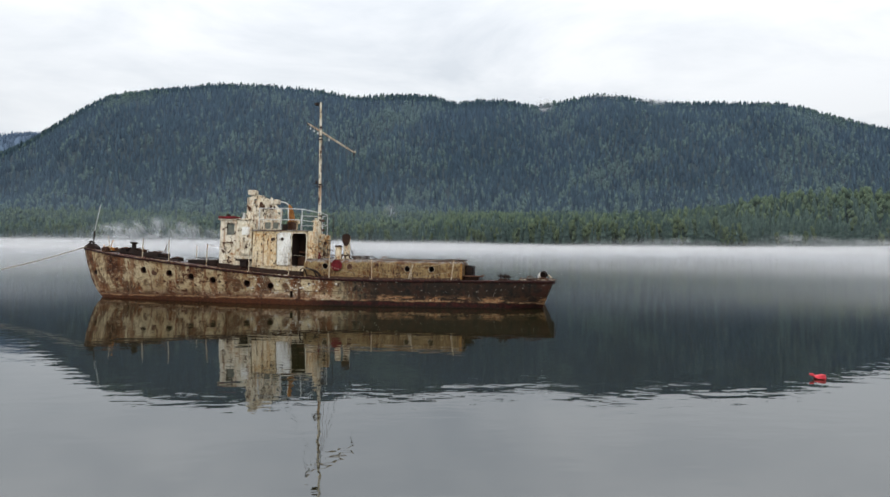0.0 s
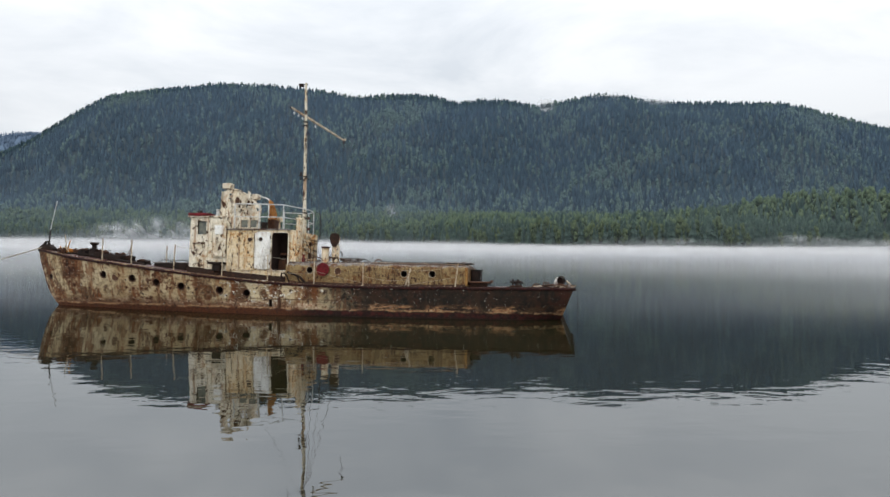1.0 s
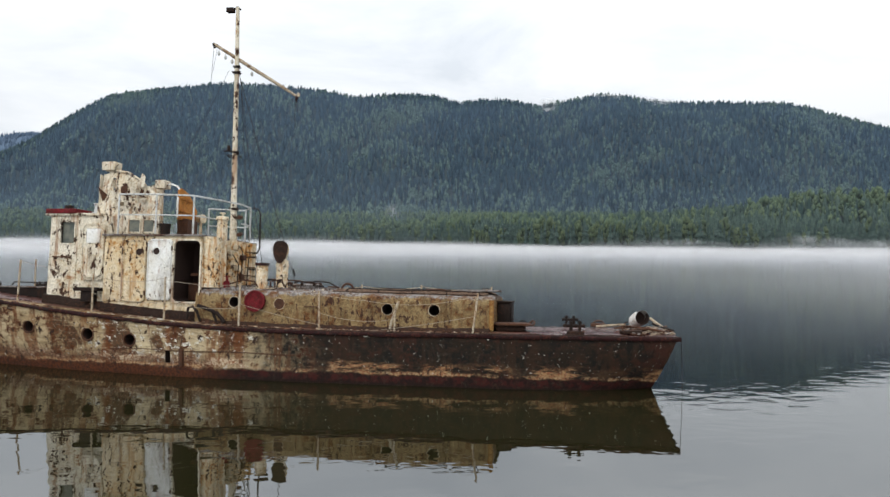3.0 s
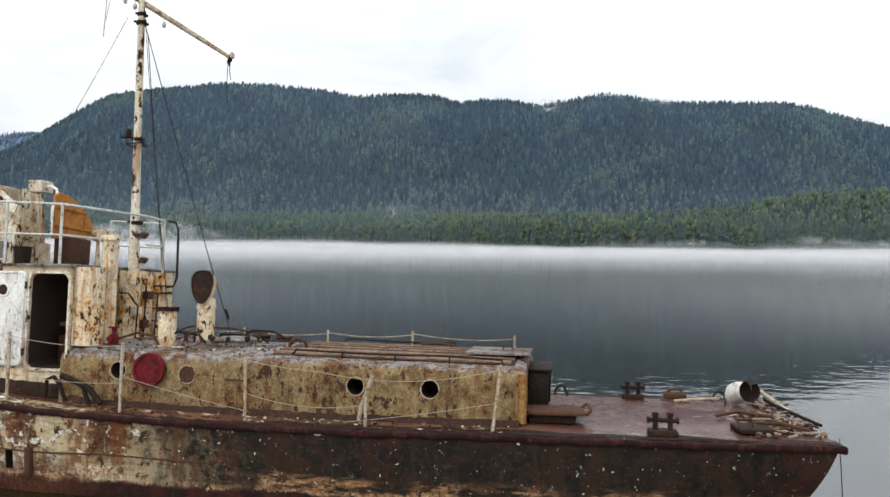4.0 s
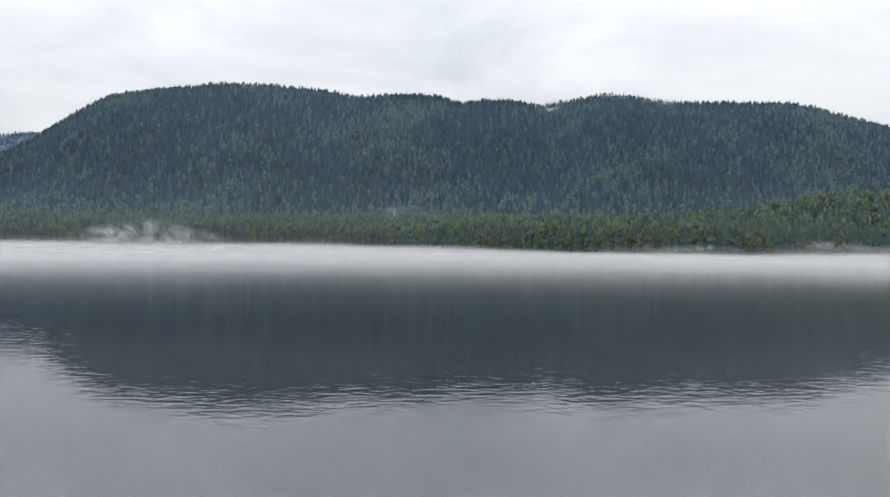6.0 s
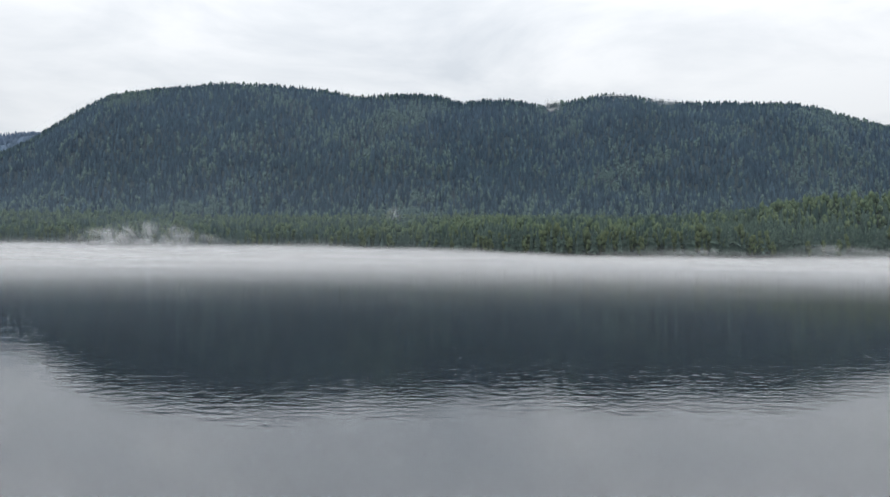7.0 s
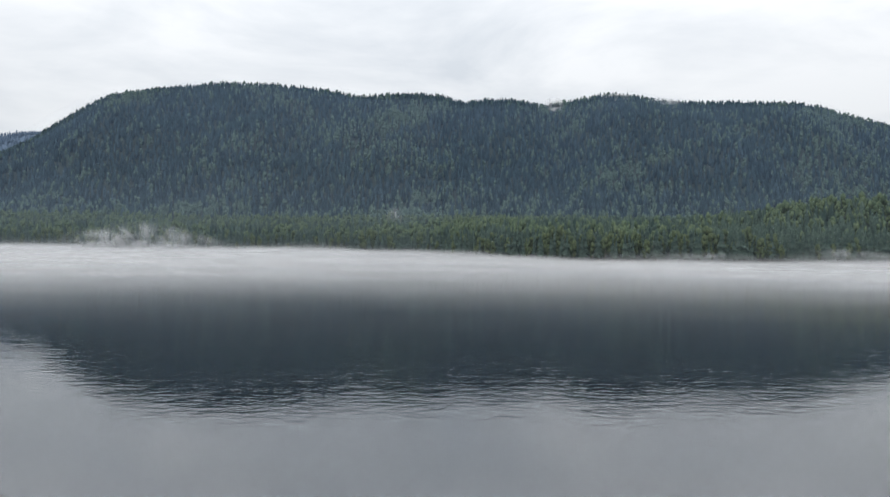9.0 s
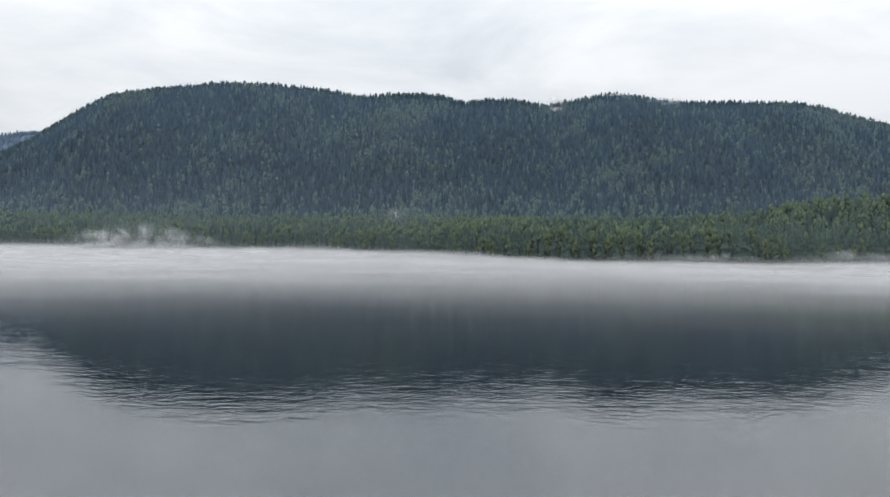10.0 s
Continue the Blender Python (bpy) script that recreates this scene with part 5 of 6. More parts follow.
def frame_strip(bm, outline, y0, y1, wide):
    """A raised rim that follows a rounded opening."""
    cx = sum(p[0] for p in outline) / len(outline)
    cz = sum(p[1] for p in outline) / len(outline)
    big = [(x + math.copysign(wide, x - cx), z + math.copysign(wide, z - cz)) for x, z in outline]
    rows = [[bm.verts.new((x, y, z)) for x, z in o] for o, y in ((outline, y0), (big, y0), (big, y1), (outline, y1))]
    n = len(outline)
    for a, b in zip(rows, rows[1:] + rows[:1]):
        for j in range(n):
            bm.faces.new((a[j], a[(j + 1) % n], b[(j + 1) % n], b[j]))
    return bm


part("door_frame", frame_strip(bmesh.new(), rounded_outline(10.05, 10.66, 1.43, 2.76, 0.11), 1.335, 1.395, 0.035), WHITE_PAINT, cabin, "chipped white rim of the doorway")
# things inside the doorway
part("inner_shelf", box(bmesh.new(), 10.08, 10.5, 0.62, 0.95, 2.0, 2.06, 0.01), RUSTED, cabin)
part("inner_box", box(bmesh.new(), 10.2, 10.62, 0.58, 0.8, 1.45, 1.85, 0.01), RUSTED, cabin)


def cabin_door(s0, s1, z0, z1, y, material, port, label, parent, tilt=0.0):
    bm = slab(bmesh.new(), rounded_outline(s0, s1, z0, z1, 0.10), y, y + 0.045)
    dent(bm, 0.006, 0.3, s0)
    door = part("door", bm, [material], parent, label)
    part("door_rim", frame_strip(bmesh.new(), rounded_outline(s0 + 0.03, s1 - 0.03, z0 + 0.03, z1 - 0.03, 0.09), y + 0.04, y + 0.062, 0.018), material, door)
    if port:
        # no hole here: a disc painted as dark as a shaded opening
        part("porthole", cyl(bmesh.new(), (port[0], y + 0.04, port[1]), (port[0], y + 0.052, port[1]), 0.078, sides=20), SHADED_INSIDE, door, "flat disc coloured as the shade in a glassless porthole")
        part("porthole_rim", ring(bmesh.new(), port[0], y + 0.042, port[1], 0.074, 0.03, 0.022, 20), material, door)
    for z in (z0 + 0.2, z1 - 0.2):
        bar("hinge", [(s0 + 0.005, y + 0.05, z - 0.05), (s0 + 0.005, y + 0.05, z + 0.05)], 0.018, RUSTED, door)
    return door


d1 = cabin_door(10.70, 11.28, 1.45, 2.79, 1.362, WHITE_CLEAN, (11.06, 2.52), "white steel door with a porthole, swung open", cabin)
bar("door_bar", [(10.80, 1.43, 2.20), (11.0, 1.43, 2.42)], 0.014, WHITE_CLEAN, d1)
cabin_door(11.31, 11.86, 1.40, 2.77, 1.358, CREAM_PAINT, (11.48, 2.50), "cream steel door with a porthole", cabin)
part("cabin_panel", box(bmesh.new(), 11.90, 12.34, 1.345, 1.385, 1.40, 2.78, 0.015), CREAM_PAINT, cabin, "rust-stained cream panel")
bar("panel_pipe", [(11.885, 1.40, 1.42), (11.885, 1.40, 2.80)], 0.02, WHITE_PAINT, cabin)
FOOT = [(-0.02, -0.05), (0.06, -0.05), (0.05, 0.16), (0.03, 0.23), (-0.02, 0.25)]
sweep("foot_strip", [((s, 1.345, floor_at(s)), (0, 1, 0)) for s in np.linspace(10.06, 12.38, 40)], FOOT, DARK_RUST, cabin, "blackened strip where the wall meets the deck")
sweep("foot_strip", [((s, 1.19, floor_at(s)), (0, 1, 0)) for s in np.linspace(12.40, 13.94, 28)], FOOT, DARK_RUST, wheelhouse, "blackened strip where the wall meets the deck")
# roof slab of the cabin and of the wheelhouse
bm = box(bmesh.new(), 10.02, 12.42, -1.40, 1.40, 2.855, 2.90, 0.015)
dent(bm, 0.008, 0.3, 2)
part("cabin_roof", bm, ROOF_GREY, cabin, "thin flaked roof plate")
bm = box(bmesh.new(), 12.60, 14.0, -1.22, 1.22, 3.325, 3.385, 0.02)
part("wheelhouse_roof", bm, WHITE_PAINT, wheelhouse)
bm = box(bmesh.new(), 13.20, 13.97, -1.24, 1.26, 3.375, 3.485, 0.025)
dent(bm, 0.01, 0.3, 3)
part("roof_edge", bm, RED_PAINT, wheelhouse, "faded red roof edge")
bm = cyl(bmesh.new(), (13.12, 0.6, 3.38), (13.12, 0.6, 3.46), 0.16, 0.13, 16)
cyl(bm, (13.12, 0.6, 3.44), (13.12, 0.6, 3.66), 0.09, 0.07, 14)
cyl(bm, (13.12, 0.6, 3.65), (13.12, 0.6, 3.68), 0.10, 0.10, 14)
part("roof_vent", bm, RAIL_WHITE, wheelhouse, "small white mushroom vent")
part("roof_lamp", cyl(bmesh.new(), (13.80, 0.7, 3.47), (13.80, 0.7, 3.62), 0.11, 0.09, 14), BLACK_STEEL, wheelhouse, "dark round lamp base")
part("window_pane", box(bmesh.new(), 13.24, 13.62, 1.10, 1.125, 2.68, 3.2, 0.0), GLASS, wheelhouse, "dusty grey-green window pane")
part("window_frame", frame_strip(bmesh.new(), [(13.60, 3.18), (13.26, 3.18), (13.26, 2.70), (13.60, 2.70)], 1.155, 1.195, 0.03), WHITE_PAINT, wheelhouse)
for y in (-0.85, -0.28, 0.29):
    part("window_pane", box(bmesh.new(), 13.86, 13.88, y - 0.01, y + 0.49, 2.65, 3.17, 0.0), GLASS, wheelhouse)
d3 = cabin_door(12.46, 13.02, 1.86, 3.14, 1.185, WHITE_PAINT, None, "white wheelhouse door, paint flaking in curls", wheelhouse)
part("door_panel", box(bmesh.new(), 12.57, 12.91, 1.225, 1.243, 2.70, 3.03, 0.02), WHITE_CLEAN, d3)
bar("door_hoop", [(12.50, 1.24, 2.2), (12.52, 1.25, 2.0), (12.62, 1.26, 1.93), (12.85, 1.26, 1.93), (12.96, 1.25, 2.0), (12.98, 1.24, 2.15)], 0.022, WHITE_PAINT, d3)
bar("handrail", [(13.30, 1.21, 2.38), (13.32, 1.24, 2.38), (13.75, 1.24, 2.38), (13.77, 1.21, 2.38)], 0.016, RUSTED, wheelhouse)
part("door_step", box(bmesh.new(), 12.45, 13.05, 1.15, 1.42, 1.62, 1.70, 0.02), BLACK_STEEL, wheelhouse, "dark steel step under the door")
part("step_bracket", box(bmesh.new(), 12.6, 12.9, 1.18, 1.36, 1.38, 1.63, 0.02), BLACK_STEEL, wheelhouse)
bar("wall_seam", [(13.18, 1.20, 1.55), (13.18, 1.19, 2.6)], 0.012, WHITE_PAINT, wheelhouse)

# ---- open bridge on top: torn plating on ribs ----
def torn_plate(name, grid, keep, thick, material, parent, label, seed):
    """A sheet of steel with ragged holes; grid(a, b) gives places for a and b from 0 to 1."""
    rs = random.Random(seed)
    bm = bmesh.new()
    na, nb = 18, 20
    vs = [[bm.verts.new(grid((i + (rs.uniform(-0.25, 0.25) if 0 < i < na else 0)) / na, (j + (rs.uniform(-0.25, 0.25) if 0 < j < nb else 0)) / nb)) for j in range(nb + 1)] for i in range(na + 1)]
    for i in range(na):
        for j in range(nb):
            if keep((i + 0.5) / na, (j + 0.5) / nb, rs):
                bm.faces.new((vs[i][j], vs[i + 1][j], vs[i + 1][j + 1], vs[i][j + 1]))
    bmesh.ops.delete(bm, geom=[v for v in bm.verts if not v.link_faces], context="VERTS")
    for v in bm.verts:
        v.co += Vector(noise.noise_vector(v.co * 2.2)) * 0.035 + Vector(noise.noise_vector(v.co * 6.0)) * 0.015
    bmesh.ops.solidify(bm, geom=list(bm.faces), thickness=thick)
    return part(name, bm, material, parent, label, 30)


bridge = part("bridge_coaming", box(bmesh.new(), 11.28, 12.86, 0.98, 1.03, 2.89, 3.36, 0.012), WHITE_PAINT, SHIP, "torn white plating of the open bridge")
part("coaming_end", box(bmesh.new(), 12.40, 12.86, -1.03, -0.98, 2.89, 3.36, 0.012), WHITE_PAINT, bridge)
part("coaming_front", box(bmesh.new(), 12.82, 12.87, -0.98, 0.98, 3.38, 3.62, 0.012), WHITE_PAINT, bridge)
for s0, s1 in ((11.40, 11.64), (11.74, 12.0)):
    part("bridge_window", box(bmesh.new(), s0, s1, 1.02, 1.036, 2.98, 3.24, 0.0), GLASS, bridge, "dusty grey-green bridge window")
    part("window_frame", frame_strip(bmesh.new(), [(s1, 3.24), (s0, 3.24), (s0, 2.98), (s1, 2.98)], 1.02, 1.05, 0.025), WHITE_PAINT, bridge)
bridge_top = lambda s: float(np.interp(s, [11.3, 11.7, 12.1, 12.5, 12.9], [3.75, 4.06, 4.28, 4.40, 4.30]))


def ragged(holes):
    return lambda a, b, rs: all(((a - x) / (0.62 * rx)) ** 2 + ((b - y) / (0.62 * ry)) ** 2 > rs.uniform(0.7, 1.2) for x, y, rx, ry in holes)


for side, holes in ((1, [(0.38, 0.55, 0.16, 0.20), (0.78, 0.72, 0.10, 0.2), (0.62, 0.28, 0.08, 0.10), (0.1, 0.6, 0.06, 0.14), (0.40, 0.13, 0.10, 0.07)]), (-1, [(0.3, 0.4, 0.15, 0.2), (0.7, 0.7, 0.15, 0.15)])):
    aft = 11.32 if side > 0 else 12.42
    torn_plate("bridge_side", lambda a, b: Vector((aft + (12.84 - aft) * a, side * (1.0 - 0.14 * b), 3.33 + (bridge_top(aft + (12.84 - aft) * a) - 3.33) * b)), ragged(holes), 0.012, WHITE_PAINT, bridge, "ragged peeling white steel plating", 3 + side)
torn_plate("bridge_front", lambda a, b: Vector((12.84 + 0.10 * math.sin(a * 3.14) + 0.02 * b, -0.98 + 1.96 * a, 3.36 + 0.95 * b)), ragged([(0.5, 0.7, 0.25, 0.25)]), 0.012, WHITE_PAINT, bridge, "ragged peeling white steel plating", 8)
for k, s in enumerate((11.36, 11.62, 11.9, 12.18, 12.46, 12.80)):
    bar("rib", [(s, 0.97, 2.95), (s + 0.02, 0.95, 3.4), (s + 0.02 * math.sin(k), 0.86, bridge_top(s))], 0.028, WHITE_PAINT, bridge)
    if s > 12.3:
        bar("rib", [(s, -0.97, 2.95), (s, -0.95, 3.4), (s, -0.86, bridge_top(s))], 0.028, WHITE_PAINT, bridge)
rs2 = random.Random(12)
for k in range(14):
    s = rs2.uniform(11.4, 12.7)
    z = rs2.uniform(3.35, 4.05)
    bm = slab(bmesh.new(), [(s, z), (s + rs2.uniform(0.06, 0.16), z + rs2.uniform(-0.04, 0.06)), (s + rs2.uniform(0.0, 0.2), z + rs2.uniform(0.15, 0.35)), (s - rs2.uniform(0.0, 0.08), z + rs2.uniform(0.1, 0.25))], 0, 0.008)
    y = rs2.uniform(0.82, 1.06)
    bmesh.ops.rotate(bm, verts=bm.verts, cent=(s, 0, z), matrix=Euler((rs2.uniform(-0.5, 0.3), 0, rs2.uniform(-0.5, 0.5))).to_matrix())
    bmesh.ops.translate(bm, verts=bm.verts, vec=(0, y, 0))
    part("torn_strip", bm, WHITE_PAINT if k % 3 else RUSTED, bridge)
bar("top_pipe", [(12.55, 0.86, 4.42), (12.2, 0.86, 4.36), (11.85, 0.86, 4.17), (11.6, 0.88, 3.88)], 0.028, WHITE_PAINT, bridge, sides=8)
bar("top_pipe", [(12.10, -0.55, 4.30), (11.86, -0.40, 4.29), (11.56, -0.15, 4.20), (11.36, 0.08, 4.08), (11.32, 0.22, 3.82), (11.32, 0.22, 3.40)], 0.022, WHITE_CLEAN, bridge, sides=8)
for s0, s1, z0, z1, y in ((12.50, 12.84, 4.42, 4.62, 0.66), (12.06, 12.34, 4.20, 4.41, -0.70)):
    bm = box(bmesh.new(), s0, s1, y, y + 0.28, z0, z1, 0.025)
    cyl(bm, ((s0 + s1) / 2, y + 0.14, z0 - 0.16), ((s0 + s1) / 2, y + 0.14, z0), 0.05, sides=10)
    cyl(bm, (s0 - 0.03, y + 0.14, (z0 + z1) / 2), (s0 + 0.01, y + 0.14, (z0 + z1) / 2), 0.075, sides=14)
    part("lamp_box", bm, WHITE_PAINT, bridge, "white steel lamp housing")
bar("lamp_post", [(12.20, -0.56, 2.9), (12.20, -0.56, 4.06)], 0.03, WHITE_PAINT, bridge)
part("bridge_console", box(bmesh.new(), 12.35, 12.75, -0.45, 0.35, 2.9, 3.85, 0.05), CREAM_PAINT, bridge, "rusted steering console")
part("dark_bucket", cyl(bmesh.new(), (11.12, 1.02, 2.9), (11.12, 1.02, 3.16), 0.10, 0.12, 14), BLACK_STEEL, bridge, "blackened round fitting")

# orange screen and searchlight behind it
bm = slab(bmesh.new(), [(0.0, 3.36), (0.0, 4.05), (0.18, 4.13), (0.62, 4.06), (1.08, 3.88), (1.29, 3.68), (1.29, 3.46), (1.0, 3.40)], -0.02, 0.02)
bmesh.ops.bevel(bm, geom=list(bm.edges), offset=0.010, segments=1, affect="EDGES")
dent(bm, 0.02, 0.3, 6)
ATHWART = pose(11.31, 0.20, 0, 0, 0, -79.3)
bmesh.ops.transform(bm, verts=bm.verts, matrix=ATHWART)
screen = part("wind_screen", bm, ORANGE_RUST, SHIP, "orange rusted steel wind screen standing across the bridge deck")
bm = dented(box(bmesh.new(), 0.25, 0.95, -0.16, 0.10, 2.87, 3.40, 0.03), 0.02, 0.3, 4)
bmesh.ops.transform(bm, verts=bm.verts, matrix=ATHWART)
part("screen_base", bm, RUSTED, screen, "dark rusted box under the screen")
bm = cyl(bmesh.new(), (11.50, -1.10, 3.50), (11.34, -1.06, 3.50), 0.10, 0.115, 18)
cyl(bm, (11.42, -1.08, 2.88), (11.42, -1.08, 3.42), 0.045, 0.03, sides=10)
part("searchlight", bm, STREAKED, screen, "rusted white searchlight on a post")
for z in (3.55, 3.85):
    bm = box(bmesh.new(), 0.02, 1.2 if z < 3.7 else 1.0, -0.045, -0.018, z, z + 0.03, 0.004)
    bmesh.ops.transform(bm, verts=bm.verts, matrix=ATHWART)
    part("stiffener", bm, ORANGE_RUST, screen)

# ---- white rails round the bridge deck ----
railing = part("bridge_railing", tube(bmesh.new(), [(12.2, 1.15, 3.82), (11.2, 1.25, 3.80), (10.30, 1.28, 3.76), (9.98, 0.55, 3.74)], 0.02, 8), RAIL_WHITE, SHIP, "thin white pipe railing with chipped paint")
bar("rail", [(12.2, 1.15, 3.36), (11.2, 1.25, 3.34), (10.30, 1.28, 3.32), (9.98, 0.55, 3.30)], 0.016, RAIL_WHITE, railing)
bar("rail", [(11.3, -1.25, 3.78), (10.30, -1.28, 3.74), (9.86, -0.62, 3.72), (9.84, -0.1, 3.74), (9.98, 0.55, 3.74)], 0.02, RAIL_WHITE, railing)
bar("rail", [(11.3, -1.25, 3.34), (10.30, -1.28, 3.30), (9.86, -0.62, 3.28), (9.84, -0.1, 3.28)], 0.016, RAIL_WHITE, railing)
for s, y, z in ((12.2, 1.15, 3.82), (11.22, 1.25, 3.80), (10.30, 1.28, 3.76), (11.3, -1.25, 3.78), (10.30, -1.28, 3.74), (9.86, -0.62, 3.72)):
    bar("post", [(s, y, 2.84), (s, y, z)], 0.021, RAIL_WHITE, railing, sides=8)
bar("bent_pipe", [(9.80, -0.62, 3.72), (9.66, -0.62, 3.70), (9.60, -0.62, 3.58), (9.58, -0.60, 2.75), (9.62, -0.58, 2.62), (9.80, -0.55, 2.60)], 0.02, BLACK_STEEL, railing, "black bent pipe")

# ---- pipes and casings behind the cabin ----
casing = part("exhaust_casing", tube(bmesh.new(), [(9.93, 1.10, 1.75), (9.93, 1.10, 2.86)], 0.205, 20), STREAKED, SHIP, "row of cream and white exhaust pipes")
bm = tube(bmesh.new(), [(9.90, 0.72, 1.72), (9.90, 0.72, 3.22), (9.90, 0.72, 3.30)], 0.115, 18)
tall = part("tall_pipe", bm, STREAKED, casing, "tall white vent pipe with a cap")
bm = cyl(bmesh.new(), (9.90, 0.72, 3.285), (9.90, 0.72, 3.36), 0.15, 0.13, 18)
cyl(bm, (9.90, 0.72, 3.35), (9.90, 0.72, 3.43), 0.02, sides=8)
cyl(bm, (9.90, 0.72, 3.42), (9.90, 0.72, 3.45), 0.065, sides=10)
part("pipe_cap", bm, STREAKED, tall)
bm = tube(bmesh.new(), [(9.90, 0.20, 1.74), (9.90, 0.20, 2.2), (9.90, 0.20, 2.84)], 0.17, 18)
tube(bm, [(9.92, -0.14, 1.74), (9.92, -0.14, 2.2), (9.92, -0.14, 2.84)], 0.17, 18)
dent(bm, 0.015, 0.25, 2)
part("mast_casing", bm, COLUMN, casing, "rust-streaked casing at the foot of the mast")
for y, mat in ((-0.44, COLUMN), (-0.66, CREAM_PAINT)):
    bm = tube(bmesh.new(), [(9.82, y, 1.74), (9.82, y, 2.84)], 0.115, 14)
    part("vent_column", bm, mat, casing)
    for z in (2.05, 2.25, 2.5, 2.62):
        bar("clamp", [(9.82 + 0.13 * math.cos(a), y + 0.13 * math.sin(a), z) for a in np.linspace(0, 6.28, 11)[:-1]], 0.012, RUSTED, casing, closed=True)
for k, (s, y, z) in enumerate(((9.72, 0.2, 2.15), (9.72, -0.1, 2.4), (9.72, 0.25, 2.62), (9.72, 0.0, 1.95))):
    bm = box(bmesh.new(), s - 0.05, s + 0.05, y, y + 0.16, z, z + 0.13, 0.015)
    part("junction_box", bm, RUSTED if k % 2 else CREAM_PAINT, casing)
for pts in ([(9.70, 0.1, 1.8), (9.68, 0.1, 2.6), (9.75, 0.15, 2.75)], [(9.70, 0.3, 1.8), (9.66, 0.34, 2.3), (9.72, 0.5, 2.5), (9.8, 0.6, 2.5)], [(9.70, -0.2, 1.8), (9.66, -0.2, 2.5), (9.64, -0.55, 2.52)], [(9.7, -0.3, 2.2), (9.63, -0.5, 2.2), (9.63, -0.78, 2.2)]):
    bar("cable", pts, 0.013, BLACK_STEEL, casing)
bm = cyl(bmesh.new(), (9.62, 0.95, 1.74), (9.62, 0.95, 1.90), 0.07, 0.06, 12)
cyl(bm, (9.62, 0.95, 1.90), (9.62, 0.95, 2.00), 0.03, sides=8)
cyl(bm, (9.62, 0.95, 1.995), (9.62, 0.95, 2.015), 0.075, sides=12)
cyl(bm, (9.62, 0.87, 1.84), (9.62, 1.05, 1.84), 0.045, sides=10)
part("hydrant_valve", bm, RED_PAINT, casing, "small red valve with a hand wheel")

# ---- mast ----
bm = tube(bmesh.new(), [(9.96, 0, 1.78), (9.985, 0, 2.9), (10.005, 0, 3.9), (10.035, 0, 5.4), (10.06, 0, 7.0), (10.08, 0, 7.8), (10.10, 0, 8.56)], [0.10, 0.088, 0.066, 0.059, 0.054, 0.047, 0.042], 14)
mast = part("mast", bm, WHITE_PAINT, SHIP, "tall chipped white and rust mast with a slanting yard")
yard_a, yard_b = Vector((10.62, 0.10, 7.62)), Vector((8.66, -0.33, 6.42))
yard = bar("yard", [yard_a, yard_a.lerp(yard_b, 0.3), yard_a.lerp(yard_b, 0.65), yard_b], [0.035, 0.045, 0.042, 0.03], STANCHION, mast, sides=8)
bm = tube(bmesh.new(), [yard_b + Vector((-0.05, 0, -0.02)), yard_b + Vector((-0.045, 0, 0.04)), yard_b + Vector((-0.04, 0, 0.07))], [0.035, 0.04, 0.025], 10)
part("yard_knob", bm, STANCHION, yard)
bar("lashing", [yard_b + Vector((0.0, 0, 0.01)), yard_b + Vector((-0.02, 0.01, -0.05)), yard_b + Vector((0.01, 0, -0.10)), yard_b + Vector((-0.01, 0, -0.16))], [0.03, 0.042, 0.03, 0.012], RAIL_RED, yard, "dark red rope lashing", sides=7)
bar("yard_tip", [yard_a + Vector((0.02, 0, 0.02)), yard_a + Vector((-0.02, 0, -0.09))], 0.035, BLACK_STEEL, yard, sides=7)
for k, f in enumerate((0.06, 0.14, 0.22, 0.46)):
    p = yard_a.lerp(yard_b, f)
    bm = tube(bmesh.new(), [p, p - Vector((0, 0, 0.10))], 0.006, 5)
    bmesh.ops.create_icosphere(bm, subdivisions=2, radius=0.045, matrix=Matrix.Translation(p - Vector((0, 0, 0.15))) @ Matrix.Diagonal((0.8, 0.8, 1.25, 1)))
    part("insulator", bm, RAIL_WHITE, yard)
for z, r in ((6.92, 0.095), (7.06, 0.08), (4.98, 0.085), (3.62, 0.10)):
    bm = cyl(bmesh.new(), (9.93 + 0.0245 * (z - 1.8), 0, z - 0.03), (9.93 + 0.0245 * (z - 1.8), 0, z + 0.03), r * 0.85, sides=12)
    for a in (0.5, 2.6, 4.3):
        cyl(bm, (9.95 + 0.02 * (z - 1.8), 0, z), (9.95 + 0.02 * (z - 1.8) + 1.25 * r * math.cos(a), 1.25 * r * math.sin(a), z + 0.02), 0.022, sides=6)
    part("mast_band", bm, BLACK_STEEL, mast)
for s, z in ((9.80, 3.42), (9.79, 3.02)):
    bm = box(bmesh.new(), s + 0.0, s + 0.08, -0.04, 0.04, z - 0.05, z + 0.05, 0.015)
    cyl(bm, (s, 0, z), (s + 0.16, 0, z - 0.02), 0.018, sides=8)
    cyl(bm, (s - 0.03, 0, z + 0.01), (s + 0.01, 0, z + 0.01), 0.035, 0.03, 12)
    part("side_lamp", bm, RUSTED, mast, "small rusted lamp on the mast")
bracket = bar("mast_bracket", [(10.0, 0, 5.02), (10.3, 0.02, 5.02)], 0.02, BLACK_STEEL, mast)
part("bracket_lamp", cyl(bmesh.new(), (10.18, 0.02, 5.02), (10.18, 0.02, 5.15), 0.045, 0.04, 12), BLACK_STEEL, bracket)
bar("top_bar", [(10.32, 0.05, 8.50), (10.12, 0, 8.52), (10.02, -0.02, 8.50)], 0.022, BLACK_STEEL, mast)
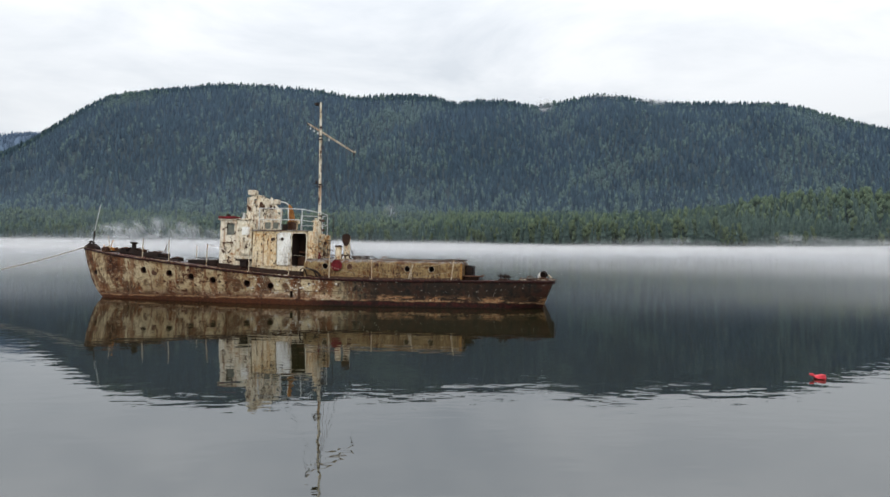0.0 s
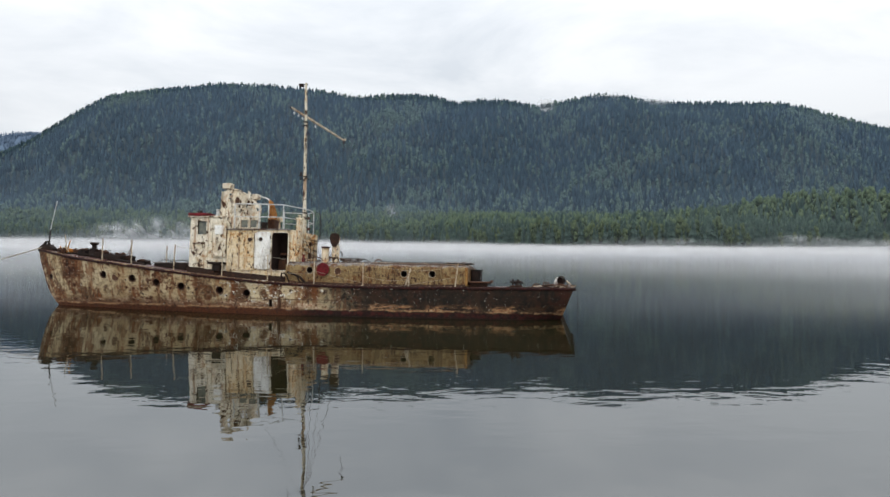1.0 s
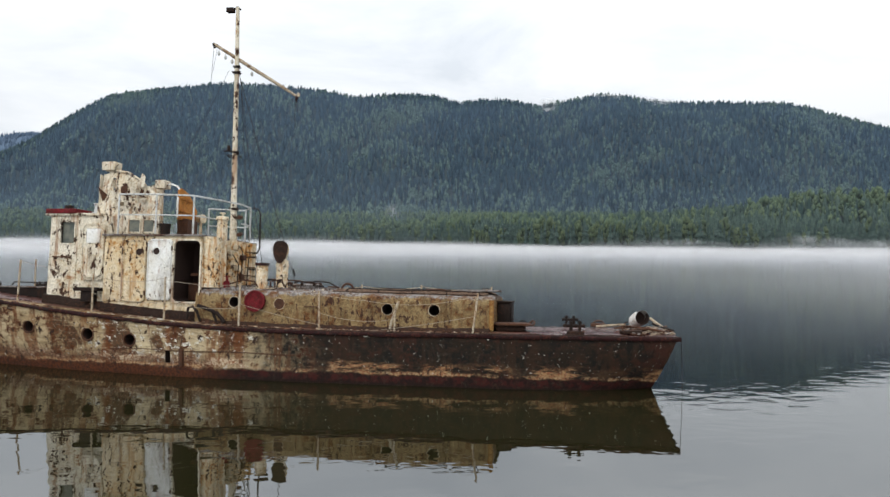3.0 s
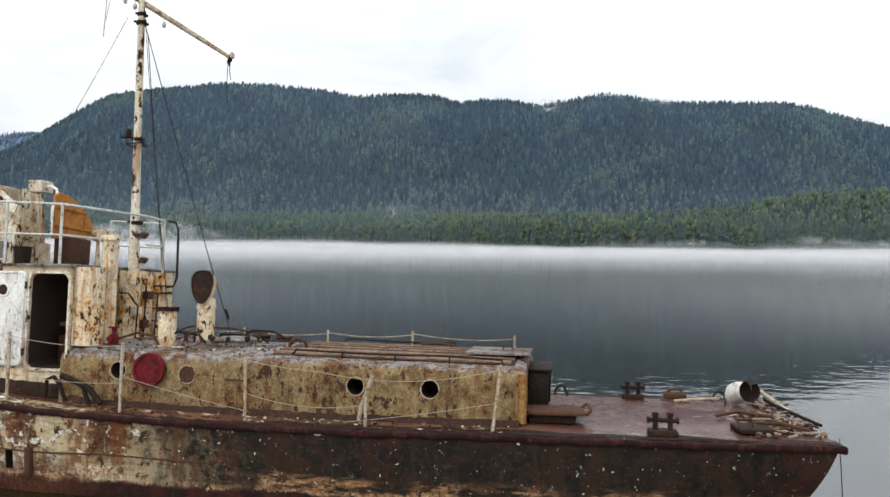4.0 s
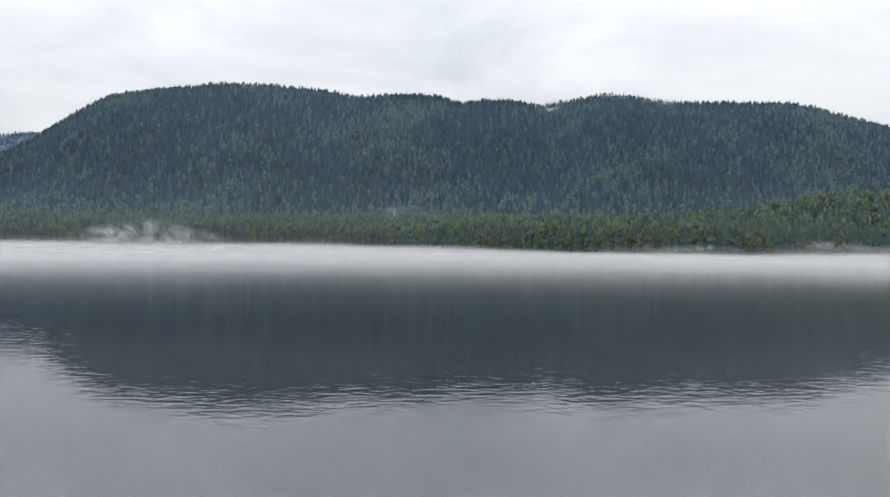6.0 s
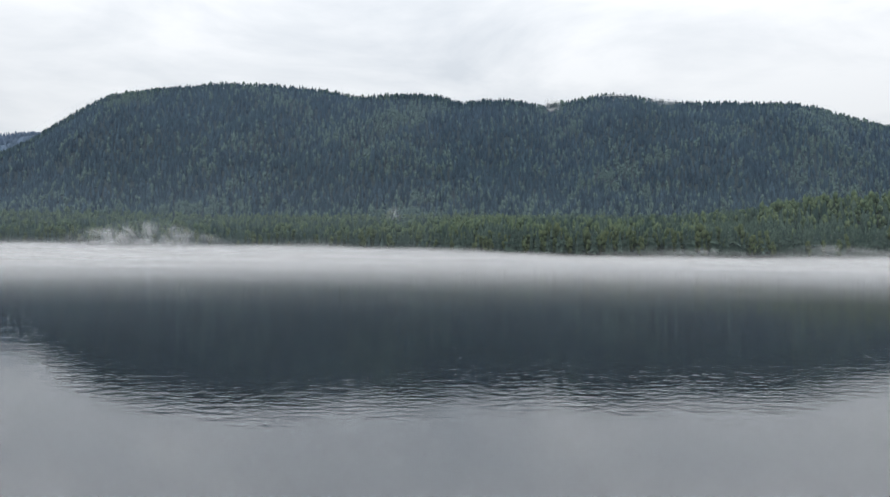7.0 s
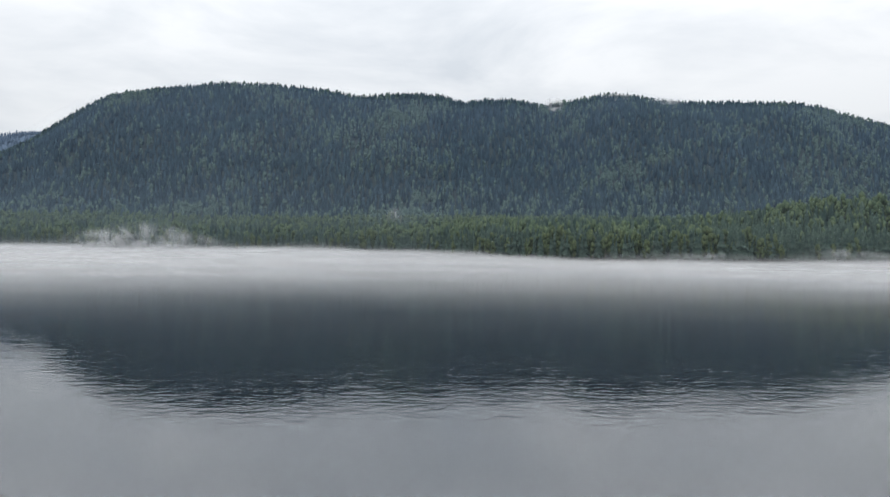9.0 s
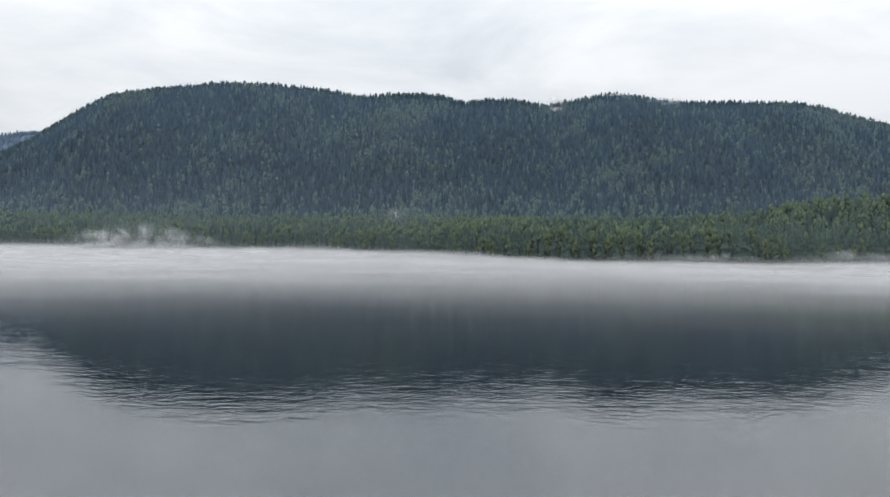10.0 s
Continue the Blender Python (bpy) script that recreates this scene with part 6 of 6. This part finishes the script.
part("top_lamp", box(bmesh.new(), 10.18, 10.36, -0.05, 0.09, 8.42, 8.53, 0.02), BLACK_STEEL, mast)
bar("mast_ring", [(10.04 + 0.16 * math.cos(a), 0.16 * math.sin(a), 4.9 + 0.02 * math.sin(3 * a)) for a in np.linspace(0, 6.28, 13)[:-1]], 0.012, BLACK_STEEL, mast, closed=True)
for name, pts, r in (("stay", sag((10.02, -0.05, 6.9), (8.72, -0.90, 1.83), 0.05), 0.008), ("stay", sag((9.96, 0.02, 6.8), (8.88, 0.80, 2.3), 0.12), 0.005), ("stay", sag((10.1, 0.3, 6.9), (11.5, 1.0, 3.4), 0.08), 0.004),
                     ("stay", sag((10.0, -0.1, 6.8), (9.85, -0.6, 2.9), 0.05), 0.007), ("loose_wire", sag(yard_a, yard_a + Vector((0.03, 0.02, -0.95)), 0.0), 0.005), ("loose_wire", sag(yard_a + Vector((-0.1, 0, 0)), yard_a + Vector((-0.02, 0.05, -0.7)), 0.0), 0.004),
                     ("loose_rope", [yard_b + Vector((0.02, 0, -0.1)), yard_b + Vector((0.02, 0.01, -0.4)), yard_b + Vector((0.03, 0, -0.58)), yard_b + Vector((0.0, 0, -0.68)), yard_b + Vector((0.02, 0, -0.80))], 0.006), ("loose_rope", [yard_b + Vector((-0.02, 0, -0.1)), yard_b + Vector((-0.02, 0.01, -0.25)), yard_b + Vector((-0.04, 0, -0.39))], 0.007)):
    bar(name, pts, r, BLACK_STEEL, mast, sides=5)
bar("turnbuckle", [(8.74, -0.85, 2.08), (8.79, -0.81, 2.25)], 0.018, BLACK_STEEL, mast)

# ---- stanchions and guard wires ----
guard = part("guard_rail", tube(bmesh.new(), [(10.62, 1.74, 0.98), (10.62, 1.74, 1.50), (10.63, 1.74, 1.95)], 0.022, 7), STANCHION, SHIP, "chipped deck stanchions with slack wires")
NEAR = [(17.42, 1.12, 2.54, 0.0), (16.07, 1.38, 2.48, 0.02), (14.18, 1.66, 2.28, -0.03), (12.32, 1.74, 2.10, 0.0), (8.92, 1.76, 1.86, 0.0), (7.2, 1.76, 1.72, 0.03), (5.6, 1.75, 1.30, 0.0), (3.93, 1.72, 1.74, -0.10)]
for s, y, z, lean in NEAR:
    bar("stanchion", [(s - lean, y, sheer(s) - 0.03), (s - lean / 2, y, (z + sheer(s)) / 2), (s, y, z)], 0.021, STANCHION, guard, sides=7)
bar("broken_stanchion", [(5.72, 1.62, 0.98), (5.70, 1.62, 1.12), (5.55, 1.66, 1.54)], 0.026, STANCHION, guard, sides=7)
FARSIDE = [(16.3, 1.34, 2.42), (13.2, 1.72, 2.0), (10.6, 1.76, 1.95), (8.87, 1.72, 1.9), (7.29, 1.72, 1.9), (5.75, 1.72, 1.92), (3.98, 1.68, 1.9)]
for s, y, z in FARSIDE:
    bar("stanchion", [(s, -y, sheer(s) - 0.03), (s, -y, z)], 0.021, STANCHION, guard, sides=7)
for a, b in zip(FARSIDE[2:], FARSIDE[3:]):
    bar("guard_wire", sag((a[0], -a[1], a[2] - 0.04), (b[0], -b[1], b[2] - 0.06), 0.06), 0.008, STANCHION, guard, sides=4)
for a, b, d in (((14.18, 1.66, 2.25), (12.32, 1.74, 2.05), 0.05), ((12.32, 1.74, 1.95), (10.63, 1.74, 1.93), 0.10), ((10.63, 1.74, 1.90), (8.92, 1.76, 1.82), 0.06), ((12.32, 1.74, 1.58), (10.62, 1.74, 1.42), 0.08), ((10.62, 1.74, 1.40), (8.92, 1.76, 1.33), 0.05),
                ((8.92, 1.76, 1.42), (7.2, 1.62, 1.02), 0.02), ((7.2, 1.76, 1.28), (5.62, 1.66, 1.18), 0.10), ((5.9, 1.70, 0.96), (3.98, 1.70, 1.28), 0.02), ((7.9, 1.50, 1.78), (6.3, 1.46, 1.54), 0.04), ((6.3, 1.46, 1.54), (3.95, 1.72, 1.68), 0.13)):
    bar("guard_wire", sag(a, b, d), 0.0043, ROPE, guard, sides=4)

# ---- twisted pipes on the side deck by the doorway ----
def add_wreckage():
    top = new("bent_pipe_scrap")
    top.parent = SHIP
    tagged(top, "twisted black pipe scrap lying on the side deck")
    bar("pipe", [(9.98, 1.52, 1.36), (9.75, 1.55, 1.30), (9.48, 1.60, 1.20), (9.30, 1.62, 1.02)], 0.04, BLACK_STEEL, top, sides=8)
    bar("pipe", [(9.62, 1.55, 1.26), (9.55, 1.60, 1.14), (9.48, 1.60, 1.00)], 0.03, BLACK_STEEL, top, sides=8)
    bar("pipe", [(9.92, 1.5, 1.02), (10.0, 1.52, 1.24), (10.10, 1.52, 1.34), (10.20, 1.52, 1.30), (10.22, 1.52, 1.05)], 0.028, BLACK_STEEL, top, sides=8)


add_wreckage()
rs3 = random.Random(77)
debris = part("deck_debris", box(bmesh.new(), 10.70, 10.86, 1.58, 1.68, 1.045, 1.06, 0.004, 1), WHITE_CLEAN, SHIP, "flakes of white paint and chips on the side deck")
for k in range(260):
    s = rs3.uniform(3.7, 13.0)
    y = min(rs3.uniform(1.46, 1.86), beam(s) - 0.06)
    w = rs3.uniform(0.008, 0.026) if k % 4 else rs3.uniform(0.03, 0.06)
    n, turn = rs3.randint(5, 8), rs3.uniform(0, 3)
    rim = [(s + 1.6 * w * rs3.uniform(0.5, 1.1) * math.cos(turn + 6.2832 * j / n), y + 0.8 * w * rs3.uniform(0.5, 1.1) * math.sin(turn + 6.2832 * j / n)) for j in range(n)]
    bm = bmesh.new()
    z = deck_z(s, y) + 0.004
    low = [bm.verts.new((p, q, z - 0.01)) for p, q in rim]
    top = [bm.verts.new((p, q, z + rs3.uniform(0.002, 0.016))) for p, q in rim]
    bm.faces.new(top)
    for j in range(n):
        bm.faces.new((low[j], low[(j + 1) % n], top[(j + 1) % n], top[j]))
    part("flake", bm, WHITE_PAINT if k % 9 == 4 else (RUSTED, DARK_RUST, RUSTED, DRIFTWOOD)[k % 4], debris, smooth=0)


# ---- after deck fittings ----
def bollard(s, y):
    z = deck_z(s, y) - 0.02
    bm = box(bmesh.new(), s - 0.17, s + 0.17, y - 0.11, y + 0.11, z, z + 0.10, 0.03)
    dent(bm, 0.012, 0.15, s)
    base = part("bollard", bm, DARK_RUST, SHIP, "rusted double bollard with a cross bar")
    for d in (-0.085, 0.085):
        bm = cyl(bmesh.new(), (s + d, y, z + 0.08), (s + d, y, z + 0.275), 0.030, 0.032, 12)
        cyl(bm, (s + d, y, z + 0.27), (s + d, y, z + 0.295), 0.042, 0.036, 12)
        part("bollard_post", bm, BLACK_STEEL, base)
    bm = cyl(bmesh.new(), (s - 0.17, y, z + 0.205), (s + 0.17, y, z + 0.205), 0.028, sides=12)
    for d in (-0.17, 0.17):
        cyl(bm, (s + d - 0.012, y, z + 0.205), (s + d + 0.012, y, z + 0.205), 0.042, sides=12)
    part("cross_bar", bm, BLACK_STEEL, base)


bollard(2.03, 1.56)
bollard(2.08, -1.25)
bollard(15.9, -1.15)
for s, y in ((3.2, -1.55), (0.75, -1.42)):
    bar("deck_eye", [(s + 0.10 * math.cos(a), y, deck_z(s, y) + 0.15 * math.sin(a)) for a in np.linspace(0, 3.14, 9)], 0.018, BLACK_STEEL, SHIP, "rusted deck eye", sides=7)
bm = box(bmesh.new(), 1.25, 1.6, -1.5, -1.3, 1.0, 1.09, 0.03)
bar("eye", [(1.42 + 0.12 * math.cos(a), -1.4, 1.08 + 0.07 * math.sin(a)) for a in np.linspace(0, 3.14, 7)], 0.02, RUSTED, part("fairlead", bm, RUSTED, SHIP, "rusted fairlead"))
# fallen ventilator lying on the after deck
bm = bmesh.new()
tube(bm, [(0.65, -0.95, 1.10), (0.63, -0.87, 1.18), (0.57, -0.70, 1.25), (0.52, -0.52, 1.27)], [0.12, 0.155, 0.16, 0.16], 22)
for f in list(bm.faces):
    if len(f.verts) > 6 and f.calc_center_median().y > -0.55:
        bmesh.ops.inset_region(bm, faces=[f], thickness=0.014)
        bmesh.ops.inset_region(bm, faces=[f], thickness=0.004)
        bmesh.ops.translate(bm, verts=f.verts, vec=(0.06, -0.22, -0.02))
        # recessed mouth takes the colour that has inner shade in it
        f.material_index = 1
        for e in f.edges:
            for g in e.link_faces:
                g.material_index = 1
fallen = part("fallen_ventilator", bm, [WHITE_CLEAN, SHADED_INSIDE], SHIP, "white steel ventilator pipe lying on the after deck")
# planks and scrap heaped at the stern
scrap = new("scrap_heap")
scrap.parent = SHIP
tagged(scrap, "broken planks, hoses and scrap heaped at the stern")
for k in range(170):
    s, y = rs3.uniform(0.12, 1.0), rs3.uniform(0.1, 1.45)
    if k > 120:
        s, y = rs3.uniform(0.12, 0.4), rs3.uniform(-1.3, 0.4)
    ln, a = rs3.uniform(0.05, 0.17) if k % 4 else rs3.uniform(0.2, 0.42), rs3.uniform(0, 3.14)
    z = deck_z(s, y) + rs3.uniform(-0.005, 0.035)
    w = rs3.uniform(0.008, 0.026)
    bm = box(bmesh.new(), -ln / 2, ln / 2, -w, w, 0, rs3.uniform(0.012, 0.03), 0.004, 1)
    dent(bm, 0.012, 0.1, k)
    bmesh.ops.transform(bm, verts=bm.verts, matrix=pose(min(max(s, 0.12), 1.1), min(y, 1.42), z, rs3.uniform(-14, 14), rs3.uniform(-14, 14), math.degrees(a)))
    part("scrap_piece", bm, (RUSTED, DRIFTWOOD, DRIFTWOOD, ROOF_GREY, RAIL_RED)[k % 5], scrap)
for pts, r, mat in (([(1.5, -0.9, 1.03), (1.25, -0.92, 1.06), (0.85, -0.95, 1.09)], 0.026, STANCHION), ([(0.32, -0.75, 1.25), (0.22, -0.3, 1.14), (0.14, 0.1, 1.06)], 0.03, STANCHION), ([(0.30, -0.6, 1.14), (0.20, 0.0, 1.10), (0.12, 0.6, 1.08), (0.1, 1.0, 1.08)], 0.022, BLACK_STEEL),
                    ([(1.2, 0.5, 1.06), (0.9, 0.35, 1.10), (0.5, 0.5, 1.08)], 0.022, RUSTED), ([(1.1, 1.3, 1.04), (1.12, 1.25, 1.14), (0.95, 1.2, 1.15), (0.93, 1.22, 1.04)], 0.02, RUSTED), ([(0.9, 0.9, 1.05), (0.6, 1.1, 1.10), (0.3, 1.2, 1.05)], 0.025, RUSTED)):
    bar("pipe_piece", pts, r, mat, scrap, sides=8)
bm = box(bmesh.new(), 0.72, 1.14, 0.95, 1.40, 1.0, 1.06, 0.02)
dent(bm, 0.03, 0.2, 3)
part("torn_sheet", bm, DARK_RUST, scrap)

# ---- foredeck ----
fore_hatch = part("fore_hatch", dented(box(bmesh.new(), 14.32, 15.62, -0.62, 0.62, 1.36, 1.66, 0.03), 0.02, 0.3, 5), BLACK_STEEL, SHIP, "low dark steel hatch ahead of the wheelhouse")
part("hatch_top", dented(box(bmesh.new(), 14.28, 15.66, -0.66, 0.66, 1.66, 1.695, 0.012), 0.02, 0.3, 6), ROOF_GREY, fore_hatch, "flaked grey hatch top")
bar("hatch_bar", [(14.3, 0.3, 1.69), (14.5, 0.3, 1.78), (15.5, 0.28, 1.80), (15.6, 0.28, 1.70)], 0.014, BLACK_STEEL, fore_hatch)
winch = part("anchor_winch", box(bmesh.new(), 19.1, 19.62, -0.3, 0.32, 1.86, 2.06, 0.03), BLACK_STEEL, SHIP, "rusted anchor winch with drums")
for y in (-0.36, 0.0, 0.36):
    bm = cyl(bmesh.new(), (19.36, y - 0.10, 2.10), (19.36, y + 0.10, 2.10), 0.07, sides=16)
    cyl(bm, (19.36, y - 0.12, 2.10), (19.36, y - 0.09, 2.10), 0.12, sides=16)
    cyl(bm, (19.36, y + 0.09, 2.10), (19.36, y + 0.12, 2.10), 0.12, sides=16)
    part("winch_drum", bm, RUSTED if y else ORANGE_RUST, winch)
bar("winch_shaft", [(19.36, -0.55, 2.10), (19.36, 0.55, 2.10)], 0.03, BLACK_STEEL, winch, sides=8)
bar("brake_band", [(19.36 + 0.15 * math.cos(q), 0.2, 2.10 + 0.15 * math.sin(q)) for q in np.linspace(0.3, 3.6, 10)], 0.018, STREAKED, winch)
for s, y, h in ((19.2, -0.2, 0.24), (19.52, -0.05, 0.30), (19.25, 0.42, 0.22)):
    part("winch_bracket", dented(box(bmesh.new(), s - 0.03, s + 0.03, y - 0.04, y + 0.04, 2.0, 2.0 + h, 0.01), 0.01, 0.1, s), RUSTED, winch)
bar("winch_lever", [(19.2, 0.3, 2.0), (19.1, 0.32, 2.35), (19.05, 0.32, 2.52)], 0.018, ORANGE_RUST, winch)
bar("winch_lever", [(19.5, 0.2, 2.0), (19.55, 0.22, 2.30)], 0.03, ORANGE_RUST, winch)
winch.location.x = 0.33
bm = cyl(bmesh.new(), (18.5, 0.1, 1.82), (18.5, 0.1, 2.12), 0.21, 0.17, 18)
cyl(bm, (18.5, 0.1, 2.12), (18.5, 0.1, 2.36), 0.10, 0.085, 16)
cyl(bm, (18.5, 0.1, 2.34), (18.5, 0.1, 2.40), 0.10, 0.165, 18)
cyl(bm, (18.5, 0.1, 2.40), (18.5, 0.1, 2.45), 0.165, 0.15, 18)
part("capstan", bm, BLACK_STEEL, SHIP, "black steel capstan on the foredeck")
for s0, s1, y0, y1, h in ((18.78, 19.12, -0.25, 0.25, 0.26), (18.05, 18.32, -0.2, 0.4, 0.28), (17.05, 17.95, -0.4, 0.55, 0.24), (16.2, 16.6, -0.1, 0.45, 0.13), (17.3, 17.6, -0.2, 0.3, 0.26)):
    z = deck_z((s0 + s1) / 2) - 0.05
    bm = box(bmesh.new(), s0, s1, y0, y1, z, z + h, 0.04)
    dent(bm, 0.03, 0.25, s0)
    heap = part("chain_heap", bm, BLACK_STEEL, SHIP, "heaped rusty gear on the foredeck")
    for k in range(14):
        a, q = rs3.uniform(0, 3.14), rs3.uniform(0.06, 0.2)
        c = Vector((rs3.uniform(s0 + 0.05, s1 - 0.05), rs3.uniform(y0, y1), z + h + rs3.uniform(-0.02, 0.05)))
        d = Vector((math.cos(a), math.sin(a), rs3.uniform(-0.3, 0.5))) * q
        bar("gear_piece", [c - d, c + Vector((0, 0, rs3.uniform(-0.02, 0.05))), c + d], rs3.uniform(0.014, 0.045), (RUSTED, BLACK_STEEL, DARK_RUST)[k % 3], heap, sides=6)
for pts in ([(18.9, 0.2, 1.98), (18.3, 0.3, 1.93), (17.6, 0.4, 1.84), (17.0, 0.3, 1.74), (16.2, 0.4, 1.63)], [(17.2, 0.6, 1.76), (16.6, 0.7, 1.68), (15.9, 0.75, 1.59)]):
    bar("chain", pts, 0.045, BLACK_STEEL, SHIP, "rusty anchor chain lying along the foredeck", sides=7)
for s, y, z0, z1, lean, mat in ((16.95, 0.2, 1.72, 2.36, 0.08, RUSTED), (17.12, 0.2, 1.72, 2.20, 0.22, RUSTED), (19.50, 0.3, 2.0, 2.74, -0.14, STANCHION)):
    bar("foredeck_rod", [(s, y, z0), (s - lean, y, z1)], 0.016, mat, guard)
bm = slab(bmesh.new(), [(20.28, 2.06), (20.28, 2.20), (20.50, 2.36), (20.74, 2.36), (20.92, 2.20), (20.92, 2.06)], -0.13, 0.13)
dent(bm, 0.03, 0.2, 9)
stemhead = part("stem_head", bm, BLACK_STEEL, SHIP, "blackened stem head with a chain roller")
bm = bmesh.new()
ring(bm, 20.64, -0.06, 2.40, 0.06, 0.05, 0.12, 16)
part("roller", bm, BLACK_STEEL, stemhead)
bar("jack_staff", [(20.56, 0, 2.36), (20.53, 0, 2.95)], 0.03, BLACK_STEEL, stemhead)
bar("staff_top", [(20.53, 0, 2.93), (20.42, 0, 3.5), (20.30, 0, 4.10)], 0.016, RAIL_WHITE, stemhead, "thin white staff")
bar("stern_line", [(0.02, 1.35, 1.0), (0.0, 1.35, 0.4), (0.0, 1.35, -0.4)], 0.006, BLACK_STEEL, SHIP, "thin line hanging from the stern", sides=5)

# ---- loose things lie on the boat on their own ----
def set_down(ob, label, category, group=""):
    ob.parent = None
    ob.matrix_world = SHIP.matrix_world
    tagged(ob, label, category, group)


for ob in list(SHIP.children):
    kind = ob.name.split(".")[0]
    if kind == "scrap_heap":
        set_down(ob, "broken planks, hoses and scrap heaped at the stern", "scrap heap")
    elif kind == "fallen_ventilator":
        set_down(ob, "white steel ventilator pipe lying on the after deck", "ventilator")
    elif kind == "bent_pipe_scrap":
        set_down(ob, "twisted black pipe scrap lying on the side deck", "scrap pipe")
    elif kind == "deck_debris":
        set_down(ob, "flakes of white paint and rust chips on the side deck", "debris")
    elif kind == "chain_heap":
        set_down(ob, "heap of rusty black gear on the foredeck", "gear", "heaps on the foredeck")
    elif kind == "chain":
        set_down(ob, "rusty anchor chain lying along the foredeck", "chain")

litter.parent = None
set_down(litter, "flakes of paint and rust scale lying on the roof", "debris")


def depth(ob):
    return 0 if ob.parent is None else 1 + depth(ob.parent)


# no piece hangs more than two levels below its thing
for ob in [o for o in bpy.data.objects if o.parent is not None]:
    while depth(ob) > 2:
        ob.parent = ob.parent.parent

# ---- mooring line and float ----
bow = SHIP.matrix_world @ Vector((20.75, 0.1, 2.25))
pts = sag(bow, (-26.5, 27.0, 0.35), 0.55, 22)
line = bar("mooring_line", pts, 0.022, ROPE, None, sides=6)
tagged(line, "thick frayed mooring line running from the bow", "rope")


def build_float():
    bm = bmesh.new()
    bmesh.ops.create_icosphere(bm, subdivisions=4, radius=0.115)
    for v in bm.verts:
        v.co = Vector((v.co.x * 1.0, v.co.y * 0.75, v.co.z * 0.45)) + Vector(noise.noise_vector(v.co * 8.0)) * 0.03
    m = Mat("red_plastic", rough=0.4)
    m.set("Base Color", m.mix(m.ramp(m.noise(9, 4), 0.4, 0.65), (0.55, 0.03, 0.045), (0.35, 0.02, 0.03)))
    ob = part("float", bm, m.m)
    ob.location = (7.0, 12.55, 0.03)
    tagged(ob, "crumpled red plastic float drifting on the water", "float")
    bm = cyl(bmesh.new(), (-0.11, 0, 0.04), (-0.18, 0.02, 0.055), 0.025, 0.02, 10)
    part("spout", bm, m.m, ob)


build_float()
